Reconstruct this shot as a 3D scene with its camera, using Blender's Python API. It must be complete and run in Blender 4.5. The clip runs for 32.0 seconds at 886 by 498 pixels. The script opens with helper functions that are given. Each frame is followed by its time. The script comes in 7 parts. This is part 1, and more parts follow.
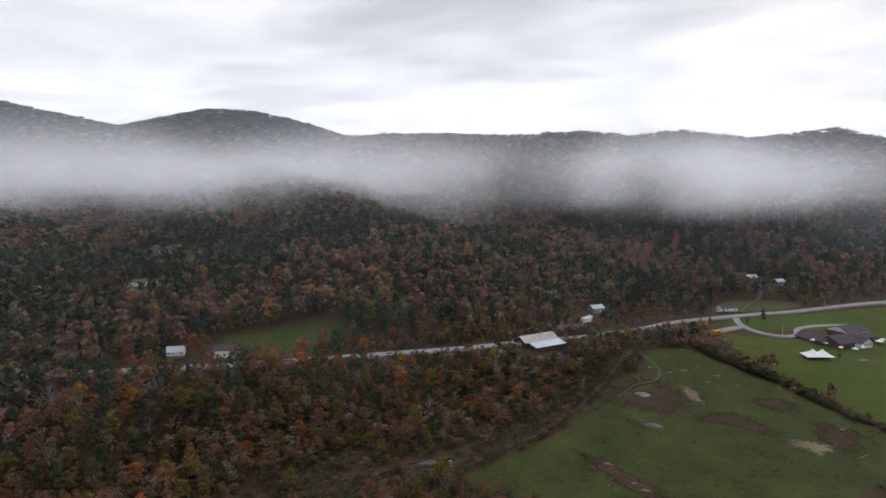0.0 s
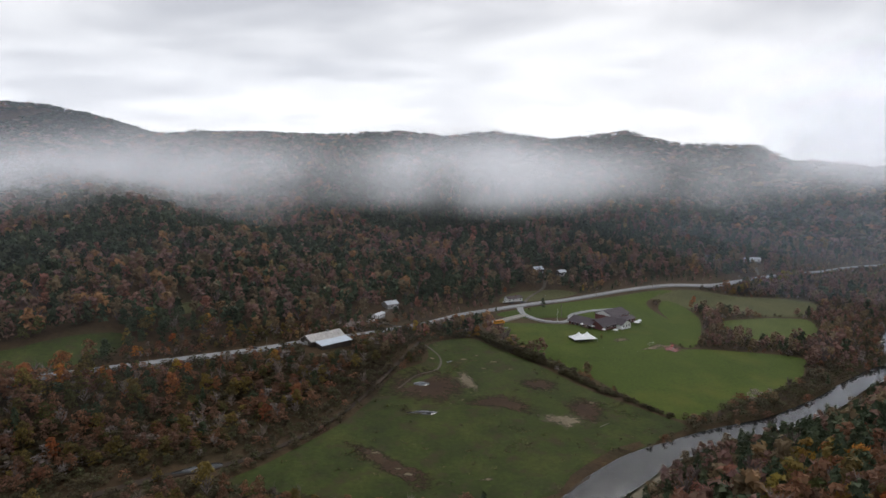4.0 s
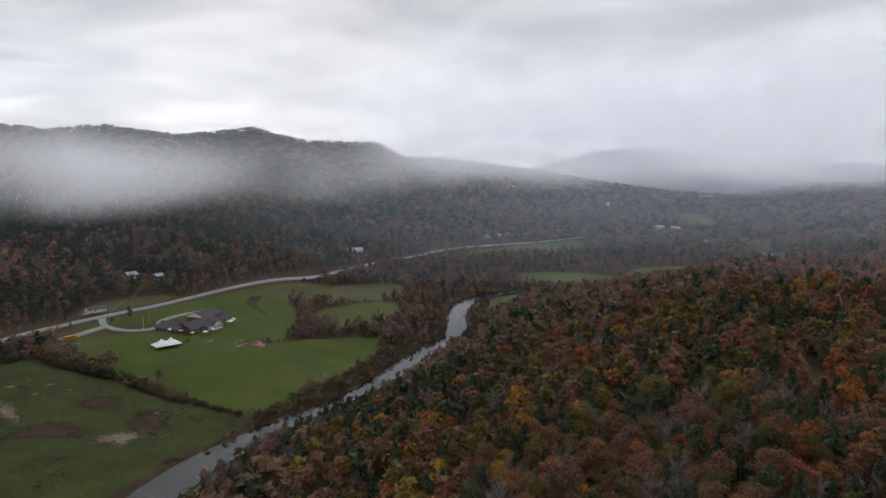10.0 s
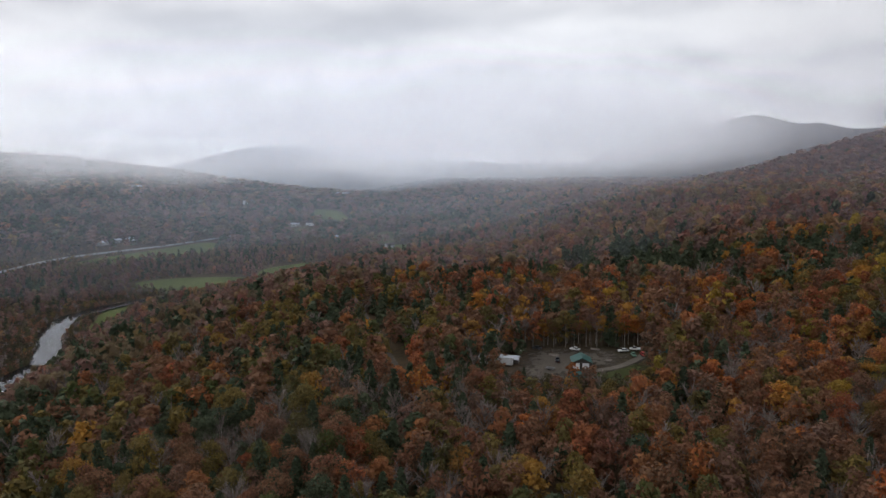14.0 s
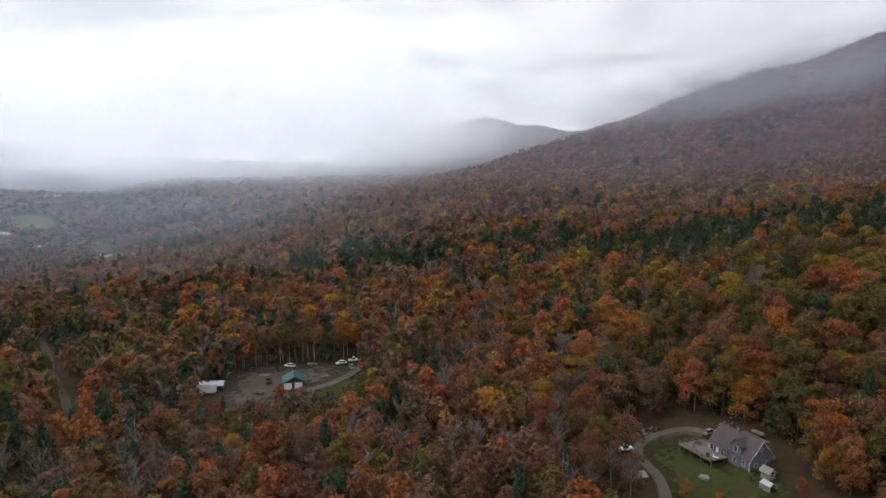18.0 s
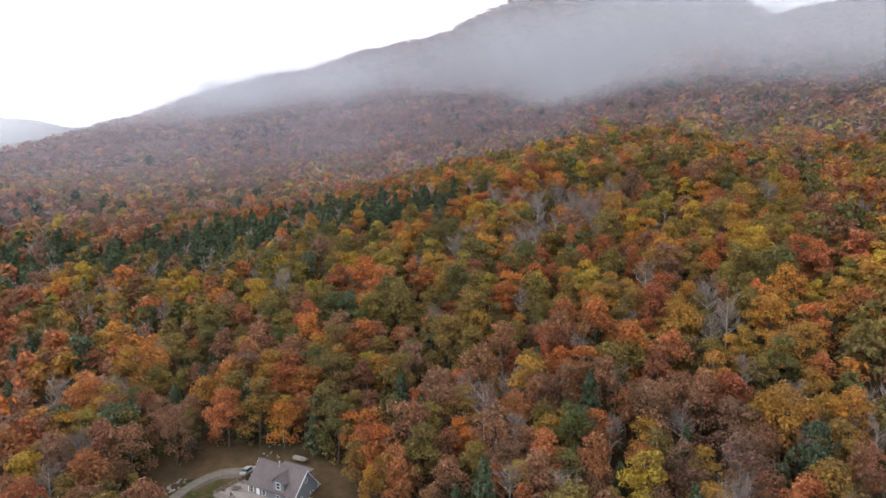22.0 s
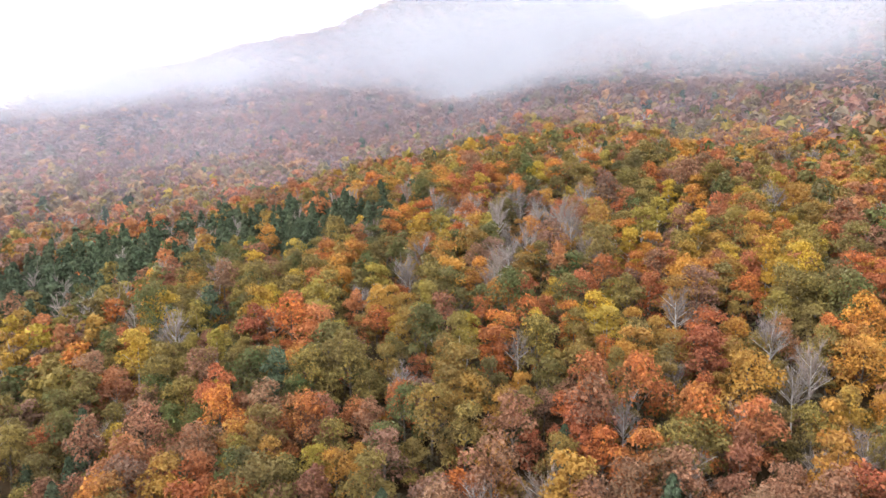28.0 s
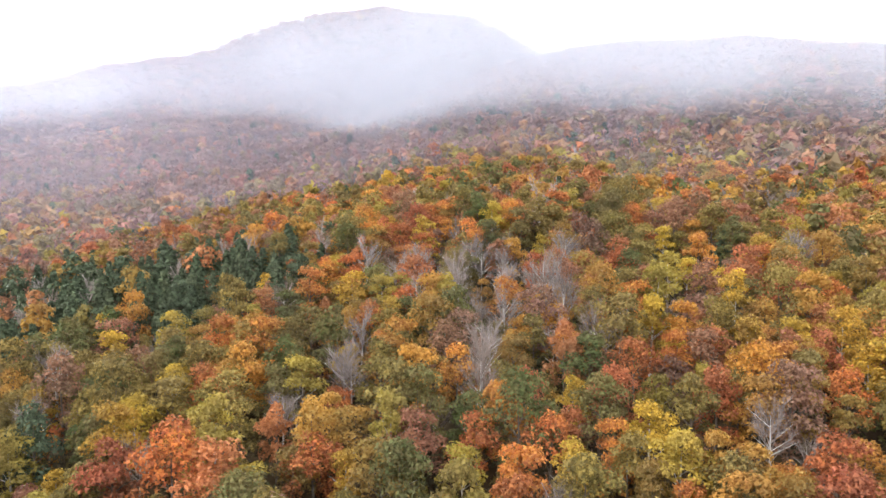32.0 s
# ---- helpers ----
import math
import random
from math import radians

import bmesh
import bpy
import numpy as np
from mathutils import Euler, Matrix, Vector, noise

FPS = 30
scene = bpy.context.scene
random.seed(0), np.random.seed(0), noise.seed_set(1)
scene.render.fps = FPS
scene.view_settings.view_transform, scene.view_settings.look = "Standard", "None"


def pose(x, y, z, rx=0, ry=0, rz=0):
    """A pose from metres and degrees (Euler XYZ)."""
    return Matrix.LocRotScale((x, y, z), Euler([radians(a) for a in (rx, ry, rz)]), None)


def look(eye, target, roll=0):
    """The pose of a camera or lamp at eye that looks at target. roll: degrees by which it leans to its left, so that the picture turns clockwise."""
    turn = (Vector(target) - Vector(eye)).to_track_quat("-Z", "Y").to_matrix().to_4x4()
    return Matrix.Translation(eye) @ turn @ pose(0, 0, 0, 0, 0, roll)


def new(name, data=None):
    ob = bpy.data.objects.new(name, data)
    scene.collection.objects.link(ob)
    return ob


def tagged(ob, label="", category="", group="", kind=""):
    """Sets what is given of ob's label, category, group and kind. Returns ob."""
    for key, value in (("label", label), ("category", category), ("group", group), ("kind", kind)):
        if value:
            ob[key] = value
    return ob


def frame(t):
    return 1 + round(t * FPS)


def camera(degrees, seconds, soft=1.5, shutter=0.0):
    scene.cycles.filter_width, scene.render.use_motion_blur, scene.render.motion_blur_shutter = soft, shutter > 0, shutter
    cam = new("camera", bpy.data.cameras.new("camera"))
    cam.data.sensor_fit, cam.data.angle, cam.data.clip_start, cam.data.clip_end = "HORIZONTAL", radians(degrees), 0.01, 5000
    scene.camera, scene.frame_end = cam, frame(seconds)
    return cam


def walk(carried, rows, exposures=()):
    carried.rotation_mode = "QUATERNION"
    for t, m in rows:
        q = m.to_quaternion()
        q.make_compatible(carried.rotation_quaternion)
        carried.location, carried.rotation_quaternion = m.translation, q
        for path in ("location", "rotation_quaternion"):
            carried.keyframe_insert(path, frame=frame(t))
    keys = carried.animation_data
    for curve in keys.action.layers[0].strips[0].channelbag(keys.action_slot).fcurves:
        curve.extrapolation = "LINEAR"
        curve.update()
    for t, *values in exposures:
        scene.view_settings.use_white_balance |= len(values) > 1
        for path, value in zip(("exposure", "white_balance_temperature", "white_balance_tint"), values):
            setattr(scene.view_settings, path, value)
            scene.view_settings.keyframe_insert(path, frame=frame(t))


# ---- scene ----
cam = camera(64.6, 32.0)
METRES, EYE, TILT, LEAN, TURN = 320.0, 135.0, -6.5, 0.0, 0.0
ROWS = [
    (0.0, 0.0, 0.0, 0.0, -0.0, 0.0, -0.0),
    (0.5, 0.0108, -0.0045, -0.0003, -1.64, -0.01, 0.15),
    (1.0, 0.0222, -0.0091, -0.0006, -3.28, -0.03, 0.32),
    (1.5, 0.0331, -0.0134, -0.001, -4.94, -0.04, 0.49),
    (2.0, 0.0442, -0.018, -0.0015, -6.68, -0.06, 0.69),
    (2.5, 0.0554, -0.0222, -0.0021, -8.45, -0.08, 0.89),
    (4.5, 0.1039, -0.0426, -0.0004, -15.5, -0.36, 1.71),
    (5.0, 0.1164, -0.048, -0.001, -17.6, -0.44, 1.97),
    (5.5, 0.1282, -0.0527, -0.0006, -20.0, -0.58, 2.25),
    (6.0, 0.1405, -0.0579, -0.0011, -22.39, -0.71, 2.52),
    (6.5, 0.1527, -0.0629, -0.0018, -24.78, -0.84, 2.79),
    (7.0, 0.1653, -0.068, -0.0022, -27.17, -1.0, 3.1),
    (7.5, 0.1774, -0.0733, -0.0028, -29.55, -1.16, 3.36),
    (8.0, 0.1898, -0.0784, -0.0036, -31.94, -1.32, 3.61),
    (8.5, 0.2022, -0.0838, -0.0041, -34.31, -1.5, 3.89),
    (9.0, 0.2144, -0.0892, -0.0048, -36.72, -1.68, 4.12),
    (9.5, 0.2269, -0.0942, -0.0056, -39.11, -1.88, 4.34),
    (10.0, 0.2396, -0.0994, -0.0065, -41.47, -2.08, 4.55),
    (10.5, 0.2521, -0.1046, -0.0074, -43.85, -2.28, 4.76),
    (11.0, 0.2649, -0.1097, -0.0075, -46.24, -2.53, 5.0),
    (11.5, 0.2774, -0.1147, -0.0083, -48.63, -2.75, 5.14),
    (12.0, 0.289, -0.1193, -0.0087, -50.83, -2.98, 5.31),
    (12.5, 0.3028, -0.1244, -0.0094, -54.05, -3.32, 5.5),
    (13.0, 0.3164, -0.129, -0.0108, -59.32, -3.84, 5.8),
    (13.5, 0.3294, -0.1332, -0.0115, -64.52, -4.4, 6.01),
    (14.0, 0.3421, -0.1381, -0.0129, -69.45, -4.9, 6.15),
    (14.5, 0.3543, -0.1425, -0.0134, -73.18, -5.33, 6.26),
    (16.5, 0.4029, -0.1629, -0.016, -81.94, -6.37, 6.45),
    (17.0, 0.4155, -0.168, -0.0165, -84.19, -6.65, 6.49),
    (17.5, 0.4279, -0.1729, -0.0176, -86.47, -6.9, 6.49),
    (18.0, 0.4409, -0.1782, -0.0187, -89.59, -7.26, 6.49),
    (18.5, 0.4538, -0.1831, -0.0195, -93.07, -7.69, 6.43),
    (19.0, 0.4666, -0.1883, -0.0208, -97.02, -8.11, 6.36),
    (19.5, 0.4794, -0.1935, -0.0221, -101.3, -8.57, 6.22),
    (20.0, 0.4924, -0.1988, -0.0232, -106.7, -9.17, 6.01),
    (20.5, 0.5054, -0.2038, -0.0248, -112.6, -9.72, 5.7),
    (21.0, 0.518, -0.2091, -0.0259, -118.5, -10.3, 5.39),
    (21.5, 0.5307, -0.2136, -0.0269, -123.8, -10.77, 5.06),
    (22.0, 0.5432, -0.2186, -0.0281, -127.38, -11.07, 4.81),
    (22.5, 0.5558, -0.2229, -0.0285, -129.62, -11.28, 4.69),
    (23.0, 0.5689, -0.2278, -0.0291, -129.8, -11.31, 4.69),
    (23.5, 0.5829, -0.2331, -0.0301, -129.91, -11.3, 4.7),
    (24.0, 0.5975, -0.239, -0.0309, -130.06, -11.32, 4.73),
    (24.5, 0.613, -0.245, -0.0317, -130.23, -11.33, 4.76),
    (25.0, 0.6292, -0.2515, -0.0328, -130.62, -11.35, 4.75),
    (25.5, 0.6462, -0.2586, -0.0339, -132.28, -11.49, 4.65),
    (27.5, 0.7167, -0.2861, -0.0364, -136.76, -11.79, 4.36),
    (28.0, 0.7345, -0.2921, -0.0369, -136.93, -11.78, 4.34),
    (28.5, 0.7526, -0.2974, -0.0375, -137.12, -11.78, 4.32),
    (29.0, 0.7704, -0.3035, -0.0379, -137.25, -11.79, 4.34),
    (29.5, 0.7954, -0.3144, -0.0392, -137.39, -11.73, 4.33),
    (30.0, 0.8227, -0.33, -0.0408, -144.82, -12.28, 3.59),
    (30.5, 0.8471, -0.347, -0.0424, -145.8, -12.32, 3.46),
    (31.0, 0.869, -0.3661, -0.0431, -146.07, -12.24, 3.38),
    (31.5, 0.8881, -0.3855, -0.0427, -146.31, -11.54, 3.3),
    (32.0, 0.9048, -0.4047, -0.042, -146.55, -9.83, 3.21),
]
EXPOSURES = [(0.0, 0.06), (5.0, -0.03), (8.0, -0.2), (12.0, -0.2), (14.0, -0.05), (17.0, 0.18), (19.0, 0.5), (21.0, 1.05), (23.0, 1.8), (26.0, 2.2), (28.0, 2.36), (30.5, 2.48), (32.0, 2.34)]
walk(cam, [(t, pose(0, 0, EYE, TILT, LEAN, TURN) @ pose(METRES * x, METRES * y, METRES * z, 90 + pitch, roll, yaw)) for t, x, y, z, yaw, pitch, roll in ROWS], EXPOSURES)

# ---- world and light ----
world = bpy.data.worlds.new("overcast_sky")
scene.world = world
world.use_nodes = True
wn, wl = world.node_tree.nodes, world.node_tree.links
wn.clear()
w_out, w_bg = wn.new("ShaderNodeOutputWorld"), wn.new("ShaderNodeBackground")
w_sky = wn.new("ShaderNodeTexSky")
w_sky.sky_type, w_sky.sun_disc = "NISHITA", False
w_sky.sun_elevation, w_sky.sun_rotation = radians(32), radians(35)
w_dim = wn.new("ShaderNodeVectorMath")
w_dim.operation = "SCALE"
w_dim.inputs["Scale"].default_value = 0.08
w_tc, w_noise, w_ramp = wn.new("ShaderNodeTexCoord"), wn.new("ShaderNodeTexNoise"), wn.new("ShaderNodeValToRGB")
# a flat deck of cloud, drawn out towards the horizon
w_sep, w_flat, w_lift, w_deck = wn.new("ShaderNodeSeparateXYZ"), wn.new("ShaderNodeMath"), wn.new("ShaderNodeMath"), wn.new("ShaderNodeVectorMath")
w_flat.operation, w_flat.inputs[1].default_value = "MAXIMUM", 0.0
w_lift.operation, w_lift.inputs[1].default_value = "ADD", 0.085
w_deck.operation = "DIVIDE"
w_noise.inputs["Scale"].default_value, w_noise.inputs["Detail"].default_value, w_noise.inputs["Roughness"].default_value = 0.85, 8, 0.56
w_noise.inputs["Distortion"].default_value = 0.35
w_ramp.color_ramp.elements[0].position, w_ramp.color_ramp.elements[0].color = 0.36, (0.61, 0.625, 0.68, 1)
w_ramp.color_ramp.elements[1].position, w_ramp.color_ramp.elements[1].color = 0.64, (0.97, 0.98, 1.02, 1)
# a brighter band of thin cloud low over the hills
w_low, w_add = wn.new("ShaderNodeValToRGB"), wn.new("ShaderNodeMix")
w_low.color_ramp.elements[0].position, w_low.color_ramp.elements[0].color = 0.05, (1, 1, 1, 1)
w_low.color_ramp.elements[1].position, w_low.color_ramp.elements[1].color = 0.20, (0, 0, 0, 1)
w_low.color_ramp.interpolation = "EASE"
w_add.data_type, w_add.blend_type = "RGBA", "ADD"
w_add.inputs["B"].default_value = (0.24, 0.24, 0.25, 1)
w_mix = wn.new("ShaderNodeMix")
w_mix.data_type, w_mix.inputs["Factor"].default_value = "RGBA", 0.93
wl.new(w_tc.outputs["Generated"], w_sep.inputs["Vector"])
wl.new(w_sep.outputs["Z"], w_flat.inputs[0])
wl.new(w_flat.outputs[0], w_lift.inputs[0])
wl.new(w_tc.outputs["Generated"], w_deck.inputs[0])
wl.new(w_lift.outputs[0], w_deck.inputs[1])
wl.new(w_deck.outputs["Vector"], w_noise.inputs["Vector"])
wl.new(w_noise.outputs["Fac"], w_ramp.inputs["Fac"])
wl.new(w_sep.outputs["Z"], w_low.inputs["Fac"])
wl.new(w_low.outputs["Color"], w_add.inputs["Factor"])
wl.new(w_ramp.outputs["Color"], w_add.inputs["A"])
wl.new(w_sky.outputs["Color"], w_dim.inputs[0])
wl.new(w_dim.outputs["Vector"], w_mix.inputs["A"])
wl.new(w_add.outputs["Result"], w_mix.inputs["B"])
wl.new(w_mix.outputs["Result"], w_bg.inputs["Color"])
w_bg.inputs["Strength"].default_value = 1.0
wl.new(w_bg.outputs["Background"], w_out.inputs["Surface"])
sun = new("sun", bpy.data.lights.new("sun", "SUN"))
sun.data.energy, sun.data.angle, sun.data.color = 0.7, radians(25), (1.0, 0.97, 0.93)
sun.matrix_world = look((0, 0, 500), (-0.57 * 400, -0.82 * 400, 500 - 0.75 * 400))
scene.cycles.transparent_max_bounces = 128


# ---- materials ----
def material(name):
    m = bpy.data.materials.new(name)
    m.use_nodes = True
    n, l = m.node_tree.nodes, m.node_tree.links
    n.clear()
    out, bs = n.new("ShaderNodeOutputMaterial"), n.new("ShaderNodeBsdfPrincipled")
    l.new(bs.outputs["BSDF"], out.inputs["Surface"])
    bs.inputs["Specular IOR Level"].default_value = 0.25
    return m, n, l, bs, out


def noise_node(n, l, scale, detail=4, rough=0.6, stretch=None):
    g, t = n.new("ShaderNodeNewGeometry"), n.new("ShaderNodeTexNoise")
    t.inputs["Scale"].default_value, t.inputs["Detail"].default_value, t.inputs["Roughness"].default_value = scale, detail, rough
    if stretch:
        mp = n.new("ShaderNodeMapping")
        mp.inputs["Scale"].default_value = stretch
        l.new(g.outputs["Position"], mp.inputs["Vector"])
        l.new(mp.outputs["Vector"], t.inputs["Vector"])
    else:
        l.new(g.outputs["Position"], t.inputs["Vector"])
    return t.outputs["Fac"]


def ramp(n, l, fac, stops):
    r = n.new("ShaderNodeValToRGB")
    e = r.color_ramp.elements
    e[0].position, e[0].color = stops[0][0], (*stops[0][1], 1)
    e[1].position, e[1].color = stops[-1][0], (*stops[-1][1], 1)
    for p, c in stops[1:-1]:
        e.new(p).color = (*c, 1)
    l.new(fac, r.inputs["Fac"])
    return r.outputs["Color"]


def blend(n, l, fac, a, b, mode="MIX"):
    x = n.new("ShaderNodeMix")
    x.data_type, x.blend_type = "RGBA", mode
    for key, v in (("Factor", fac), ("A", a), ("B", b)):
        if isinstance(v, (int, float)):
            x.inputs[key].default_value = v
        elif isinstance(v, tuple):
            x.inputs[key].default_value = (*v, 1)
        else:
            l.new(v, x.inputs[key])
    return x.outputs["Result"]


def maths(n, l, op, a, b=0.0, clamp=False):
    x = n.new("ShaderNodeMath")
    x.operation, x.use_clamp = op, clamp
    for i, v in enumerate((a, b)):
        if isinstance(v, (int, float)):
            x.inputs[i].default_value = v
        else:
            l.new(v, x.inputs[i])
    return x.outputs[0]


def bump(n, l, bs, fac, strength, distance):
    b = n.new("ShaderNodeBump")
    b.inputs["Strength"].default_value, b.inputs["Distance"].default_value = strength, distance
    l.new(fac, b.inputs["Height"])
    l.new(b.outputs["Normal"], bs.inputs["Normal"])


def ground_mat(name, stops, big, small, rough=0.95, relief=0.3, patch=None, soft=0.0):
    """Earth, grass or gravel: large stains times fine grain; patch: (colour, scale, low, high) for worn places."""
    m, n, l, bs, out = material(name)
    f1, f2 = noise_node(n, l, big, 5, 0.6), noise_node(n, l, small, 4, 0.7)
    c = ramp(n, l, f1, stops)
    c = blend(n, l, 0.7, c, ramp(n, l, f2, [(0.25, (0.45, 0.45, 0.45)), (0.75, (1.5, 1.5, 1.5))]), "MULTIPLY")
    if patch:
        col, sc, lo, hi = patch
        k = ramp(n, l, noise_node(n, l, sc, 6, 0.65), [(lo, (0, 0, 0)), (hi, (1, 1, 1))])
        c = blend(n, l, k, c, col)
    l.new(c, bs.inputs["Base Color"])
    bs.inputs["Roughness"].default_value = rough
    bump(n, l, bs, f2, relief, 0.3)
    bs.inputs["Specular IOR Level"].default_value = 0.2
    if soft:  # a worn place that breaks up into the grass round it
        at, tp, mx = n.new("ShaderNodeAttribute"), n.new("ShaderNodeBsdfTransparent"), n.new("ShaderNodeMixShader")
        at.attribute_name = "edge"
        k = maths(n, l, "ADD", at.outputs["Fac"], maths(n, l, "MULTIPLY", maths(n, l, "SUBTRACT", noise_node(n, l, 0.35, 5, 0.65), 0.5), 1.5))
        l.new(ramp(n, l, k, [(soft, (0, 0, 0)), (soft + 0.36, (1, 1, 1))]), mx.inputs["Fac"])
        l.new(tp.outputs["BSDF"], mx.inputs[1])
        l.new(bs.outputs["BSDF"], mx.inputs[2])
        l.new(mx.outputs["Shader"], out.inputs["Surface"])
    return m


def paint_mat(name, colour, rough=0.6, vary=0.25, grain=2.0, metal=0.0, stretch=None, relief=0.0):
    m, n, l, bs, out = material(name)
    f1, f2 = noise_node(n, l, grain, 4, 0.65, stretch), noise_node(n, l, grain * 0.13, 3, 0.5)
    lo, hi = 1 - vary, 1 + vary * 0.6
    c = blend(n, l, 1.0, colour, ramp(n, l, f1, [(0.3, (lo, lo, lo)), (0.7, (hi, hi, hi))]), "MULTIPLY")
    c = blend(n, l, 0.6, c, ramp(n, l, f2, [(0.35, (lo, lo, lo)), (0.65, (1, 1, 1))]), "MULTIPLY")
    l.new(c, bs.inputs["Base Color"])
    bs.inputs["Roughness"].default_value, bs.inputs["Metallic"].default_value = rough, metal
    if relief:
        bump(n, l, bs, f1, relief, 0.05)
    return m


def leaf_mat(name, stops, glow=0.42, rough=0.75, dull=(0.100, 0.072, 0.036), fleck=1.0):
    """Foliage whose hue goes from tree to tree, and a little from clump to clump."""
    m, n, l, bs, out = material(name)
    at, oi, geo = n.new("ShaderNodeAttribute"), n.new("ShaderNodeObjectInfo"), n.new("ShaderNodeNewGeometry")
    at.attribute_name = "tint"
    t = maths(n, l, "FRACT", maths(n, l, "ADD", at.outputs["Fac"], oi.outputs["Random"]))
    t = maths(n, l, "ADD", t, maths(n, l, "MULTIPLY", maths(n, l, "SUBTRACT", geo.outputs["Random Per Island"], 0.5), 0.22 * fleck), True)
    t = maths(n, l, "ADD", t, maths(n, l, "MULTIPLY", maths(n, l, "SUBTRACT", noise_node(n, l, 0.22, 3, 0.6), 0.5), 0.5), True)
    c = ramp(n, l, t, stops)
    k = ramp(n, l, noise_node(n, l, 0.09, 3, 0.6), [(0.4, (0, 0, 0)), (0.75, (0.65, 0.65, 0.65))])
    c = blend(n, l, k, c, dull)
    v = ramp(n, l, geo.outputs["Random Per Island"], [(0.0, (1.15 - 0.38 * fleck,) * 3), (1.0, (1.15 + 0.4 * fleck,) * 3)])
    c = blend(n, l, 1.0, c, v, "MULTIPLY")
    c = blend(n, l, 0.6, c, ramp(n, l, noise_node(n, l, 0.035, 4, 0.6), [(0.3, (0.55, 0.55, 0.6)), (0.7, (1.3, 1.3, 1.25))]), "MULTIPLY")
    hs = n.new("ShaderNodeHueSaturation")
    hs.inputs["Saturation"].default_value, hs.inputs["Value"].default_value = 0.97, 1.03
    l.new(c, hs.inputs["Color"])
    c = hs.outputs["Color"]
    l.new(c, bs.inputs["Base Color"])
    bs.inputs["Roughness"].default_value = rough
    tr, mx = n.new("ShaderNodeBsdfTranslucent"), n.new("ShaderNodeMixShader")
    l.new(c, tr.inputs["Color"])
    mx.inputs["Fac"].default_value = glow
    l.new(bs.outputs["BSDF"], mx.inputs[1])
    l.new(tr.outputs["BSDF"], mx.inputs[2])
    l.new(mx.outputs["Shader"], out.inputs["Surface"])
    return m


def mist_mat(name, amount, scale, lo, hi, stretch=(1, 1, 1.6), colour=(0.93, 0.935, 0.96), fade=0.22, body=(0.0, 0.42, 0.56, 0.95), wob=0.55, fine=4, rim=(0.22, 0.58)):
    """Cloud droplets: a soft veil, thicker and thinner in wisps, that thins out towards its borders."""
    m, n, l, bs, out = material(name)
    n.remove(bs)
    uv, sep = n.new("ShaderNodeUVMap"), n.new("ShaderNodeSeparateXYZ")
    uv.uv_map = "veil"
    l.new(uv.outputs["UV"], sep.inputs["Vector"])
    w = noise_node(n, l, scale, fine, 0.5, stretch)
    w2 = noise_node(n, l, scale * 0.33, 2, 0.5, stretch)
    wave = maths(n, l, "MULTIPLY", maths(n, l, "SUBTRACT", w, 0.5), wob)
    v = maths(n, l, "ADD", sep.outputs["Y"], wave)
    prof = ramp(n, l, v, [(body[0], (0, 0, 0)), (body[1], (1, 1, 1)), (body[2], (1, 1, 1)), (body[3], (0, 0, 0))])
    edge = ramp(n, l, sep.outputs["Y"], [(0.0, (0, 0, 0)), (rim[0], (1, 1, 1)), (rim[1], (1, 1, 1)), (1.0, (0, 0, 0))])
    ends = ramp(n, l, sep.outputs["X"], [(0.0, (0, 0, 0)), (fade, (1, 1, 1)), (1 - fade, (1, 1, 1)), (1.0, (0, 0, 0))])
    wisps = ramp(n, l, maths(n, l, "ADD", maths(n, l, "MULTIPLY", w, 0.45), maths(n, l, "MULTIPLY", w2, 0.55)), [(lo, (0, 0, 0)), (hi, (1, 1, 1))])
    a = maths(n, l, "MULTIPLY", maths(n, l, "MULTIPLY", prof, edge), maths(n, l, "MULTIPLY", ends, wisps))
    thick = n.new("ShaderNodeAttribute")
    thick.attribute_name = "thick"
    a = maths(n, l, "MULTIPLY", a, maths(n, l, "MULTIPLY", thick.outputs["Fac"], amount), True)
    up = n.new("ShaderNodeCombineXYZ")
    up.inputs["Z"].default_value = 1.0
    df, tp, mx = n.new("ShaderNodeBsdfDiffuse"), n.new("ShaderNodeBsdfTransparent"), n.new("ShaderNodeMixShader")
    df.inputs["Color"].default_value = (*colour, 1)
    l.new(up.outputs["Vector"], df.inputs["Normal"])
    down, ts, both = n.new("ShaderNodeCombineXYZ"), n.new("ShaderNodeBsdfTranslucent"), n.new("ShaderNodeAddShader")
    down.inputs["Z"].default_value = -1.0
    ts.inputs["Color"].default_value = (*colour, 1)
    l.new(down.outputs["Vector"], ts.inputs["Normal"])
    l.new(df.outputs["BSDF"], both.inputs[0])
    l.new(ts.outputs["BSDF"], both.inputs[1])
    l.new(a, mx.inputs["Fac"])
    l.new(tp.outputs["BSDF"], mx.inputs[1])
    l.new(both.outputs["Shader"], mx.inputs[2])
    l.new(mx.outputs["Shader"], out.inputs["Surface"])
    return m


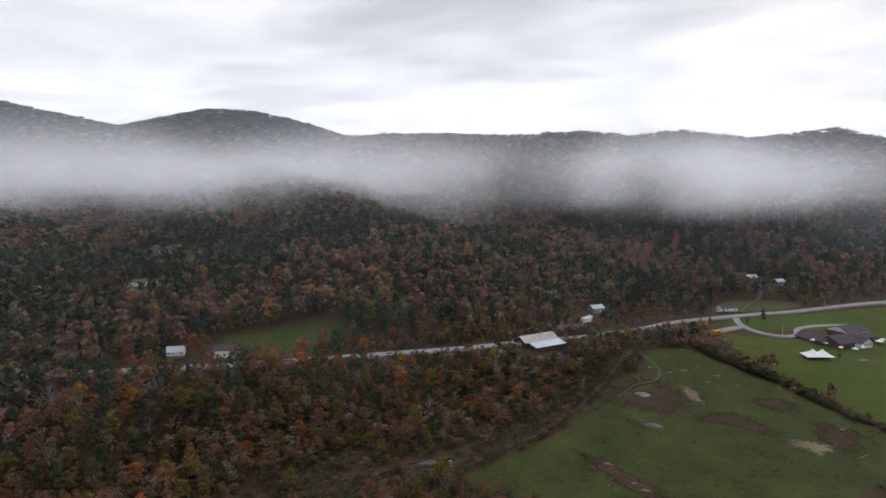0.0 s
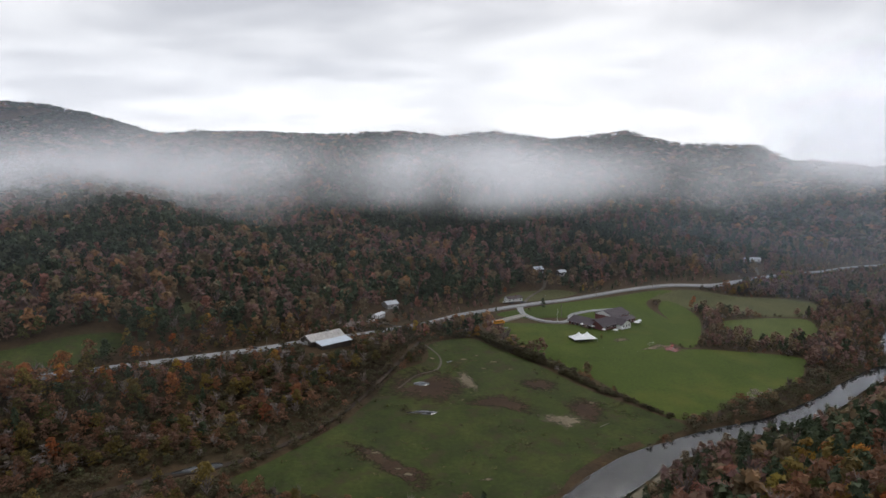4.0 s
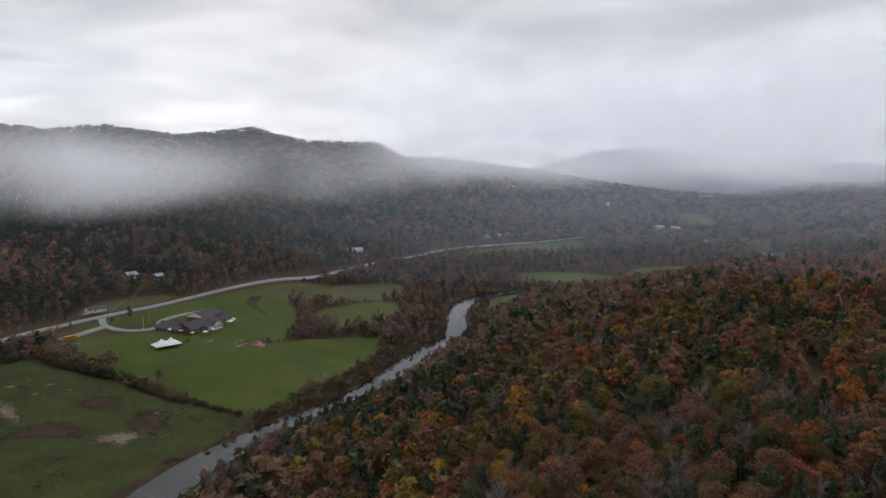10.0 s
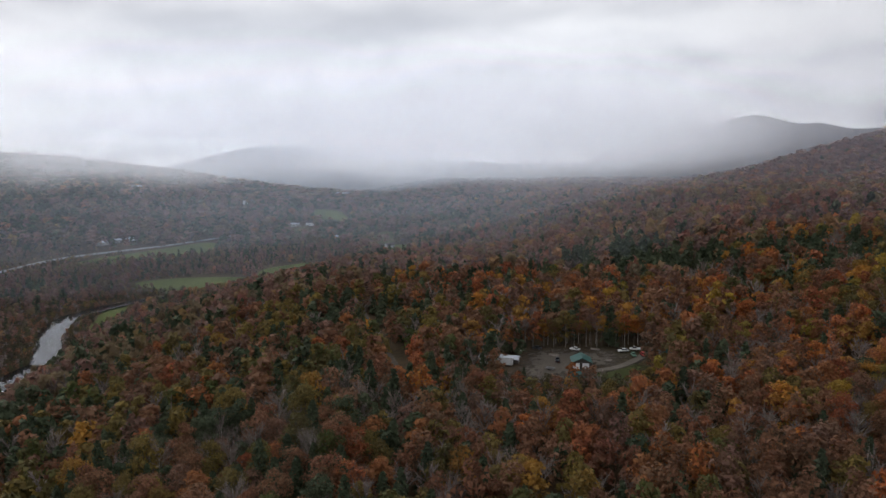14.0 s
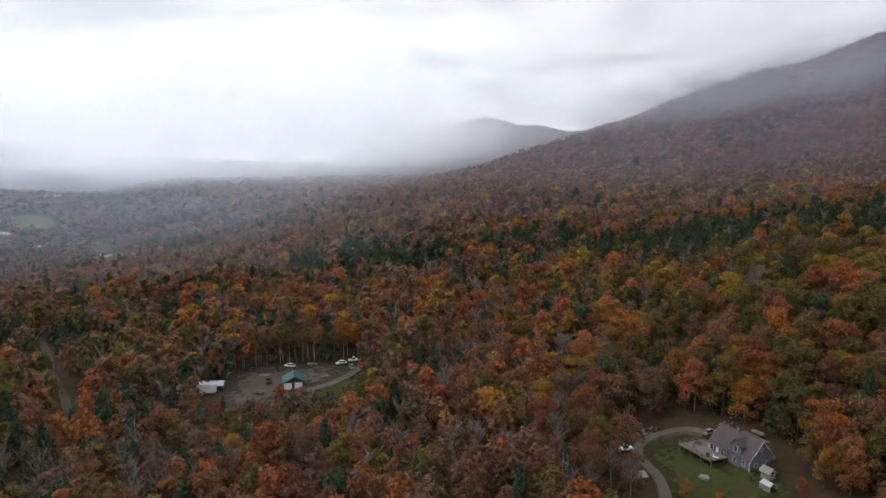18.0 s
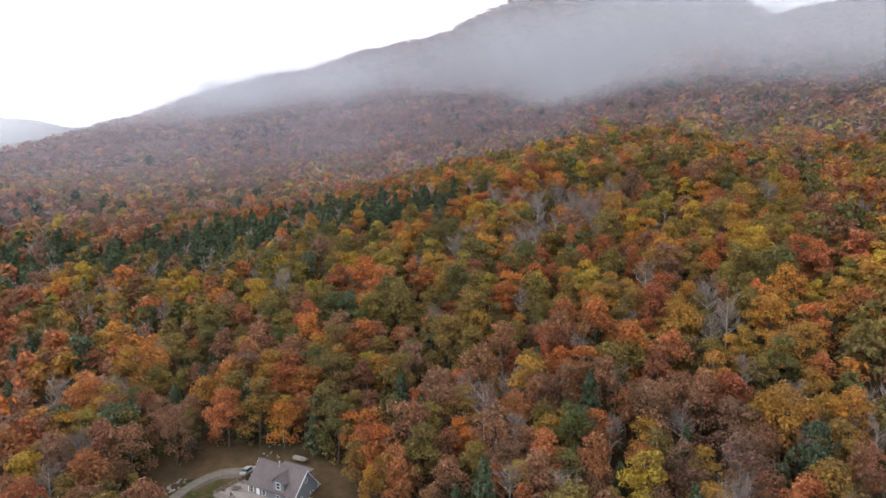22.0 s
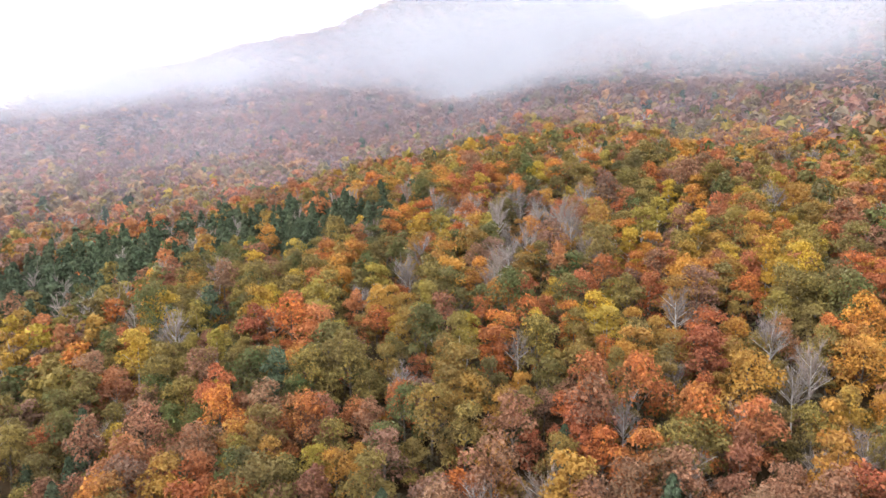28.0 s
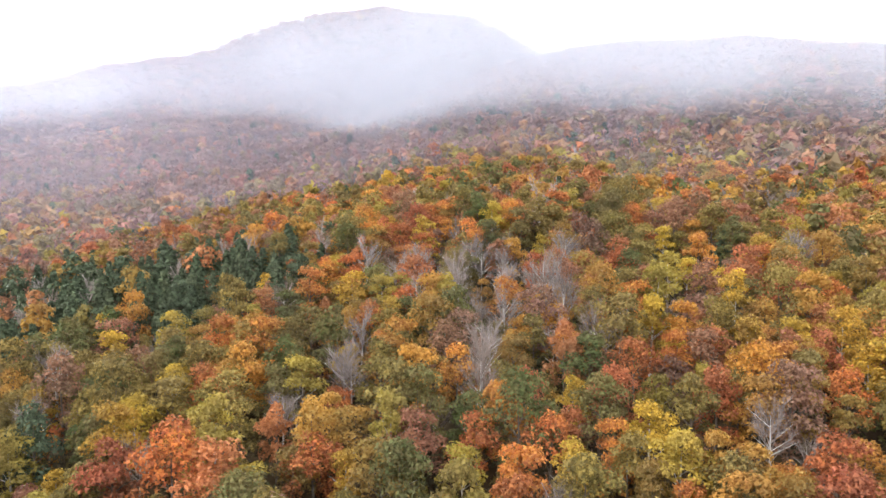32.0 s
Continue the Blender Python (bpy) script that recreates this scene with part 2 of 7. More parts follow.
FLOOR = ground_mat("leaf_litter", [(0.3, (0.030, 0.021, 0.012)), (0.5, (0.062, 0.039, 0.019)), (0.72, (0.042, 0.036, 0.017))], 0.02, 0.35, relief=0.6)
PASTURE = ground_mat("pasture_grass", [(0.3, (0.024, 0.031, 0.008)), (0.5, (0.036, 0.050, 0.009)), (0.7, (0.056, 0.064, 0.014))], 0.045, 0.45, relief=0.6, patch=((0.046, 0.037, 0.017), 0.085, 0.52, 0.66))
LAWN = ground_mat("mown_grass", [(0.3, (0.040, 0.062, 0.006)), (0.7, (0.060, 0.086, 0.009))], 0.022, 0.6, relief=0.15, patch=((0.092, 0.098, 0.014), 0.016, 0.52, 0.75))
FIELD = ground_mat("hay_field", [(0.3, (0.055, 0.075, 0.014)), (0.7, (0.085, 0.102, 0.022))], 0.02, 0.5, relief=0.2)
ROUGH = ground_mat("rough_grass", [(0.3, (0.060, 0.062, 0.024)), (0.7, (0.090, 0.088, 0.034))], 0.03, 0.5)
WORN_MUD = ground_mat("trampled_mud", [(0.3, (0.034, 0.020, 0.012)), (0.7, (0.066, 0.040, 0.022))], 0.06, 0.8, soft=0.2)
WORN_SAND = ground_mat("worn_earth", [(0.3, (0.10, 0.080, 0.050)), (0.7, (0.20, 0.165, 0.11))], 0.09, 0.7, soft=0.36)
WORN_YARD = ground_mat("thinning_grass", [(0.3, (0.030, 0.036, 0.009)), (0.7, (0.050, 0.058, 0.014))], 0.05, 0.7, relief=0.2, patch=((0.050, 0.036, 0.020), 0.09, 0.55, 0.75), soft=0.1)
WORN_EARTH = ground_mat("yard_earth", [(0.3, (0.050, 0.041, 0.033)), (0.7, (0.092, 0.078, 0.062))], 0.06, 0.9, soft=0.2)
PACKED = ground_mat("packed_gravel", [(0.3, (0.080, 0.068, 0.055)), (0.7, (0.135, 0.118, 0.098))], 0.06, 1.5)
MUD = ground_mat("wet_mud", [(0.3, (0.026, 0.017, 0.011)), (0.7, (0.052, 0.034, 0.022))], 0.06, 0.8, rough=0.7)
SAND = ground_mat("dry_earth", [(0.3, (0.10, 0.085, 0.055)), (0.7, (0.19, 0.165, 0.115))], 0.09, 0.7)
GRAVEL = ground_mat("gravel", [(0.3, (0.20, 0.18, 0.15)), (0.7, (0.31, 0.29, 0.26))], 0.06, 1.5)
ASPHALT = ground_mat("pale_asphalt", [(0.3, (0.20, 0.20, 0.205)), (0.7, (0.29, 0.29, 0.29))], 0.03, 1.2, rough=0.8, relief=0.08)
EARTH = ground_mat("bare_earth", [(0.3, (0.055, 0.045, 0.036)), (0.7, (0.10, 0.085, 0.068))], 0.06, 0.9)

MAPLE_TONES = [(0.0, (0.251, 0.065, 0.020)), (0.25, (0.342, 0.106, 0.020)), (0.5, (0.357, 0.163, 0.018)), (0.75, (0.281, 0.152, 0.023)), (1.0, (0.152, 0.106, 0.026))]
RED_TONES = [(0.0, (0.244, 0.063, 0.027)), (0.35, (0.318, 0.107, 0.036)), (0.7, (0.281, 0.111, 0.037)), (1.0, (0.178, 0.070, 0.044))]
GOLD_TONES = [(0.0, (0.289, 0.159, 0.015)), (0.4, (0.326, 0.215, 0.016)), (0.75, (0.222, 0.174, 0.025)), (1.0, (0.170, 0.126, 0.027))]
OLIVE_TONES = [(0.0, (0.113, 0.091, 0.022)), (0.35, (0.181, 0.127, 0.026)), (0.7, (0.132, 0.102, 0.031)), (1.0, (0.059, 0.080, 0.022))]
RUSSET_TONES = [(0.0, (0.178, 0.073, 0.041)), (0.5, (0.215, 0.105, 0.056)), (1.0, (0.154, 0.085, 0.065))]
MAPLE, RED, GOLD = leaf_mat("maple_leaves", MAPLE_TONES), leaf_mat("red_leaves", RED_TONES), leaf_mat("golden_leaves", GOLD_TONES)
OLIVE, RUSSET = leaf_mat("turning_leaves", OLIVE_TONES), leaf_mat("russet_leaves", RUSSET_TONES)
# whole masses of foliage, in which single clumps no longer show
def hazed_tones(stops):
    """The same hues mixed with mauve grey: distance haze put into the leaf colour."""
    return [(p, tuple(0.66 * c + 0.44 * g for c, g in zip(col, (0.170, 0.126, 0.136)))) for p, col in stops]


MASSES = {"maple": leaf_mat("hazed_maple_foliage", hazed_tones(MAPLE_TONES), fleck=0.25), "red": leaf_mat("hazed_red_foliage", hazed_tones(RED_TONES), fleck=0.25), "gold": leaf_mat("hazed_golden_foliage", hazed_tones(GOLD_TONES), fleck=0.25),
          "olive": leaf_mat("hazed_turning_foliage", hazed_tones(OLIVE_TONES), fleck=0.25), "russet": leaf_mat("hazed_russet_foliage", hazed_tones(RUSSET_TONES), fleck=0.25)}
NEEDLE = leaf_mat("conifer_needles", [(0.0, (0.036, 0.052, 0.026)), (0.6, (0.048, 0.066, 0.033)), (1.0, (0.060, 0.072, 0.036))], 0.2, dull=(0.054, 0.062, 0.032))
TWIG = leaf_mat("bare_twigs", [(0.0, (0.150, 0.122, 0.110)), (0.5, (0.205, 0.172, 0.160)), (1.0, (0.17, 0.128, 0.106))], 0.2, dull=(0.18, 0.145, 0.125))
SCRUB = leaf_mat("scrub_leaves", [(0.0, (0.048, 0.040, 0.019)), (0.5, (0.072, 0.056, 0.027)), (1.0, (0.056, 0.060, 0.022))], 0.2, dull=(0.040, 0.030, 0.018))
STRAW = leaf_mat("dry_grass", [(0.0, (0.075, 0.062, 0.022)), (0.5, (0.105, 0.092, 0.036)), (1.0, (0.080, 0.082, 0.024))], 0.2, dull=(0.06, 0.052, 0.022))
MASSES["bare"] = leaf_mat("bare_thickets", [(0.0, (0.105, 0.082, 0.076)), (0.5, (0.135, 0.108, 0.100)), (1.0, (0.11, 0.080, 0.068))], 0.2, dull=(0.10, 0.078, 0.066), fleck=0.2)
BARK = paint_mat("bark", (0.13, 0.105, 0.085), 0.9, 0.4, 3.0, stretch=(1, 1, 0.25), relief=0.5)
BIRCH = paint_mat("pale_bark", (0.42, 0.39, 0.35), 0.8, 0.4, 3.0, stretch=(1, 1, 3))

wm, wnn, wll, wbs, wout = material("river_water")
wbs.inputs["Base Color"].default_value = (0.011, 0.012, 0.012, 1)
wbs.inputs["IOR"].default_value = 1.33
wbs.inputs["Roughness"].default_value, wbs.inputs["Specular IOR Level"].default_value = 0.07, 0.5
bump(wnn, wll, wbs, noise_node(wnn, wll, 0.7, 4, 0.65), 0.05, 0.25)
WATER = wm

# ---- lie of the land ----
RIVER_AT, RIVER_WAY = (237.0, 317.0), (0.881, 0.473)


def smooth(v, lo, hi):
    s = np.clip((np.asarray(v, float) - lo) / (hi - lo), 0, 1)
    return s * s * (3 - 2 * s)


# crest lines of the ranges round the valley: x, y, height; then the reach of the flanks
NORTH_RANGE = [(-2100, 1900, 330), (-1250, 2000, 316), (-1010, 2170, 262), (-760, 2300, 325), (-580, 2330, 305), (-280, 2200, 215), (20, 2050, 228), (260, 1980, 222), (390, 1950, 232), (500, 1930, 220), (640, 1900, 236), (800, 1860, 214), (1000, 1780, 232), (1120, 1700, 192), (1270, 1600, 192), (1330, 1540, 150)]
EAST_RANGE = [(3000, 1950, 215), (3900, 2300, 235), (4300, 1900, 150), (4700, 700, 120)]
FAR_HILL = [(3600, 60, 300), (3300, -250, 330), (3000, -560, 255), (2800, -640, 240)]
SOUTH_RANGE = [(2350, -710, 60), (2090, -800, 158), (1840, -915, 362), (1740, -1030, 414), (1640, -1190, 452), (1585, -1290, 516), (1520, -1390, 562), (1400, -1530, 604), (1180, -1640, 560), (1000, -1690, 436), (800, -1640, 450), (560, -1600, 428), (250, -1650, 350), (-300, -1700, 420), (-1500, -1500, 400)]
CRESTS = [(NORTH_RANGE, 1200), (EAST_RANGE, 900), (FAR_HILL, 700), (SOUTH_RANGE, 1080)]


RIVER = [(60, 120, 15), (105, 185, 15), (140, 226, 16), (161, 245, 17), (178, 257, 18), (199, 270, 17), (227, 281, 14), (247, 288, 13), (275, 294, 13), (297, 299, 12),
         (328, 312, 12), (350, 322, 12), (387, 343, 11), (428, 362, 14), (452, 372, 14), (492, 415, 15), (520, 442, 16), (552, 466, 16), (590, 474, 14), (640, 470, 12), (690, 440, 10)]


def off_line(x, y, line):
    """How far places lie from a line of points."""
    best = np.full(np.shape(x), 1e9)
    for p, q in zip(line[:-1], line[1:]):
        e = q[:2] - p[:2]
        f = np.clip(((x - p[0]) * e[0] + (y - p[1]) * e[1]) / max(e @ e, 1e-6), 0, 1)
        best = np.minimum(best, np.hypot(x - p[0] - f * e[0], y - p[1] - f * e[1]))
    return best


def lump(x, y, size):
    """A few crossed waves, for the unevenness of the slopes."""
    u, v = x / size, y / size
    return (np.sin(u * 1.7 + 1.3 * np.sin(v * 1.1 + 2)) + np.sin(v * 1.9 + 1.5 * np.sin(u * 1.3 + 5)) + np.sin((u + v) * 1.2 + 0.7)) / 3


def height(x, y):
    x, y = np.asarray(x, float), np.asarray(y, float)
    px, py = x - RIVER_AT[0], y - RIVER_AT[1]
    a, d = px * RIVER_WAY[0] + py * RIVER_WAY[1], -px * RIVER_WAY[1] + py * RIVER_WAY[0]
    north = np.maximum(d, 0)
    lift = 0.068 + 0.085 * smooth(d, 118, 178) * smooth(np.abs(a - 100), 60, 230) * (1 - 0.75 * smooth(a, 450, 900))
    west = north * lift * np.where(north > 500, 500 / np.maximum(north, 1) + (1 - 500 / np.maximum(north, 1)) * 0.6, 1) + 0.12 * smooth(d, 170, 330) * np.maximum(d - 190, 0) * (1 - smooth(a, 300, 800)) * (0.3 + 0.7 * smooth(a, -320, -60))
    west = 200 * (1 - np.exp(-west / 200)) * (1 - 0.72 * smooth(a, 380, 1050))
    s = np.maximum(-d, 0)
    prof = np.interp(s, [0, 15, 60, 148, 200, 250, 355, 430, 476, 540, 570, 640, 1100, 2200, 6000], [0, 0.6, 4.5, 20, 36, 45, 48, 54, 67, 90, 97, 119, 195, 215, 215])
    low = np.minimum(prof, 55)
    east = low * (1 - 0.75 * smooth(a, 230, 540) * (1 - smooth(s, 260, 650))) + (prof - low) * (1 - 0.5 * smooth(a, -200, 100) * (1 - 0.6 * smooth(s, 700, 1100) * (1 - smooth(a, 100, 400)))) * (1 - 0.85 * smooth(a, 350, 1250))
    bank = off_line(x, y, np.array(RIVER, float)[:, :2])
    base = (west + east) * smooth(bank, 0, 75) ** 0.7
    top = base
    for line, reach in CRESTS:
        pts = np.array(line, float)
        best, crest = np.full(x.shape, 1e9), np.zeros(x.shape)
        for p, q in zip(pts[:-1], pts[1:]):
            e = q[:2] - p[:2]
            f = np.clip(((x - p[0]) * e[0] + (y - p[1]) * e[1]) / (e @ e), 0, 1)
            away = np.hypot(x - p[0] - f * e[0], y - p[1] - f * e[1])
            crest = np.where(away < best, p[2] + f * (q[2] - p[2]), crest)
            best = np.minimum(best, away)
        fall = np.clip(1 - best / reach, 0, 1)
        top = np.maximum(top, base + np.maximum(crest - base, 0) * (0.3 * fall + 0.7 * smooth(fall, 0, 1.08)))
    rough = smooth(s, 120, 300) + smooth(d, 220, 500)
    return top - 2.6 * (1 - smooth(bank, 6, 17)) + lump(x, y, 60) * 2.2 * rough + lump(x + 900, y, 240) * 9 * smooth(np.abs(d), 700, 1500)


# ---- building blocks ----
def mesh_object(name, verts, faces, mat, parent=None):
    me = bpy.data.meshes.new(name)
    me.from_pydata([tuple(map(float, v)) for v in verts], [], faces)
    me.materials.append(mat)
    ob = new(name, me)
    ob.parent = parent
    return ob


def big_mesh(name, co, quads, mat, tint=None):
    """One mesh from arrays of corners and four-sided faces."""
    me = bpy.data.meshes.new(name)
    me.vertices.add(len(co))
    me.vertices.foreach_set("co", np.asarray(co, np.float32).ravel())
    me.loops.add(quads.size)
    me.loops.foreach_set("vertex_index", quads.astype(np.int32).ravel())
    me.polygons.add(len(quads))
    me.polygons.foreach_set("loop_start", np.arange(0, quads.size, quads.shape[1], dtype=np.int32))
    me.polygons.foreach_set("loop_total", np.full(len(quads), quads.shape[1], np.int32))
    me.materials.append(mat)
    if tint is not None:
        me.attributes.new("tint", "FLOAT", "POINT").data.foreach_set("value", np.asarray(tint, np.float32))
    me.update(calc_edges=True)
    return me


def part(name, bm, mat, parent, label=""):
    """A bmesh as one mesh object under a thing or a part."""
    me = bpy.data.meshes.new(name)
    bm.to_mesh(me)
    bm.free()
    me.materials.append(mat)
    ob = new(name, me)
    ob.parent = parent
    if label:
        ob["label"] = label
    return ob


def closed_curve(pts, step=6.0):
    """A smooth closed outline through corner points."""
    p = np.array(pts, float)
    out = []
    for i in range(len(p)):
        a, b, c, d = p[i - 1], p[i], p[(i + 1) % len(p)], p[(i + 2) % len(p)]
        k = max(2, int(np.hypot(*(c - b)) / step))
        for s in np.arange(k) / k:
            out.append(0.5 * (2 * b + (c - a) * s + (2 * a - 5 * b + 4 * c - d) * s * s + (3 * b - a - 3 * c + d) * s ** 3))
    return np.array(out)


def open_curve(pts, step=6.0):
    p = np.array(pts, float)
    p = np.vstack([2 * p[0] - p[1], p, 2 * p[-1] - p[-2]])
    out = []
    for i in range(1, len(p) - 2):
        a, b, c, d = p[i - 1], p[i], p[i + 1], p[i + 2]
        k = max(2, int(np.hypot(*(c - b)[:2]) / step))
        for s in np.arange(k) / k:
            out.append(0.5 * (2 * b + (c - a) * s + (2 * a - 5 * b + 4 * c - d) * s * s + (3 * b - a - 3 * c + d) * s ** 3))
    return np.array(out + [p[-2]])


def inside(x, y, outline):
    hit = np.zeros(x.shape, bool)
    q = np.roll(outline, -1, 0)
    for (x0, y0), (x1, y1) in zip(outline, q):
        if y0 != y1:
            hit ^= ((y0 > y) != (y1 > y)) & (x < (x1 - x0) * (y - y0) / (y1 - y0) + x0)
    return hit


CLEAR, LINES = [], []  # outlines and strips on which no trees grow


def patch(name, pts, mat, label, category, lift=0.30, ragged=0.0, clear=True, rings=7):
    """A piece of ground cover that follows the land inside an outline."""
    o = closed_curve(pts, 1.2 if ragged else 6.0)
    if clear:
        CLEAR.append(o)
    if ragged:
        c = o.mean(0)
        wob = [noise.fractal((p[0] * 0.16, p[1] * 0.16, 3.7), 0.9, 2.2, 4) for p in o]
        o = c + (o - c) * (1.28 + 0.4 * ragged * np.array(wob))[:, None]
    mid = o.mean(0)
    verts, faces, n = [], [], len(o)
    for r in range(rings):
        ring = mid + (o - mid) * (1 - r / rings)
        verts += [(x, y, z) for (x, y), z in zip(ring, height(ring[:, 0], ring[:, 1]) + (lift if r else lift - 0.25))]
    verts.append((*mid, float(height(*mid)) + lift))
    for r in range(rings - 1):
        faces += [(r * n + i, r * n + (i + 1) % n, (r + 1) * n + (i + 1) % n, (r + 1) * n + i) for i in range(n)]
    faces += [((rings - 1) * n + i, (rings - 1) * n + (i + 1) % n, len(verts) - 1) for i in range(n)]
    ob = mesh_object(name, verts, faces, mat)
    if ragged:
        ob.data.attributes.new("edge", "FLOAT", "POINT").data.foreach_set("value", [i // n / rings for i in range(len(verts))])
    return tagged(ob, label, category, kind="structure")


def strip(name, pts, width, mat, label, category, lift=0.45, level=None, clear=4.0, shoulder=True):
    """A road, path or stream of some width along a line; widths may vary along it."""
    c = open_curve([(*p[:2], p[2] if len(p) > 2 else width) for p in pts], 5.0)
    t = np.gradient(c[:, :2], axis=0)
    t /= np.linalg.norm(t, axis=1)[:, None]
    side = np.stack([-t[:, 1], t[:, 0]], 1)
    if clear is not None:
        LINES.append((c, width / 2 + clear))
    cols = (-0.5, -0.25, 0, 0.25, 0.5)
    verts, faces = [], []
    mid_z = height(c[:, 0], c[:, 1])
    for k in cols:
        q = c[:, :2] + side * (k * c[:, 2])[:, None]
        z = np.full(len(q), level) if level is not None else 0.5 * (height(q[:, 0], q[:, 1]) + mid_z) + lift
        verts.append(np.column_stack([q, z]))
    n = len(c)
    if shoulder:  # edges that reach down into the ground
        verts[0][:, 2] -= 0.0
        for k, src in ((-0.5, 0), (0.5, -1)):
            e = verts[src].copy()
            e[:, :2] += side * np.sign(k) * 0.6
            e[:, 2] -= 1.2
            verts.insert(0 if k < 0 else len(verts), e)
    allv = np.vstack(verts)
    for j in range(len(verts) - 1):
        faces += [(j * n + i, (j + 1) * n + i, (j + 1) * n + i + 1, j * n + i + 1)[::-1] for i in range(n - 1)]
    ob = mesh_object(name, allv, faces, mat)
    return tagged(ob, label, category, kind="structure"), c


# ---- ground ----
def spread(fine_lo, fine_hi, fine, far):
    out, v, s = list(np.arange(fine_lo, fine_hi + 1, fine)), fine_hi, fine
    while v < far:
        s *= 1.09
        v += s
        out.append(v)
    v, s = fine_lo, fine
    while v > -far:
        s *= 1.09
        v -= s
        out.insert(0, v)
    return np.array(out)


gx, gy = spread(-320, 860, 8.0, 5000), spread(-440, 860, 8.0, 5000)
X, Y = np.meshgrid(gx, gy)
Z = height(X, Y)
ground_me = big_mesh("ground", np.column_stack([X.ravel(), Y.ravel(), Z.ravel()]),
                     (lambda i: np.stack([i, i + 1, i + len(gx) + 1, i + len(gx)], -1).reshape(-1, 4))(np.arange(len(gy) - 1)[:, None] * len(gx) + np.arange(len(gx) - 1)), FLOOR)
ground_me.polygons.foreach_set("use_smooth", np.ones(len(ground_me.polygons), bool))
ground = tagged(new("ground", ground_me), "valley floor and mountain slopes covered in brown leaf litter", "ground", kind="structure")

river, river_line = strip("river", [(x - 1, y + 2.5, w + 4) for x, y, w in RIVER], 18, WATER, "shallow rippled river reflecting the grey sky", "water", level=-0.35, clear=0.5, shoulder=False)
road, road_line = strip("road", [(-420, 262), (-300, 305), (-230, 330), (-164, 352), (-105, 371), (-38, 395), (30, 421), (84, 454), (121, 490), (166, 529), (194, 545), (254, 571), (296, 585), (345, 594),
                                 (405, 599), (460, 609), (515, 634), (575, 660), (658, 684), (764, 695), (946, 654), (1150, 606)], 6.4, ASPHALT, "pale two-lane asphalt road along the valley", "road", lift=0.7, clear=3.6)

patch("pasture", [(166, 472), (180, 450), (197, 412), (211, 365), (231, 330), (240, 306), (222, 296), (190, 278), (160, 256), (138, 236), (100, 236), (50, 258), (5, 277), (24, 297), (55, 329), (76, 358), (99, 399), (124, 421), (133, 450)],
      PASTURE, "grazed green pasture with worn and wet places", "pasture")
patch("school_lawn", [(204, 510), (215, 514), (268, 503), (312, 493), (322, 460), (313, 436), (344, 430), (396, 407), (382, 385), (348, 354), (304, 337), (262, 319), (244, 314), (232, 343), (222, 387), (205, 434), (199, 473)],
      LAWN, "mown green lawn behind the school", "lawn")
patch("front_lawn", [(210, 540), (225, 527), (272, 524), (312, 491), (352, 498), (361, 560), (405, 588), (340, 582), (290, 576), (240, 556)], LAWN, "mown lawn between road and school", "lawn")
CLEAR.append(closed_curve([(195, 505), (230, 562), (300, 590), (400, 594), (365, 555), (352, 495), (322, 455), (200, 490)]))
patch("rough_grass", [(312, 492), (350, 500), (366, 548), (394, 572), (388, 520), (352, 462), (326, 436), (318, 462)], LAWN, "unmown grass between the lawn and the thicket", "grass", 0.24)
patch("hay_field", [(408, 506), (485, 503), (442, 446), (390, 450), (388, 474)], FIELD, "yellow-green hay field between hedgerows", "field")
patch("hay_field", [(527, 411), (561, 443), (618, 485), (654, 447), (601, 424)], FIELD, "bright green field inside the river bend", "field")
patch("hay_field", [(700, 544), (749, 516), (768, 442), (727, 421), (679, 491)], FIELD, "narrow green field beyond the river", "field")
patch("rough_field", [(401, 588), (459, 592), (542, 566), (496, 516), (428, 526), (369, 575)], ROUGH, "unmown brownish field beside the road", "field")
patch("hay_field", [(677, 662), (790, 669), (946, 637), (894, 588), (796, 632)], FIELD, "green strip of field below the far road", "field")
patch("hay_field", [(814, 450), (867, 409), (841, 355), (728, 381)], FIELD, "small green field beyond the wooded hill", "field")
patch("meadow", [(-134, 404), (-116, 412), (-90, 433), (-62, 439), (-60, 413), (-84, 385), (-109, 374), (-120, 384)], PASTURE, "green meadow behind the roadside houses", "meadow")
patch("hillside_lawn", [(-257, 452), (-240, 466), (-200, 498), (-190, 481), (-242, 447)], FIELD, "small lawn cut into the wooded slope", "lawn")
patch("mansion_lawn", [(-250, 560), (-222, 580), (-190, 590), (-185, 560), (-215, 548)], ROUGH, "rough lawn round a hillside house", "lawn")
patch("roadside_lawn", [(224, 575), (248, 605), (290, 615), (312, 602), (293, 592), (255, 580)], ROUGH, "grass plot round a roadside house", "lawn")
patch("clearing", [(-36, 471), (-33, 490), (-17, 498), (-19, 480)], ROUGH, "cleared plot in the woods", "clearing")
patch("hay_field", [(1190, 556), (1200, 600), (1300, 668), (1345, 690), (1360, 650), (1290, 590), (1225, 552)], FIELD, "distant field on the valley floor", "field")
patch("hay_field", [(905, 300), (912, 335), (985, 380), (1030, 392), (1040, 362), (970, 318)], FIELD, "distant field in the woods", "field")
patch("hay_field", [(1060, 392), (1062, 420), (1130, 452), (1160, 448), (1150, 420)], ROUGH, "mown strip of field between far hedges", "field")
patch("hay_field", [(1050, 545), (1066, 572), (1120, 596), (1150, 590), (1120, 562)], ROUGH, "grass round the far farm", "field")
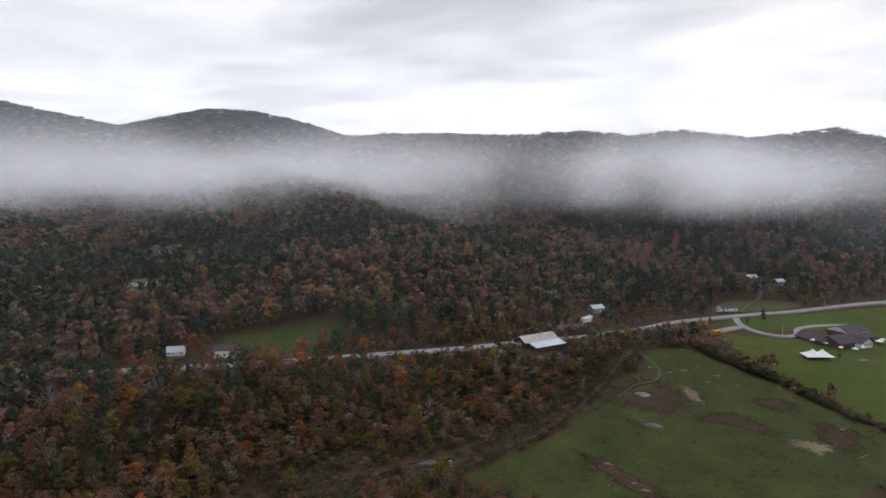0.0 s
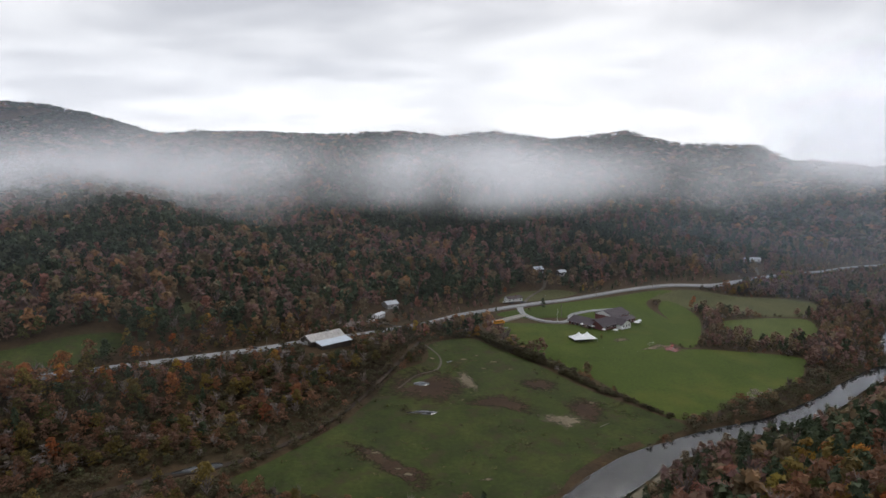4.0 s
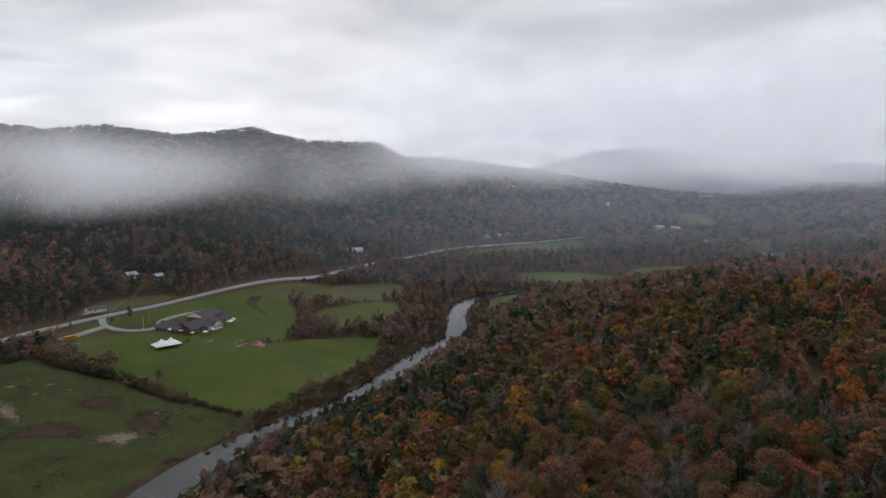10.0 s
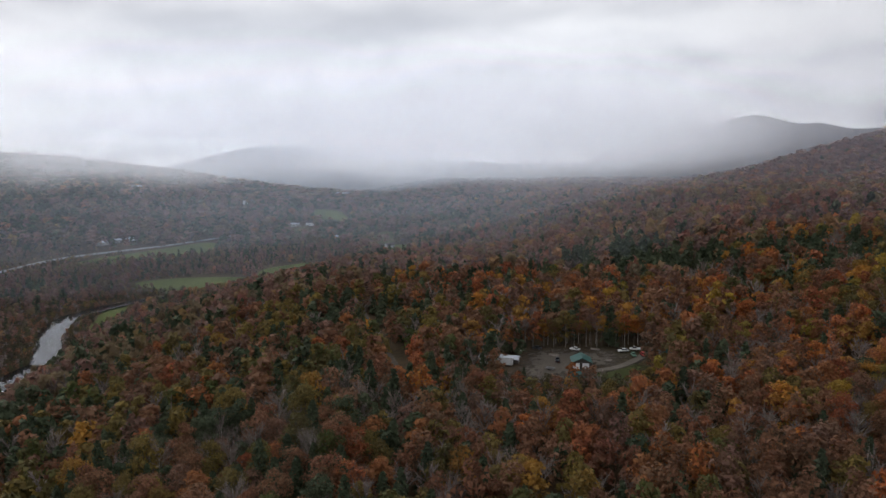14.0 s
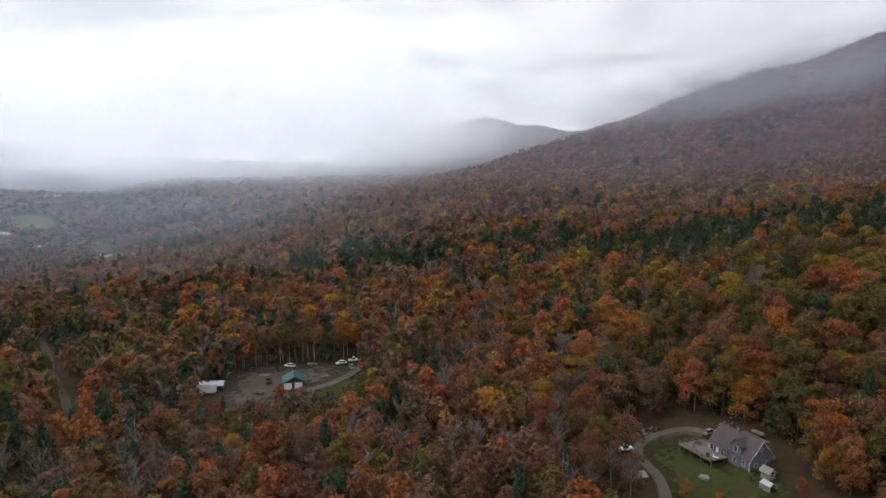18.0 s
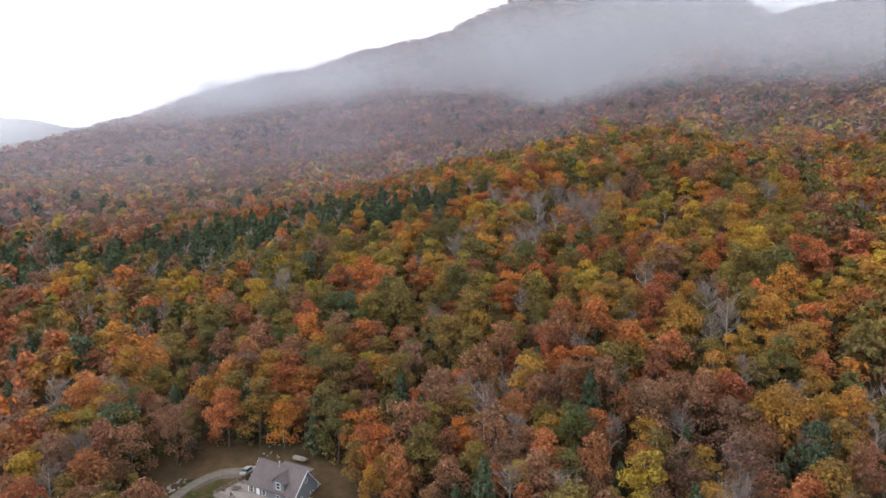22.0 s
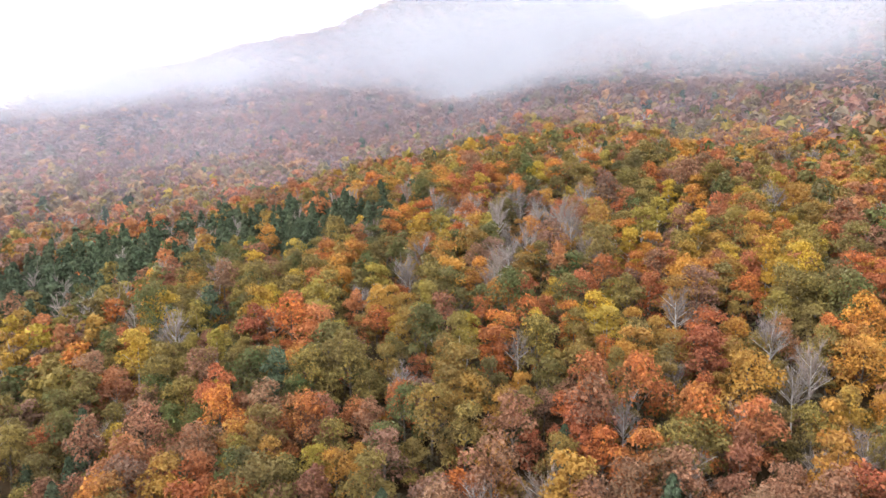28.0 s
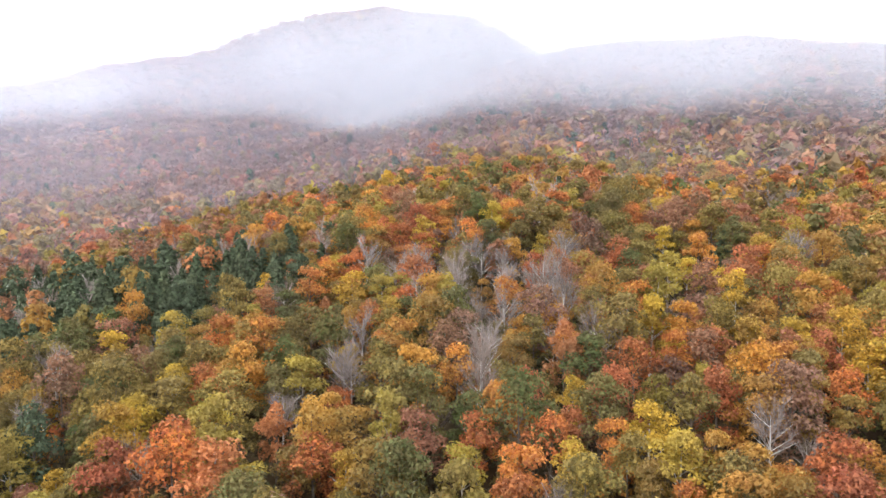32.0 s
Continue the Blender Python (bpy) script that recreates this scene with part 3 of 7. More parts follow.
patch("work_yard", [(372, 22), (384, 28), (398, 30), (413, 31), (424, 30), (428, 18), (427, 2), (424, -12), (412, -18), (402, -14), (392, -3), (378, 6)], WORN_EARTH, "bare earth yard among the trees", "yard", 0.4, 0.25)
patch("grass_strip", [(380, -10), (388, -4), (400, -13), (404, -22), (394, -26), (384, -22)], WORN_YARD, "strip of green grass beside the track", "grass", 0.36, 0.3)
patch("house_yard", [(301, -112), (316, -114.5), (326, -112.5), (333, -114), (336.5, -121), (331, -127), (318, -129), (312, -139), (301, -139), (295, -124)], WORN_YARD, "short lawn round the grey house", "lawn", 0.35, 0.25)
CLEAR.append(closed_curve([(300, -112), (322, -106), (346, -111), (349, -117), (343, -131), (329, -143), (307, -145.5), (297, -134)]))
CLEAR.append(closed_curve([(280, -122), (293, -107), (306, -106), (308, -146), (290, -146), (281, -136)]))
CLEAR.append(closed_curve([(188, 500), (216, 503), (216, 528), (190, 522)]))

# ---- more ground cover ----
strip("driveway", [(238, 560), (234, 543), (235, 530), (243, 516), (257, 511.5), (268, 518), (272, 528), (281, 537), (300, 545), (322, 547)], 5.0, ASPHALT, "looping pale asphalt driveway of the school", "driveway", lift=0.75, clear=1.0)
strip("bus_lane", [(196, 514), (210, 521), (222, 529), (236, 537)], 7.0, GRAVEL, "gravel lane on which the school bus stands", "lane", lift=0.7, clear=3.0)
strip("driveway", [(238, 561), (262, 596), (285, 622), (300, 655)], 2.6, PACKED, "gravel drive climbing into the woods", "driveway", clear=1.0)
strip("driveway", [(120, 489), (108, 496), (100, 504), (108, 520), (118, 538)], 3.4, EARTH, "earth drive to a house in the trees", "driveway", clear=3.5)
strip("driveway", [(551, 650), (562, 668), (572, 685), (580, 698)], 2.2, PACKED, "gravel drive off the far road", "driveway", clear=3)
strip("driveway", [(298, -109), (305, -111), (315, -112), (325, -110.5), (333, -111.5), (338, -116), (339.3, -121), (338.5, -127), (334.5, -131.5)], 2.8, PACKED, "curved gravel driveway beside the grey house", "driveway", lift=0.62, clear=1.5)
strip("forest_lane", [(520, 158), (496, 150), (482, 146), (450, 124), (429, 111), (397, 88), (373, 74), (350, 62)], 3.2, EARTH, "narrow earth lane winding through the woods", "lane", lift=0.7, clear=2.5)
strip("driveway", [(384, 2), (390, -1), (394.5, -6), (398, -12), (404, -17), (411, -20.5), (419, -24), (432, -32), (440, -48)], 3.6, PACKED, "gravel track through the work yard", "driveway", lift=0.7, clear=2.5)
strip("creek", [(-60, 270, 3), (-20, 290, 5), (12, 300, 3.4), (40, 322, 2.6), (62, 348, 2.6), (86, 385, 2.2), (108, 420, 2.2), (126, 452, 2)], 3.0, MUD, "dark muddy creek at the pasture's edge", "creek", lift=0.4, clear=1.0)
strip("track", [(126, 452), (134, 428), (128, 408), (112, 398), (98, 380)], 1.2, PACKED, "worn cattle track across the pasture", "track", lift=0.42, clear=None)
patch("mud_patch", [(129, 352), (147, 364), (160, 360), (168, 346), (164, 334), (156, 338), (147, 345)], WORN_MUD, "trampled brown mud in the pasture", "mud", 0.42, 0.7, False, 6)
patch("mud_patch", [(172, 382), (187, 387), (197, 377), (188, 366), (174, 370)], WORN_MUD, "brown muddy place in the pasture", "mud", 0.42, 0.7, False, 6)
patch("mud_patch", [(88, 386), (110, 405), (128, 405), (142, 392), (138, 370), (121, 353), (106, 358), (90, 372)], WORN_MUD, "boggy brown hollow in the pasture", "mud", 0.40, 0.8, False, 8)
patch("mud_patch", [(60, 312), (72, 306), (84, 288), (96, 270), (88, 262), (76, 278), (66, 296)], WORN_MUD, "wet furrow across the pasture", "mud", 0.40, 0.8, False, 6)
patch("mud_patch", [(186, 340), (200, 352), (208, 344), (200, 322), (188, 318)], WORN_MUD, "worn brown ground below the hedge", "mud", 0.40, 0.8, False, 6)
patch("dry_patch", [(163, 330), (175, 335), (187, 331), (192, 320), (180, 313), (167, 320)], WORN_SAND, "bare sandy patch in the pasture", "earth", 0.44, 0.8, False, 6)
patch("dry_patch", [(140, 408), (147, 400), (146, 382), (145, 367), (139, 370), (136, 384)], WORN_SAND, "dry yellow strip in the pasture", "earth", 0.44, 0.8, False, 5)
for k, (bx, by) in enumerate(((150, 425), (160, 432), (169, 420), (175, 405), (158, 408), (73, 300), (80, 283), (84, 277), (118, 268), (203, 345), (128, 424))):
    patch("dry_patch", [(bx - 3 - k % 3, by - 1), (bx, by + 2.2), (bx + 4, by + 1.0), (bx + 2, by - 2.2)], WORN_SAND, "small bare patch in the grass", "earth", 0.43, 0.7, False, 4)
patch("puddle", [(98, 344.5), (106, 346), (112, 343), (108, 340.5), (101, 342.5)], WATER, "shallow puddle in the pasture", "puddle", 0.50, 0.9, False, 3)
patch("puddle", [(108, 387), (114, 389), (118, 385), (112, 382)], WATER, "shallow puddle in a boggy hollow", "puddle", 0.50, 0.3, False, 3)
patch("puddle", [(-13, 293), (-7, 297), (1, 299), (3, 296), (-4, 293)], WATER, "still water in the creek bed", "puddle", 0.75, 0.2, False, 3)
CLEAR.append(closed_curve([(-16, 294), (-8, 300), (6, 300), (4, 288), (-6, 284), (-16, 288)]))
patch("gravel_bar", [(158, 238), (172, 243), (178, 254), (192, 260), (206, 263), (196, 254), (180, 240), (166, 230)], SAND, "gravel bar along the river's inner bank", "gravel", 0.9, 0.5, True, 4)
patch("gravel_bar", [(150, 246), (160, 256), (172, 264), (164, 262), (150, 252)], MUD, "brown muddy river bank", "bank", 0.6, 0.4, False, 4)
patch("gravel_bar", [(600, 480), (630, 481), (660, 470), (655, 464), (625, 473)], SAND, "pale gravel bar at the river bend", "gravel", 0.8, 0.5, False, 4)
patch("worn_ground", [(273, 452), (279, 466), (292, 463), (290, 457), (282, 455)], WORN_SAND, "worn tan ground on the school lawn", "earth", 0.44, 0.8, False, 4)
patch("worn_ground", [(283, 435), (292, 440), (306, 448), (311, 444), (303, 436), (292, 432)], WORN_SAND, "worn tan ground beside the playground", "earth", 0.44, 0.8, False, 4)
MULCH = ground_mat("red_mulch", [(0.3, (0.20, 0.07, 0.07)), (0.7, (0.30, 0.16, 0.15))], 0.2, 1.5, soft=0.3)
patch("playground_surface", [(301, 431), (305, 440), (313, 441), (317, 431), (309, 426)], MULCH, "red rubber mulch under the play equipment", "playground", 0.5, 0.6, False, 5)

# ---- buildings and vehicles ----
SHINGLE = paint_mat("roof_shingles", (0.092, 0.076, 0.084), 0.9, 0.3, 1.8, relief=0.2)
GREYROOF = paint_mat("grey_brown_shingles", (0.112, 0.092, 0.094), 0.9, 0.25, 2.5, relief=0.2)
METAL = paint_mat("white_metal_roof", (0.46, 0.49, 0.53), 0.45, 0.22, 1.2, stretch=(4, 0.4, 1))
BLUEMETAL = paint_mat("bluish_metal_sheet", (0.50, 0.56, 0.63), 0.4, 0.18, 1.2, stretch=(0.4, 4, 1))
RUSTMETAL = paint_mat("rust_streaked_metal_roof", (0.50, 0.475, 0.45), 0.55, 0.42, 0.9, stretch=(3, 0.3, 1))
GREENROOF = paint_mat("green_metal_roof", (0.036, 0.105, 0.094), 0.45, 0.25, 1.5)
WHITE = paint_mat("white_paint", (0.78, 0.78, 0.77), 0.6, 0.15, 1.5)
SIDING = paint_mat("grey_clapboard", (0.155, 0.165, 0.185), 0.7, 0.15, 9.0, stretch=(0.1, 0.1, 1), relief=0.2)
BRICK = paint_mat("dark_red_brick", (0.17, 0.065, 0.060), 0.85, 0.3, 4.0)
GREYWALL = paint_mat("grey_wall", (0.30, 0.29, 0.28), 0.8, 0.25, 1.5)
TANWALL = paint_mat("tan_wall", (0.38, 0.33, 0.26), 0.8, 0.2, 1.5)
DARKWALL = paint_mat("dark_wood", (0.075, 0.062, 0.052), 0.85, 0.3, 2.0)
DECKING = paint_mat("weathered_planks", (0.21, 0.185, 0.165), 0.85, 0.3, 3.0, stretch=(1, 6, 1))
GLASS = paint_mat("window_glass", (0.02, 0.022, 0.026), 0.12, 0.1, 1.0)
CANVAS = paint_mat("white_canvas", (0.86, 0.87, 0.88), 0.55, 0.08, 0.8)
YELLOW = paint_mat("bus_yellow", (0.62, 0.27, 0.02), 0.4, 0.1, 1.0)
RUBBER = paint_mat("black_rubber", (0.02, 0.02, 0.02), 0.8, 0.2, 4.0)
STEEL = paint_mat("galvanised_steel", (0.45, 0.46, 0.47), 0.45, 0.2, 4.0, metal=0.6)
REDPAINT = paint_mat("red_paint", (0.42, 0.045, 0.04), 0.4, 0.15, 1.5)
BLUEPAINT = paint_mat("dark_paint", (0.05, 0.055, 0.065), 0.4, 0.15, 1.5)
POLEWOOD = paint_mat("weathered_pole", (0.25, 0.215, 0.185), 0.9, 0.3, 3.0, stretch=(1, 1, 0.2))
ROCK = paint_mat("grey_rock", (0.22, 0.21, 0.195), 0.9, 0.4, 1.2, relief=0.6)


def block(bm, x0, x1, y0, y1, z0, z1, bevel=0.0):
    m = Matrix.LocRotScale(((x0 + x1) / 2, (y0 + y1) / 2, (z0 + z1) / 2), None, (x1 - x0, y1 - y0, z1 - z0))
    made = bmesh.ops.create_cube(bm, size=1.0, matrix=m)
    if bevel:
        bmesh.ops.bevel(bm, geom=list({e for v in made["verts"] for e in v.link_edges}), offset=bevel, segments=2, affect="EDGES")
    return bm


def boxed(name, dims, mat, parent, label="", bevel=0.0):
    return part(name, block(bmesh.new(), *dims, bevel), mat, parent, label)


def rod(bm, a, b, r, sides=8, r2=None):
    a, b = Vector(a), Vector(b)
    m = Matrix.Translation((a + b) / 2) @ (b - a).to_track_quat("Z", "Y").to_matrix().to_4x4()
    bmesh.ops.create_cone(bm, cap_ends=True, segments=sides, radius1=r, radius2=r if r2 is None else r2, depth=(b - a).length, matrix=m)
    return bm


def base_at(name, x, y, ux, uy, label, category, group="", up=0.0, z=None):
    """An empty on the ground whose x axis points along (ux, uy)."""
    ob = new(name)
    ob.location = (x, y, (float(height(x, y)) if z is None else z) + up)
    ob.rotation_euler = (0, 0, math.atan2(uy, ux))
    return tagged(ob, label, category, group)


def gable_prism(bm, x0, x1, y0, y1, z0, eave, ridge, along="x"):
    """Walls with two gables."""
    if along == "x":
        m = (y0 + y1) / 2
        prof = [(y0, z0), (y1, z0), (y1, eave), (m, ridge), (y0, eave)]
        ends = [[bm.verts.new((x, p, q)) for p, q in prof] for x in (x0, x1)]
    else:
        m = (x0 + x1) / 2
        prof = [(x0, z0), (x1, z0), (x1, eave), (m, ridge), (x0, eave)]
        ends = [[bm.verts.new((p, y, q)) for p, q in prof] for y in (y0, y1)]
    for k in range(5):
        bm.faces.new((ends[0][k], ends[0][(k + 1) % 5], ends[1][(k + 1) % 5], ends[1][k]))
    bm.faces.new(ends[0][::-1])
    bm.faces.new(ends[1])
    bmesh.ops.recalc_face_normals(bm, faces=bm.faces)
    return bm


def roof_slabs(bm, x0, x1, y0, y1, eave, ridge, over=0.4, thick=0.18, along="x"):
    """Two sloping slabs that overhang the walls."""
    if along == "x":
        m, half = (y0 + y1) / 2, (y1 - y0) / 2
    else:
        m, half = (x0 + x1) / 2, (x1 - x0) / 2
    drop = (ridge - eave) / half * over
    for s in (-1, 1):
        prof = [(m, ridge + 0.02), (m + s * (half + over), eave - drop + 0.02), (m + s * (half + over), eave - drop + 0.02 + thick), (m, ridge + 0.02 + thick)]
        lo, hi = (x0 - over, x1 + over) if along == "x" else (y0 - over, y1 + over)
        a, b = ([bm.verts.new((e, p, q) if along == "x" else (p, e, q)) for p, q in prof] for e in (lo, hi))
        for k in range(4):
            bm.faces.new((a[k], a[(k + 1) % 4], b[(k + 1) % 4], b[k]))
        bm.faces.new(a[::-1])
        bm.faces.new(b)
    bmesh.ops.recalc_face_normals(bm, faces=bm.faces)
    return bm


def window(parent, side, at, z, w, h, wall, trim=None):
    """A framed pane on a wall: side is x or y, wall its place, with its outward sign."""
    pos, sgn = wall
    t = 0.10
    fr, pn = bmesh.new(), bmesh.new()
    lo, hi = sorted((pos, pos + sgn * 0.06))

    def put(bm, a0, a1, z0, z1, d0, d1):
        if side == "y":
            block(bm, a0, a1, d0, d1, z0, z1)
        else:
            block(bm, d0, d1, a0, a1, z0, z1)

    put(fr, at - w / 2 - t, at + w / 2 + t, z + h, z + h + t, lo, hi)
    put(fr, at - w / 2 - t, at + w / 2 + t, z - t, z, lo, hi)
    put(fr, at - w / 2 - t, at - w / 2, z, z + h, lo, hi)
    put(fr, at + w / 2, at + w / 2 + t, z, z + h, lo, hi)
    put(fr, at - w / 2, at + w / 2, z + h * 0.48, z + h * 0.53, lo, hi)
    win = part("window", fr, trim or WHITE, parent)
    put(pn, at - w / 2, at + w / 2, z, z + h, *sorted((pos + sgn * 0.005, pos + sgn * 0.025)))
    part("pane", pn, GLASS, win)
    return win


def house(name, x, y, ux, uy, L, W, eave, ridge, wall, roof, label, category="house", along="x", windows=4, door=True, chimney=False, up=0.0, group="", gable=None):
    """A gabled building with its base corner-centred on (x, y); the long side lies along (ux, uy)."""
    ob = base_at(name, x, y, ux, uy, label, category, group, up)
    part("wall", gable_prism(bmesh.new(), -L / 2, L / 2, -W / 2, W / 2, -2.5, eave, ridge, along), wall, ob)
    part("roof", roof_slabs(bmesh.new(), -L / 2, L / 2, -W / 2, W / 2, eave, ridge, along=along), roof, ob)
    boxed("foundation", (-L / 2 - 0.05, L / 2 + 0.05, -W / 2 - 0.05, W / 2 + 0.05, -2.6, 0.25), GREYWALL, ob)
    for k in range(windows):
        a = -L / 2 + L * (k + 0.5) / windows
        if door and k == windows // 2:
            boxed("door", (a - 0.5, a + 0.5, -W / 2 - 0.06, -W / 2, 0.2, 2.25), WHITE, ob)
        else:
            window(ob, "y", a, 1.0, 1.0, 1.2, (-W / 2, -1))
    for s in (-1, 1):
        window(ob, "x", 0.0, 1.0, 1.0, 1.2, (s * L / 2, s))
    if chimney:
        boxed("chimney", (L * 0.15, L * 0.15 + 0.7, -0.35, 0.35, ridge - 1, ridge + 1.0), BRICK, ob)
    return ob


def clear_round(x, y, r):
    a = np.arange(14) * 0.4488
    CLEAR.append(np.column_stack([x + r * np.cos(a), y + r * np.sin(a)]))


# the grey cape house and what stands round it
UX, UY = 0.922, 0.387
cape = base_at("cape_house", 312.7, -134.6, UX, UY, "grey clapboard house with steep brown shingle roof and white trim", "house", z=float(height(316, -135)) - 0.3)
L, W, EV, RG = 14.0, 8.2, 3.0, 7.5
part("wall", gable_prism(bmesh.new(), 0, L, -W, 0, -2.0, EV, RG), SIDING, cape)
part("roof", roof_slabs(bmesh.new(), 0, L, -W, 0, EV, RG, 0.35, 0.16), GREYROOF, cape)
for cx, cy in ((0, 0), (L, 0), (0, -W), (L, -W)):
    boxed("corner_board", (cx - 0.08, cx + 0.08, cy - 0.08, cy + 0.08, -0.2, EV), WHITE, cape, "white corner board")
for gx_ in (-0.42, L + 0.36):
    for s in (-1, 1):
        part("gable_board", rod(bmesh.new(), (gx_, -W / 2, RG + 0.08), (gx_, -W / 2 + s * (W / 2 + 0.35), EV - 0.36), 0.09, 4), WHITE, cape, "white gable board")
dorm = part("dormer", gable_prism(bmesh.new(), 3.2, 6.4, -4.0, -0.1, 3.0, 5.3, 7.0, "y"), SIDING, cape)
part("dormer_roof", roof_slabs(bmesh.new(), 3.2, 6.4, -4.1, -0.1, 5.3, 7.0, 0.3, 0.12, "y"), GREYROOF, dorm)
window(dorm, "y", 4.8, 3.7, 1.1, 1.4, (-0.1, 1))
rear = part("rear_dormer", block(bmesh.new(), 0.8, 9.0, -7.2, -4.6, 3.6, 6.4), SIDING, cape)
part("rear_roof", block(bmesh.new(), 0.5, 9.3, -7.6, -4.2, 6.4, 6.6), GREYROOF, rear)
for a, z, h in ((1.9, 1.0, 1.2), (4.9, 1.0, 1.2), (9.2, 1.2, 1.2), (13.0, 1.2, 1.2)):
    window(cape, "y", a, z, 0.95, h, (0, 1))
for a in (-2.2, -6.0):
    window(cape, "x", a, 1.0, 0.9, 1.0, (0, -1))
window(cape, "x", -W / 2, 4.9, 0.7, 0.8, (0, -1))
for a in (-2.2, -6.0):
    window(cape, "x", a, 1.0, 0.9, 1.2, (L, 1))
d = boxed("door", (10.6, 11.5, 0, 0.07, 0.9, 3.0), WHITE, cape, "white front door")
boxed("door_handle", (11.3, 11.36, 0.07, 0.13, 1.9, 2.0), STEEL, d)
part("stovepipe", rod(rod(bmesh.new(), (7.6, -3.6, 6.6), (7.6, -3.6, 8.2), 0.14), (7.6, -3.6, 8.2), (7.6, -3.6, 8.32), 0.24), STEEL, cape)
deck = base_at("deck", 312.7, -134.6, UX, UY, "weathered plank deck with railings against the grey house", "deck", z=float(height(316, -135)) - 0.1)
bm = bmesh.new()
for k in range(26):
    block(bm, 7.2, 19.6, 0.15 + k * 0.22, 0.35 + k * 0.22, 0.72, 0.80)
part("decking", bm, DECKING, deck)
bm = bmesh.new()
for k in range(18):
    block(bm, 14.2, 19.6, -0.07 - k * 0.22, 0.13 - k * 0.22, 0.72, 0.80)
part("side_decking", bm, DECKING, deck)
boxed("rim_joist", (7.2, 19.6, 5.7, 5.76, 0.44, 0.72), DECKING, deck)
boxed("side_joist", (19.54, 19.6, -4.0, 5.7, 0.44, 0.72), DECKING, deck)
for px_ in (7.5, 11.3, 15.3, 19.3):
    for py_ in (1.0, 5.4):
        part("stilt", block(bmesh.new(), px_ - 0.08, px_ + 0.08, py_ - 0.08, py_ + 0.08, -3.0, 0.72), DECKING, deck)
for k in range(8):
    px_ = 7.3 + k * 1.74
    part("post", block(bmesh.new(), px_, px_ + 0.1, 5.6, 5.7, 0.7, 1.75), DECKING, deck)
for k in range(5):
    part("post", block(bmesh.new(), 19.4, 19.5, -4.0 + k * 2.3, -3.9 + k * 2.3, 0.7, 1.75), DECKING, deck)
for z_ in (1.2, 1.7):
    boxed("rail", (7.3, 19.5, 5.62, 5.68, z_, z_ + 0.08), DECKING, deck)
    boxed("side_rail", (19.42, 19.48, -4.0, 5.65, z_, z_ + 0.08), DECKING, deck)
DZ = 0.80


def on_deck(name, a, b, label, category, turn=0.0):
    p = deck.matrix_basis @ Vector((a, b, DZ))
    ob = new(name)
    ob.location, ob.rotation_euler = p, (0, 0, math.atan2(UY, UX) + turn)
    return tagged(ob, label, category)


deck.location.z += 0.0
bpy.context.view_layer.update()
tb = on_deck("picnic_table", 17.0, 1.0, "dark wooden picnic table on the deck", "table", 0.3)
boxed("tabletop", (-0.9, 0.9, -0.4, 0.4, 0.70, 0.76), DARKWALL, tb)
for s in (-1, 1):
    boxed("bench", (-0.9, 0.9, s * 0.75 - 0.14, s * 0.75 + 0.14, 0.42, 0.47), DARKWALL, tb)
    for e in (-0.7, 0.7):
        part("leg", rod(bmesh.new(), (e, s * 0.2, 0.72), (e, s * 0.75, 0.0), 0.05, 4), DARKWALL, tb)
gr = on_deck("grill", 9.6, 4.6, "dark covered barbecue grill on the deck", "grill")
part("lid", block(bmesh.new(), -0.5, 0.5, -0.3, 0.3, 0.8, 1.15, 0.12), BLUEPAINT, gr)
boxed("cabinet", (-0.45, 0.45, -0.27, 0.27, 0.0, 0.8), BLUEPAINT, gr)
ch = on_deck("lounge_chair", 8.2, 3.4, "white folded lounge chair on the deck", "chair", 0.5)
boxed("seat", (-0.9, 0.5, -0.32, 0.32, 0.32, 0.40), CANVAS, ch)
part("backrest", block(bmesh.new(), 0.5, 0.58, -0.32, 0.32, 0.36, 1.0), CANVAS, ch)
for e in (-0.7, 0.4):
    for s in (-0.28, 0.28):
        part("leg", rod(bmesh.new(), (e, s, 0), (e, s, 0.34), 0.03, 4), STEEL, ch)

for k, (a, b) in enumerate(((15.2, 4.2), (18.3, -2.2), (13.2, 4.9))):
    dc = on_deck("deck_chair", a, b, "weathered wooden armchair on the deck", "chair", 0.8 * k)
    boxed("seat", (-0.3, 0.3, -0.3, 0.3, 0.34, 0.40), DECKING, dc)
    boxed("backrest", (0.26, 0.32, -0.3, 0.3, 0.40, 0.98), DECKING, dc)
    for e in (-0.26, 0.26):
        boxed("armrest", (-0.3, 0.3, e - 0.05, e + 0.05, 0.56, 0.60), DECKING, dc)
        for q in (-0.26, 0.24):
            boxed("leg", (q, q + 0.05, e - 0.03, e + 0.03, 0.0, 0.56), DECKING, dc)
for a, b in ((7.6, 5.3), (11.0, 5.35), (19.2, 3.0)):
    pl = on_deck("planter", a, b, "planter box with dry brown stalks on the deck", "planter")
    boxed("box", (-0.4, 0.4, -0.16, 0.16, 0.0, 0.34), DARKWALL, pl)
    stalks = bmesh.new()
    for j in range(9):
        rod(stalks, (-0.34 + j * 0.085, 0.0, 0.3), (-0.38 + j * 0.095, 0.08 * (-1) ** j, 0.62 + 0.05 * (j % 3)), 0.02, 4)
    part("stalks", stalks, POLEWOOD, pl)

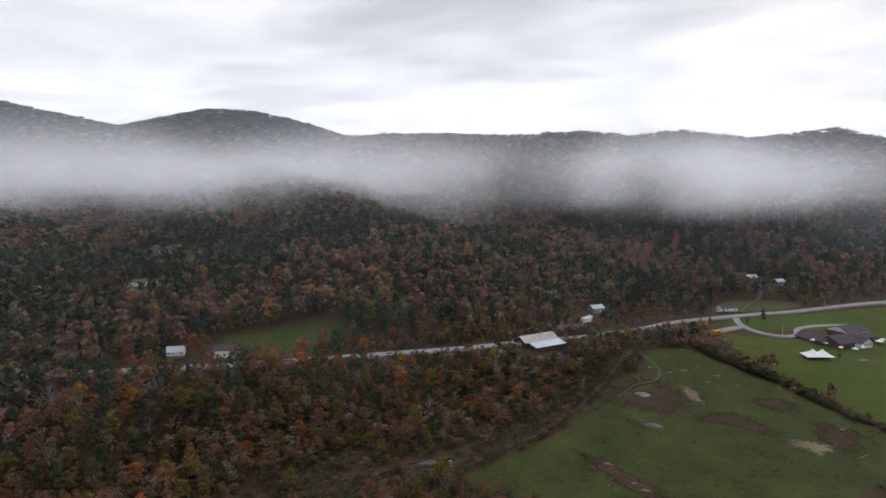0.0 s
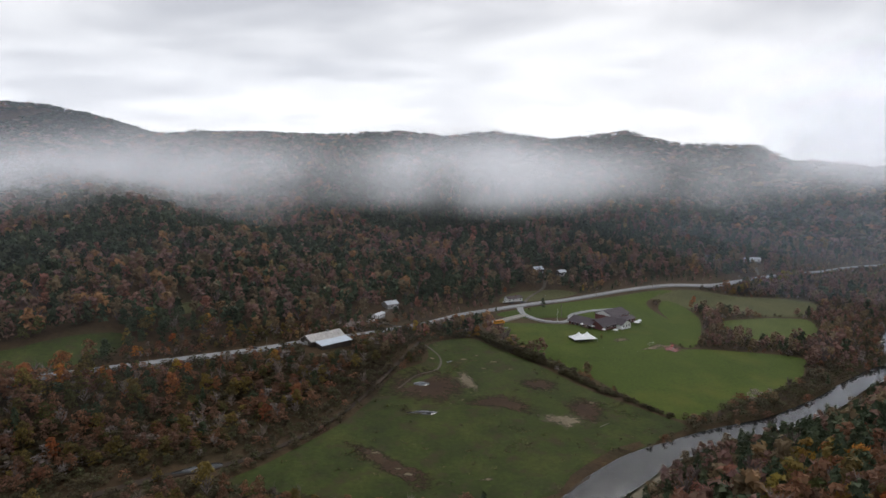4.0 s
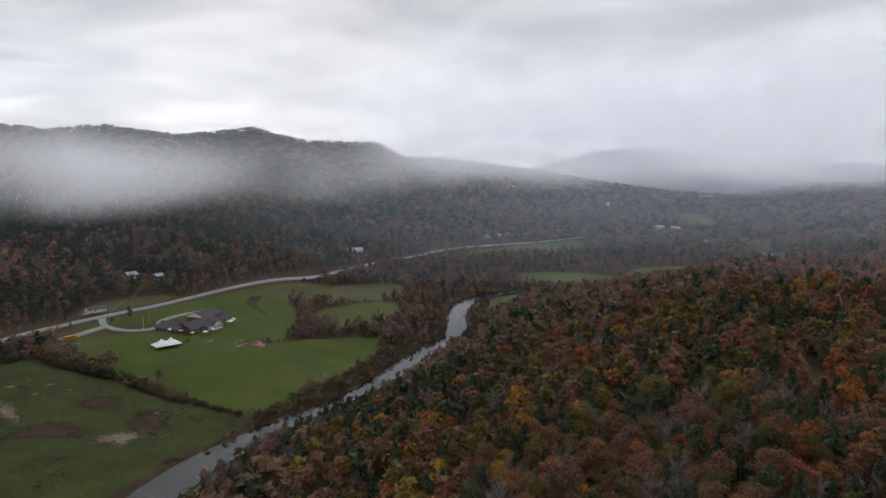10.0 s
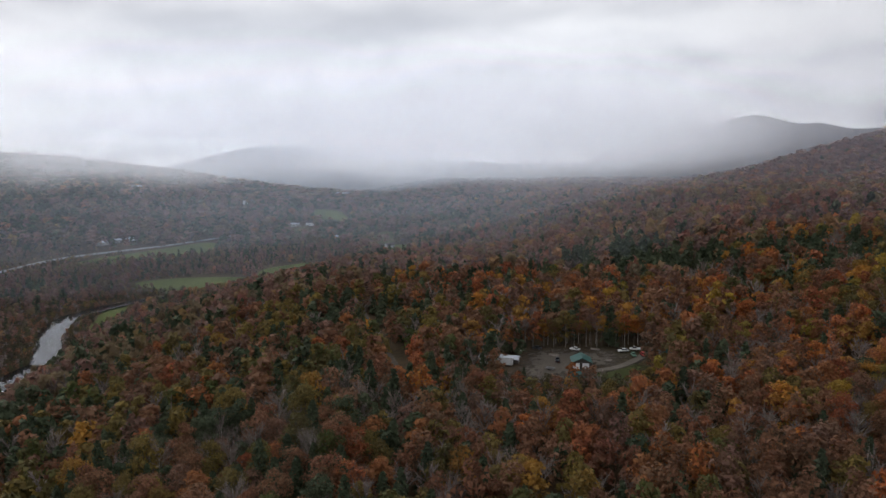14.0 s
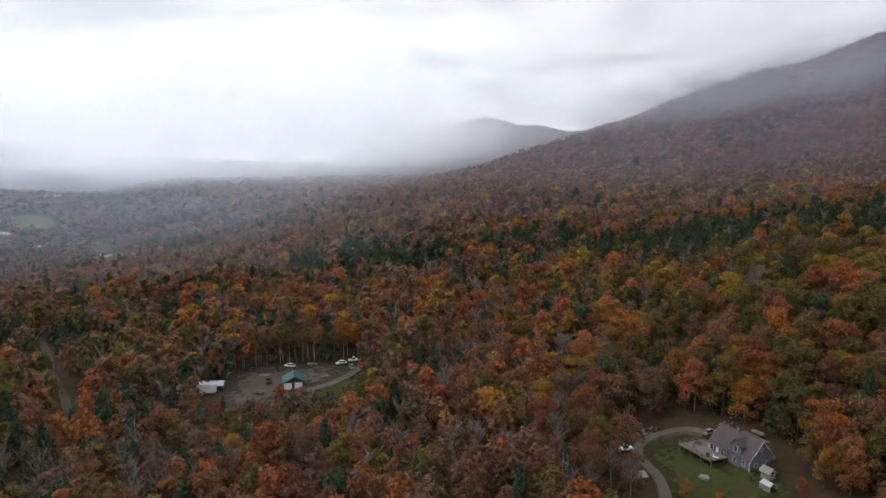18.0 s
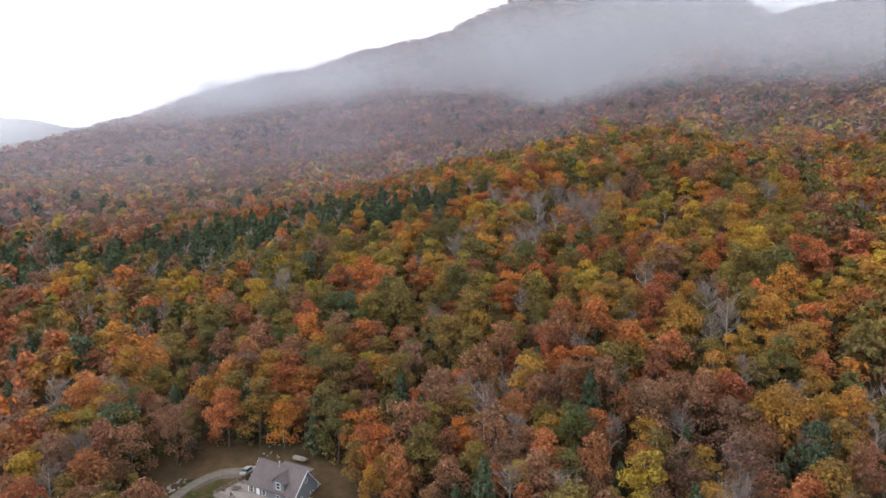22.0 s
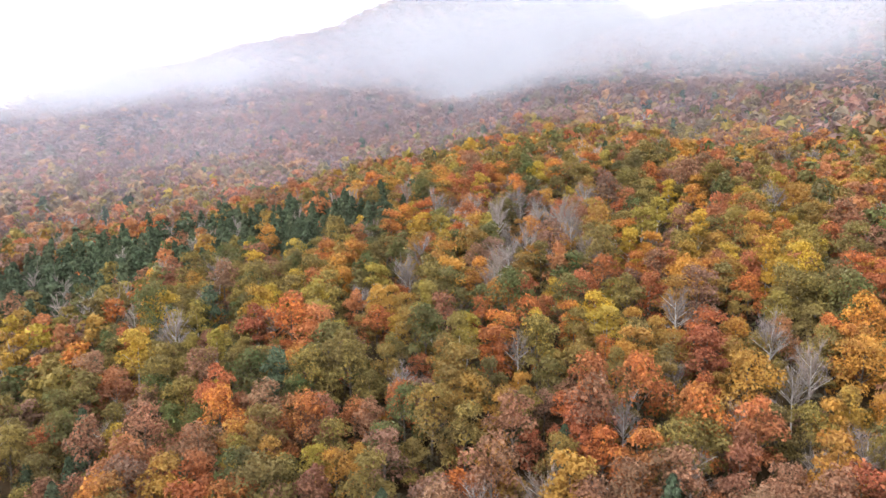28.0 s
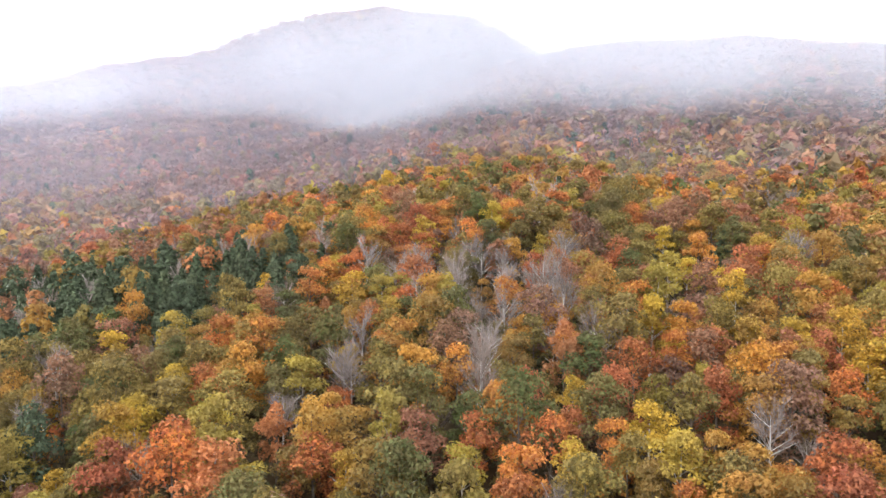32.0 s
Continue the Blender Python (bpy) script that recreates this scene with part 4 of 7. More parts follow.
house("garden_shed", 309.0, -137.8, UX, UY, 2.6, 2.2, 2.0, 2.9, TANWALL, GREYWALL, "small tan garden shed beside the house", "shed", windows=0, door=False)
coop = base_at("greenhouse", 304.9, -136.0, UX, UY, "small white-framed greenhouse on the lawn", "greenhouse")
fr = bmesh.new()
for k in range(5):
    xx = -1.6 + k * 0.8
    for p, q in (((xx, -1.1, 0), (xx, -1.1, 1.5)), ((xx, 1.1, 0), (xx, 1.1, 1.5)), ((xx, -1.1, 1.5), (xx, 0, 2.2)), ((xx, 1.1, 1.5), (xx, 0, 2.2))):
        rod(fr, p, q, 0.05, 4)
for yy, zz in ((-1.1, 0.05), (1.1, 0.05), (-1.1, 1.5), (1.1, 1.5), (0, 2.2)):
    rod(fr, (-1.6, yy, zz), (1.6, yy, zz), 0.05, 4)
part("frame", fr, WHITE, coop)
boxed("glazing", (-1.55, 1.55, -1.04, -1.0, 0.1, 1.45), STEEL, coop)
boxed("glazing", (-1.55, 1.55, 1.0, 1.04, 0.1, 1.45), STEEL, coop)
part("glazed_roof", roof_slabs(bmesh.new(), -1.6, 1.6, -1.05, 1.05, 1.5, 2.15, 0.05, 0.03), STEEL, coop)


def boulder(x, y, r, label="grey boulder lying on the grass", seed=0, flat=0.7):
    bm = bmesh.new()
    bmesh.ops.create_icosphere(bm, subdivisions=2, radius=r)
    q = random.Random(seed)
    off = Vector((q.uniform(0, 9), q.uniform(0, 9), q.uniform(0, 9)))
    for v in bm.verts:
        v.co *= 1 + 0.45 * noise.noise(v.co / r * 1.3 + off) + 0.22 * noise.noise(v.co / r * 3.1 - off)
        v.co.z *= flat
        v.co.x *= 1.25
    me = bpy.data.meshes.new("boulder")
    bm.to_mesh(me)
    bm.free()
    me.materials.append(ROCK)
    ob = new("boulder", me)
    ob.location, ob.rotation_euler = (x, y, float(height(x, y)) + 0.3 + r * flat * 0.5), (0, 0, q.uniform(0, 6))
    return tagged(ob, label, "rock")


boulder(311.7, -122.9, 1.15, "large pale boulder on the lawn", 3)
for k in range(16):
    boulder(342 + random.uniform(-2.2, 2.6), -117.6 + random.uniform(-2.2, 2.2), random.uniform(0.18, 0.48), "rock in a heap at the edge of the yard", 20 + k)
for k in range(14):
    boulder(334 + k * 0.15 + random.uniform(-3, 4), -136 - k * 0.5 + random.uniform(-1, 1), random.uniform(0.15, 0.38), "rock along the back of the yard", 50 + k)


def log_pile(x, y, ux, uy, n, ln, label):
    ob = base_at("log_pile", x, y, ux, uy, label, "logs", up=0.3)
    for k in range(n):
        row = 0 if k < n * 0.6 else 1
        j = k if row == 0 else k - int(n * 0.6)
        part("log", rod(bmesh.new(), (-ln / 2 + random.uniform(-0.3, 0.3), j * 0.4 + row * 0.2, 0.2 + row * 0.34), (ln / 2, j * 0.4 + row * 0.2, 0.2 + row * 0.34), 0.19, 7), POLEWOOD, ob)
    return ob


log_pile(328, -144.3, UX, UY, 8, 4.0, "stack of weathered logs behind the house")


def car(x, y, ux, uy, paint, label, ln=4.5, tall=1.5, pickup=False, cat="car"):
    ob = base_at("pickup_truck" if pickup else "car", x, y, ux, uy, label, cat, up=0.6)
    h = ln / 2
    part("body", block(bmesh.new(), -h, h, -0.88, 0.88, 0.35, 0.95, 0.12), paint, ob)
    c0, c1 = (-0.3, 1.2) if pickup else (-1.6, 0.9)
    bm = block(bmesh.new(), c0, c1, -0.78, 0.78, 0.93, tall, 0.1)
    for v in bm.verts:
        if v.co.z > 1.25:
            v.co.x = v.co.x * 0.78
            v.co.y *= 0.86
    part("cabin", bm, GLASS, ob, "dark glazed cabin")
    part("roof", block(bmesh.new(), c0 * 0.74, c1 * 0.74, -0.64, 0.64, tall, tall + 0.05, 0.02), paint, ob)
    for sx in (-h * 0.62, h * 0.64):
        for sy in (-0.8, 0.8):
            w = part("wheel", rod(bmesh.new(), (sx, sy - 0.11, 0.33), (sx, sy + 0.11, 0.33), 0.33, 14), RUBBER, ob)
            part("rim", rod(bmesh.new(), (sx, sy - 0.12, 0.33), (sx, sy + 0.12, 0.33), 0.19, 10), STEEL, w)
    for sy in (-0.6, 0.6):
        boxed("headlight", (h - 0.02, h + 0.03, sy - 0.18, sy + 0.18, 0.62, 0.8), WHITE, ob)
        boxed("tail_light", (-h - 0.03, -h + 0.02, sy - 0.15, sy + 0.15, 0.62, 0.8), REDPAINT, ob)
    return ob


car(331.4, -107.4, 0.2, -1, WHITE, "white pickup truck parked under the trees", 5.0, 1.65, True)
car(332.8, -131.8, 0.5, -0.8, STEEL, "silver car parked behind the house")
house("dark_shed", 313.5, -106.5, 0.3, -0.9, 3.2, 2.6, 2.0, 2.8, DARKWALL, GREYWALL, "small dark shed at the edge of the drive", "shed", windows=0, door=False)

# the work yard with green-roofed garage
gar = house("garage", 400.5, 1.6, 0.25, -0.97, 8.0, 8.5, 2.9, 4.9, DARKWALL, GREENROOF, "garage with green metal roof and white doors", "garage", along="y", windows=0, door=False)
gar.rotation_euler = (0, 0, math.atan2(-0.97, 0.25))
for a in (-2.3, 1.6):
    g = boxed("garage_door", (a - 1.5, a + 1.3, -8.5 / 2 - 0.08, -8.5 / 2, 0.2, 2.7), WHITE, gar, "white sectional garage door")
    for k in range(3):
        boxed("groove", (a - 1.5, a + 1.3, -8.5 / 2 - 0.09, -8.5 / 2 - 0.075, 0.8 + k * 0.6, 0.84 + k * 0.6), GREYWALL, g)
shel = base_at("open_shelter", 380.5, -0.6, 0.25, -0.97, "open-sided shelter with green metal roof", "shelter")
part("roof", roof_slabs(bmesh.new(), -3.6, 3.6, -3.0, 3.0, 2.7, 4.3), GREENROOF, shel)
for sx in (-3.4, 0, 3.4):
    for sy in (-2.8, 2.8):
        part("post", block(bmesh.new(), sx - 0.09, sx + 0.09, sy - 0.09, sy + 0.09, -1.0, 2.7), DECKING, shel)
boxed("back_wall", (-3.5, 3.5, 2.75, 2.85, -1.0, 2.6), DARKWALL, shel)
boxed("low_wall", (-3.5, 3.5, -2.9, -2.8, -1.0, 0.9), GREYWALL, shel)
house("workshop", 414.5, -33.5, 0.5, -0.86, 9, 7, 3.0, 5.2, GREYWALL, GREENROOF, "workshop with green metal roof among the trees", "workshop", windows=2)
tr = base_at("storage_trailer", 396.8, 38.2, -0.08, 1.0, "long white box trailer parked in the yard", "trailer", up=0.4)
part("box", block(bmesh.new(), -7.6, 7.6, -1.4, 1.4, 0.5, 3.7, 0.08), WHITE, tr)
part("roof", block(bmesh.new(), -7.65, 7.65, -1.45, 1.45, 3.7, 3.82, 0.03), METAL, tr)
for k in range(16):
    for s in (-1, 1):
        boxed("side_rib", (-7.4 + k * 0.97, -7.34 + k * 0.97, *sorted((s * 1.4, s * 1.44)), 0.6, 3.6), WHITE, tr)
for sx in (-6.0, -4.9, 5.6):
    for sy in (-1.1, 1.1):
        part("wheel", rod(bmesh.new(), (sx, sy - 0.13, 0.1), (sx, sy + 0.13, 0.1), 0.48, 12), RUBBER, tr)
house("lean_to", 401.2, 36, -0.08, 1.0, 14, 4.5, 2.6, 3.6, DARKWALL, METAL, "long low shed with pale metal roof behind the trailer", "shed", windows=0, door=False)
GREENPAINT = paint_mat("green_paint", (0.16, 0.30, 0.22), 0.4, 0.15, 1.5)
car(414.5, -18.6, -0.9, -0.3, GREENPAINT, "pale green car parked at the end of the yard")
car(415.6, -22.4, -0.9, -0.3, REDPAINT, "red car parked on the gravel track")
car(420.5, -13.6, -0.5, 0.85, WHITE, "white car parked at the yard's edge")
car(423.5, -18.5, -0.3, 0.95, WHITE, "white pickup parked at the yard's edge", 5.0, 1.7, True)
car(418.4, 33.6, 0.6, 0.8, WHITE, "old white car at the edge of the woods")
car(423.0, 25.8, 0.1, 1, BLUEPAINT, "dark car abandoned at the edge of the yard")
car(422.2, 8.0, 0.2, 1, WHITE, "white car abandoned beside the yard")
car(404.5, 12.5, 0.9, 0.2, BLUEPAINT, "dark pickup truck beside the garage", 5.0, 1.7, True)
trl = base_at("utility_trailer", 392.5, 13.2, 0.3, 1, "empty flat utility trailer in the yard", "trailer", up=0.5)
boxed("bed", (-2, 2, -0.9, 0.9, 0.45, 0.55), DARKWALL, trl)
for s in (-0.9, 0.9):
    boxed("rail", (-2, 2, s - 0.04, s + 0.04, 0.55, 0.95), STEEL, trl)
    part("wheel", rod(bmesh.new(), (0, s * 1.1 - 0.1, 0.3), (0, s * 1.1 + 0.1, 0.3), 0.32, 12), RUBBER, trl)
log_pile(414.7, 15.9, 0.1, 1, 7, 4.5, "stack of logs at the edge of the yard")
log_pile(424.4, -1.0, 0.2, 1, 6, 4.0, "stack of pale logs at the edge of the yard")
log_pile(407.5, -9.0, 0.3, -0.9, 6, 3.0, "low pile of timber beside the track")
for k in range(16):
    boulder(370 + random.uniform(-2, 2.5), 15 + random.uniform(-2.5, 2.5), random.uniform(0.25, 0.6), "pale rubble dumped at the yard's edge", 90 + k, 0.5)
for k in range(6):
    boulder(372.7 + random.uniform(-2, 2), -12 + random.uniform(-1.5, 1.5), random.uniform(0.25, 0.5), "pale rubble among the trees", 120 + k, 0.5)

# the school
SU, SV = (0.909, 0.418), (-0.418, 0.909)
sc = base_at("school", 283.5, 480.8, *SU, "low school building with purple-brown shingle roofs and red walls", "school", z=float(height(295, 500)) + 0.2)
sc.scale = (1.13, 1.08, 1.0)
part("wall", gable_prism(bmesh.new(), -2, 24, 4, 19, -2, 3.4, 7.4), BRICK, sc)
part("roof", roof_slabs(bmesh.new(), -2, 24, 4, 19, 3.4, 7.4, 0.9, 0.22), SHINGLE, sc)
wa = part("west_wing", gable_prism(bmesh.new(), -6, 7, 14, 33, -2, 3.4, 7.0, "y"), BRICK, sc)
part("wing_roof", roof_slabs(bmesh.new(), -6, 7, 12, 33, 3.4, 7.0, 0.9, 0.22, "y"), SHINGLE, wa)
wb = part("entrance_wing", gable_prism(bmesh.new(), 13, 23, -1, 9, -2, 3.4, 6.4, "y"), WHITE, sc)
part("wing_roof", roof_slabs(bmesh.new(), 13, 23, -1, 10, 3.4, 6.4, 0.9, 0.22, "y"), SHINGLE, wb)
wg = part("gymnasium", gable_prism(bmesh.new(), 21, 41, 15, 31, -2, 6.2, 9.6), BRICK, sc)
part("gym_roof", roof_slabs(bmesh.new(), 21, 41, 15, 31, 6.2, 9.6, 0.8, 0.25), SHINGLE, wg)
part("gym_gable", gable_prism(bmesh.new(), 20.8, 20.98, 15.4, 30.6, 5.6, 6.2, 9.45), WHITE, wg, "white boarded gable")
boxed("band", (20.9, 41.1, 14.9, 14.98, 4.9, 5.3), WHITE, wg)
wl2 = part("link", gable_prism(bmesh.new(), 20, 40, 8, 16, -2, 3.2, 5.0), BRICK, sc)
part("link_roof", roof_slabs(bmesh.new(), 20, 40, 8, 16, 3.2, 5.0, 0.6, 0.2), SHINGLE, wl2)
for a in (0.5, 3.5, 6.5, 9.5, 12):
    window(sc, "y", a, 1.0, 1.6, 1.4, (4, -1))
for a in (15, 18, 21):
    window(wb, "y", a, 1.0, 1.4, 1.4, (-1, -1))
for a in (26, 29, 32, 35, 38):
    window(wl2, "y", a, 1.0, 1.6, 1.3, (8, -1))
for a in (15.5, 19, 22.5, 26, 29.5):
    window(wa, "x", a, 1.0, 1.6, 1.4, (-6, -1))
for a in (18, 23, 28):
    window(wg, "x", a, 2.0, 1.4, 1.2, (41, 1))
part("vent", rod(bmesh.new(), (30, 23, 9.4), (30, 23, 10.4), 0.3), STEEL, wg)


def canopy(x, y, size, label):
    ob = base_at("party_umbrella", x, y, *SU, label, "canopy", "canopies round the school", up=0.3)
    bm = bmesh.new()
    top = bm.verts.new((0, 0, 3.3))
    ring = [bm.verts.new((size * a, size * b, 2.3)) for a, b in ((-1, -1), (1, -1), (1, 1), (-1, 1))]
    low = [bm.verts.new((size * a, size * b, 2.0)) for a, b in ((-1, -1), (1, -1), (1, 1), (-1, 1))]
    for k in range(4):
        bm.faces.new((ring[k], ring[(k + 1) % 4], top))
        bm.faces.new((low[k], low[(k + 1) % 4], ring[(k + 1) % 4], ring[k]))
    part("cover", bm, CANVAS, ob)
    for a, b in ((-1, -1), (1, -1), (1, 1), (-1, 1)):
        part("leg", rod(bmesh.new(), (size * a * 0.95, size * b * 0.95, -0.3), (size * a * 0.95, size * b * 0.95, 2.2), 0.04, 5), STEEL, ob)


for ux_, uy_, s in ((268.5, 497, 1.6), (273.5, 490.5, 1.7), (288, 478.5, 1.7), (279, 480.5, 1.2), (317.5, 499, 2.2), (322.5, 503.5, 1.6), (296, 483.0, 1.2)):
    canopy(ux_, uy_, s, "white pop-up canopy beside the school wall")

# the marquee
mq = base_at("event_tent", 252.4, 461.6, 0.92, -0.02, "large white peaked marquee on the school lawn", "tent", up=0.3)
nx, ny, bm = 37, 25, bmesh.new()
grid = []
for j in range(ny):
    row = []
    for i in range(nx):
        tx, ty = -9 + 18 * i / (nx - 1), -6 + 12 * j / (ny - 1)
        e = min((9 - abs(tx)) / 6.0, (6 - abs(ty)) / 6.0)
        pk = max(math.exp(-math.hypot(tx - c, ty) / 2.3) for c in (-3.4, 3.4))
        row.append(bm.verts.new((tx, ty, 2.3 + 1.25 * max(e, 0) ** 0.8 + 3.2 * pk * min(1, 2.5 * max(e, 0)) - 0.14 * abs(math.sin(tx * 1.05)) * (1 - min(1, max(e, 0) * 2)))))
    grid.append(row)
for j in range(ny - 1):
    for i in range(nx - 1):
        bm.faces.new((grid[j][i], grid[j][i + 1], grid[j + 1][i + 1], grid[j + 1][i]))
part("canopy", bm, CANVAS, mq)
for c in (-3.4, 3.4):
    part("centre_pole", rod(bmesh.new(), (c, 0, -0.3), (c, 0, 6.2), 0.08, 8), STEEL, mq)
bm = bmesh.new()
for s in (-6, 6):
    block(bm, -9, 9, s - 0.02, s + 0.02, 1.95, 2.32)
for s in (-9, 9):
    block(bm, s - 0.02, s + 0.02, -6, 6, 1.95, 2.32)
part("valance", bm, CANVAS, mq)
for k in range(7):
    for s in (-6, 6):
        part("side_pole", rod(bmesh.new(), (-9 + 3 * k, s, -0.4), (-9 + 3 * k, s, 2.3), 0.05, 6), STEEL, mq)

# the bus
bus = base_at("school_bus", 202.6, 509.6, 0.94, 0.33, "yellow school bus parked on gravel", "bus", up=0.55)
part("body", block(bmesh.new(), -5.0, 3.6, -1.2, 1.2, 0.6, 3.1, 0.22), YELLOW, bus)
part("hood", block(bmesh.new(), 3.5, 5.0, -1.05, 1.05, 0.6, 1.8, 0.2), YELLOW, bus)
for s in (-1, 1):
    for k in range(8):
        boxed("window", (-4.6 + k * 1.0, -3.8 + k * 1.0, s * 1.2 - 0.02, s * 1.2 + 0.02, 1.95, 2.6), GLASS, bus)
    boxed("stripe", (-4.8, 3.4, s * 1.2 - 0.03, s * 1.2 + 0.03, 1.45, 1.55), RUBBER, bus)
boxed("windscreen", (3.58, 3.63, -1.0, 1.0, 1.85, 2.75), GLASS, bus)
for sx in (-3.0, 3.6):
    for sy in (-1.0, 1.0):
        w = part("wheel", rod(bmesh.new(), (sx, sy - 0.15, 0.5), (sx, sy + 0.15, 0.5), 0.5, 14), RUBBER, bus)
        part("rim", rod(bmesh.new(), (sx, sy - 0.17, 0.5), (sx, sy + 0.17, 0.5), 0.26, 10), YELLOW, w)

# flagpole, playground, bench
fp = base_at("flagpole", 255.2, 516.2, 1, 0, "tall white flagpole in front of the school", "flagpole")
part("pole", rod(bmesh.new(), (0, 0, -0.3), (0, 0, 9.5), 0.09, 8, 0.05), WHITE, fp)
part("finial", rod(bmesh.new(), (0, 0, 9.5), (0, 0, 9.7), 0.12, 8, 0.02), STEEL, fp)
boxed("base", (-0.4, 0.4, -0.4, 0.4, -0.3, 0.5), GREYWALL, fp)
pg = base_at("climbing_frame", 309, 433, 0.8, 0.5, "red and grey climbing frame with a slide", "playground", up=0.4)
for sx in (-1, 1):
    for sy in (-1, 1):
        part("post", rod(bmesh.new(), (sx, sy, -0.3), (sx, sy, 2.8), 0.08, 6), STEEL, pg)
boxed("platform", (-1.05, 1.05, -1.05, 1.05, 1.3, 1.4), REDPAINT, pg)
part("roof", roof_slabs(bmesh.new(), -1, 1, -1, 1, 2.7, 3.5, 0.2, 0.08), REDPAINT, pg)
part("slide", rod(bmesh.new(), (1.0, 0, 1.4), (3.6, 0, 0.1), 0.35, 6), WHITE, pg)
part("ladder", rod(rod(bmesh.new(), (-1.8, -0.3, 0), (-1.0, -0.3, 1.4), 0.05, 5), (-1.8, 0.3, 0), (-1.0, 0.3, 1.4), 0.05, 5), STEEL, pg)
sw = base_at("swing_set", 299, 444, 0.9, 0.3, "metal swing set on worn ground", "playground", up=0.3)
part("beam", rod(bmesh.new(), (-2.5, 0, 2.4), (2.5, 0, 2.4), 0.07, 6), STEEL, sw)
for sx in (-2.5, 2.5):
    for sy in (-1.1, 1.1):
        part("leg", rod(bmesh.new(), (sx, sy, -0.3), (sx, 0, 2.4), 0.06, 6), STEEL, sw)
for sx in (-1.2, 1.2):
    s_ = part("seat", block(bmesh.new(), sx - 0.25, sx + 0.25, -0.1, 0.1, 0.5, 0.55), RUBBER, sw)
    for e in (-0.22, 0.22):
        part("chain", rod(bmesh.new(), (sx + e, 0, 0.55), (sx + e, 0, 2.4), 0.02, 4), STEEL, s_)
bn = base_at("concrete_barrier", 204, 498, 0.9, 0.3, "pale concrete barrier on the grass", "barrier", up=0.3)
part("block", block(bmesh.new(), -2.4, 2.4, -0.3, 0.3, -0.2, 0.75, 0.08), GREYWALL, bn)
st = base_at("salt_box", 202.3, 420.5, 1, 0.2, "small white box beside the hedge", "box", up=0.3)
part("box", block(bmesh.new(), -0.7, 0.7, -0.5, 0.5, -0.2, 0.9, 0.05), WHITE, st)
part("lid", block(bmesh.new(), -0.75, 0.75, -0.55, 0.55, 0.9, 1.0, 0.03), METAL, st)
tr2 = base_at("water_trough", 139, 420, 0.8, 0.5, "long pale water trough in the pasture", "trough", up=0.3)
part("basin", block(bmesh.new(), -2.2, 2.2, -0.5, 0.5, -0.2, 0.6, 0.1), STEEL, tr2)
boxed("water", (-2.0, 2.0, -0.38, 0.38, 0.58, 0.62), WATER, tr2)
lg = base_at("fallen_log", 197, 315, 0.85, 0.5, "long pale fallen log in the grass", "log", up=0.35)
part("stem", rod(bmesh.new(), (-4, 0, 0.15), (4, 0, 0.15), 0.22, 8, 0.12), POLEWOOD, lg)

# roadside barn
barn = base_at("barn", 61.5, 428.0, 0.84, 0.54, "long barn with pale metal roofs beside the road", "barn", up=0.2)
part("wall", gable_prism(bmesh.new(), -13, 13, 0, 11, -3, 3.8, 6.8), DARKWALL, barn)
part("roof", roof_slabs(bmesh.new(), -13, 13, 0, 11, 3.8, 6.8, 0.6, 0.2), RUSTMETAL, barn)
ln_ = part("lean_to", block(bmesh.new(), -10, 13, -7, 0, -4, 2.0), DARKWALL, barn)
bm = bmesh.new()
vs = [bm.verts.new(p) for p in ((-10.6, -7.8, 1.8), (13.6, -7.8, 1.8), (13.6, -0.4, 3.5), (-10.6, -0.4, 3.5), (-10.6, -7.8, 2.0), (13.6, -7.8, 2.0), (13.6, -0.4, 3.7), (-10.6, -0.4, 3.7))]
for f in ((3, 2, 1, 0), (4, 5, 6, 7), (0, 1, 5, 4), (1, 2, 6, 5), (2, 3, 7, 6), (3, 0, 4, 7)):
    bm.faces.new([vs[k] for k in f])
part("lean_to_roof", bm, BLUEMETAL, ln_)
boxed("barn_door", (-13.1, -13, 3.5, 7.5, -0.5, 3.4), GREYWALL, barn)
for a in (-8, -3, 2, 7, 11):
    window(barn, "y", a, 1.2, 1.0, 0.9, (11, 1))
boxed("cupola", (3, 4.2, 4.9, 6.1, 6.4, 7.8), GREYWALL, barn)
clear_round(61, 426, 15)
clear_round(52, 412, 7)

# houses along the road and in the woods
def dwelling(*args):
    """A house on a small cleared plot."""
    house(*args, chimney=args[5] > 10 and args[2] < 700, up=0.2)
    clear_round(args[1], args[2], args[5] * 0.5 + 3)
    if args[2] > 330:
        clear_round(args[1] - 5, args[2] - 12, args[5] * 0.5)


dwelling("roadside_house", 239, 580, 0.97, 0.2, 15, 7, 2.8, 4.6, WHITE, GREYROOF, "white single-storey house beside the road")
dwelling("house", 121, 546, 0.9, 0.45, 11, 8, 3.2, 5.4, GREYWALL, METAL, "grey house with pale metal roof among trees")
dwelling("house", 106, 511, 0.6, 0.8, 12, 5, 2.6, 3.6, WHITE, METAL, "white mobile home among the trees")
dwelling("house", -147, 377, 0.97, 0.2, 9, 7, 2.2, 4.6, WHITE, METAL, "small white house with bright metal roof")
dwelling("house", -119, 380, 0.97, 0.2, 15, 8, 4.2, 6.6, WHITE, SHINGLE, "white roadside house with a brown roof")
dwelling("hillside_house", -226, 572, 0.97, 0.2, 22, 9, 5.2, 8.4, GREYWALL, SHINGLE, "large grey house high on the wooded slope")
dwelling("house", -246, 566, 0.97, 0.2, 10, 7, 3.0, 5.4, DARKWALL, SHINGLE, "dark outbuilding beside the hillside house")
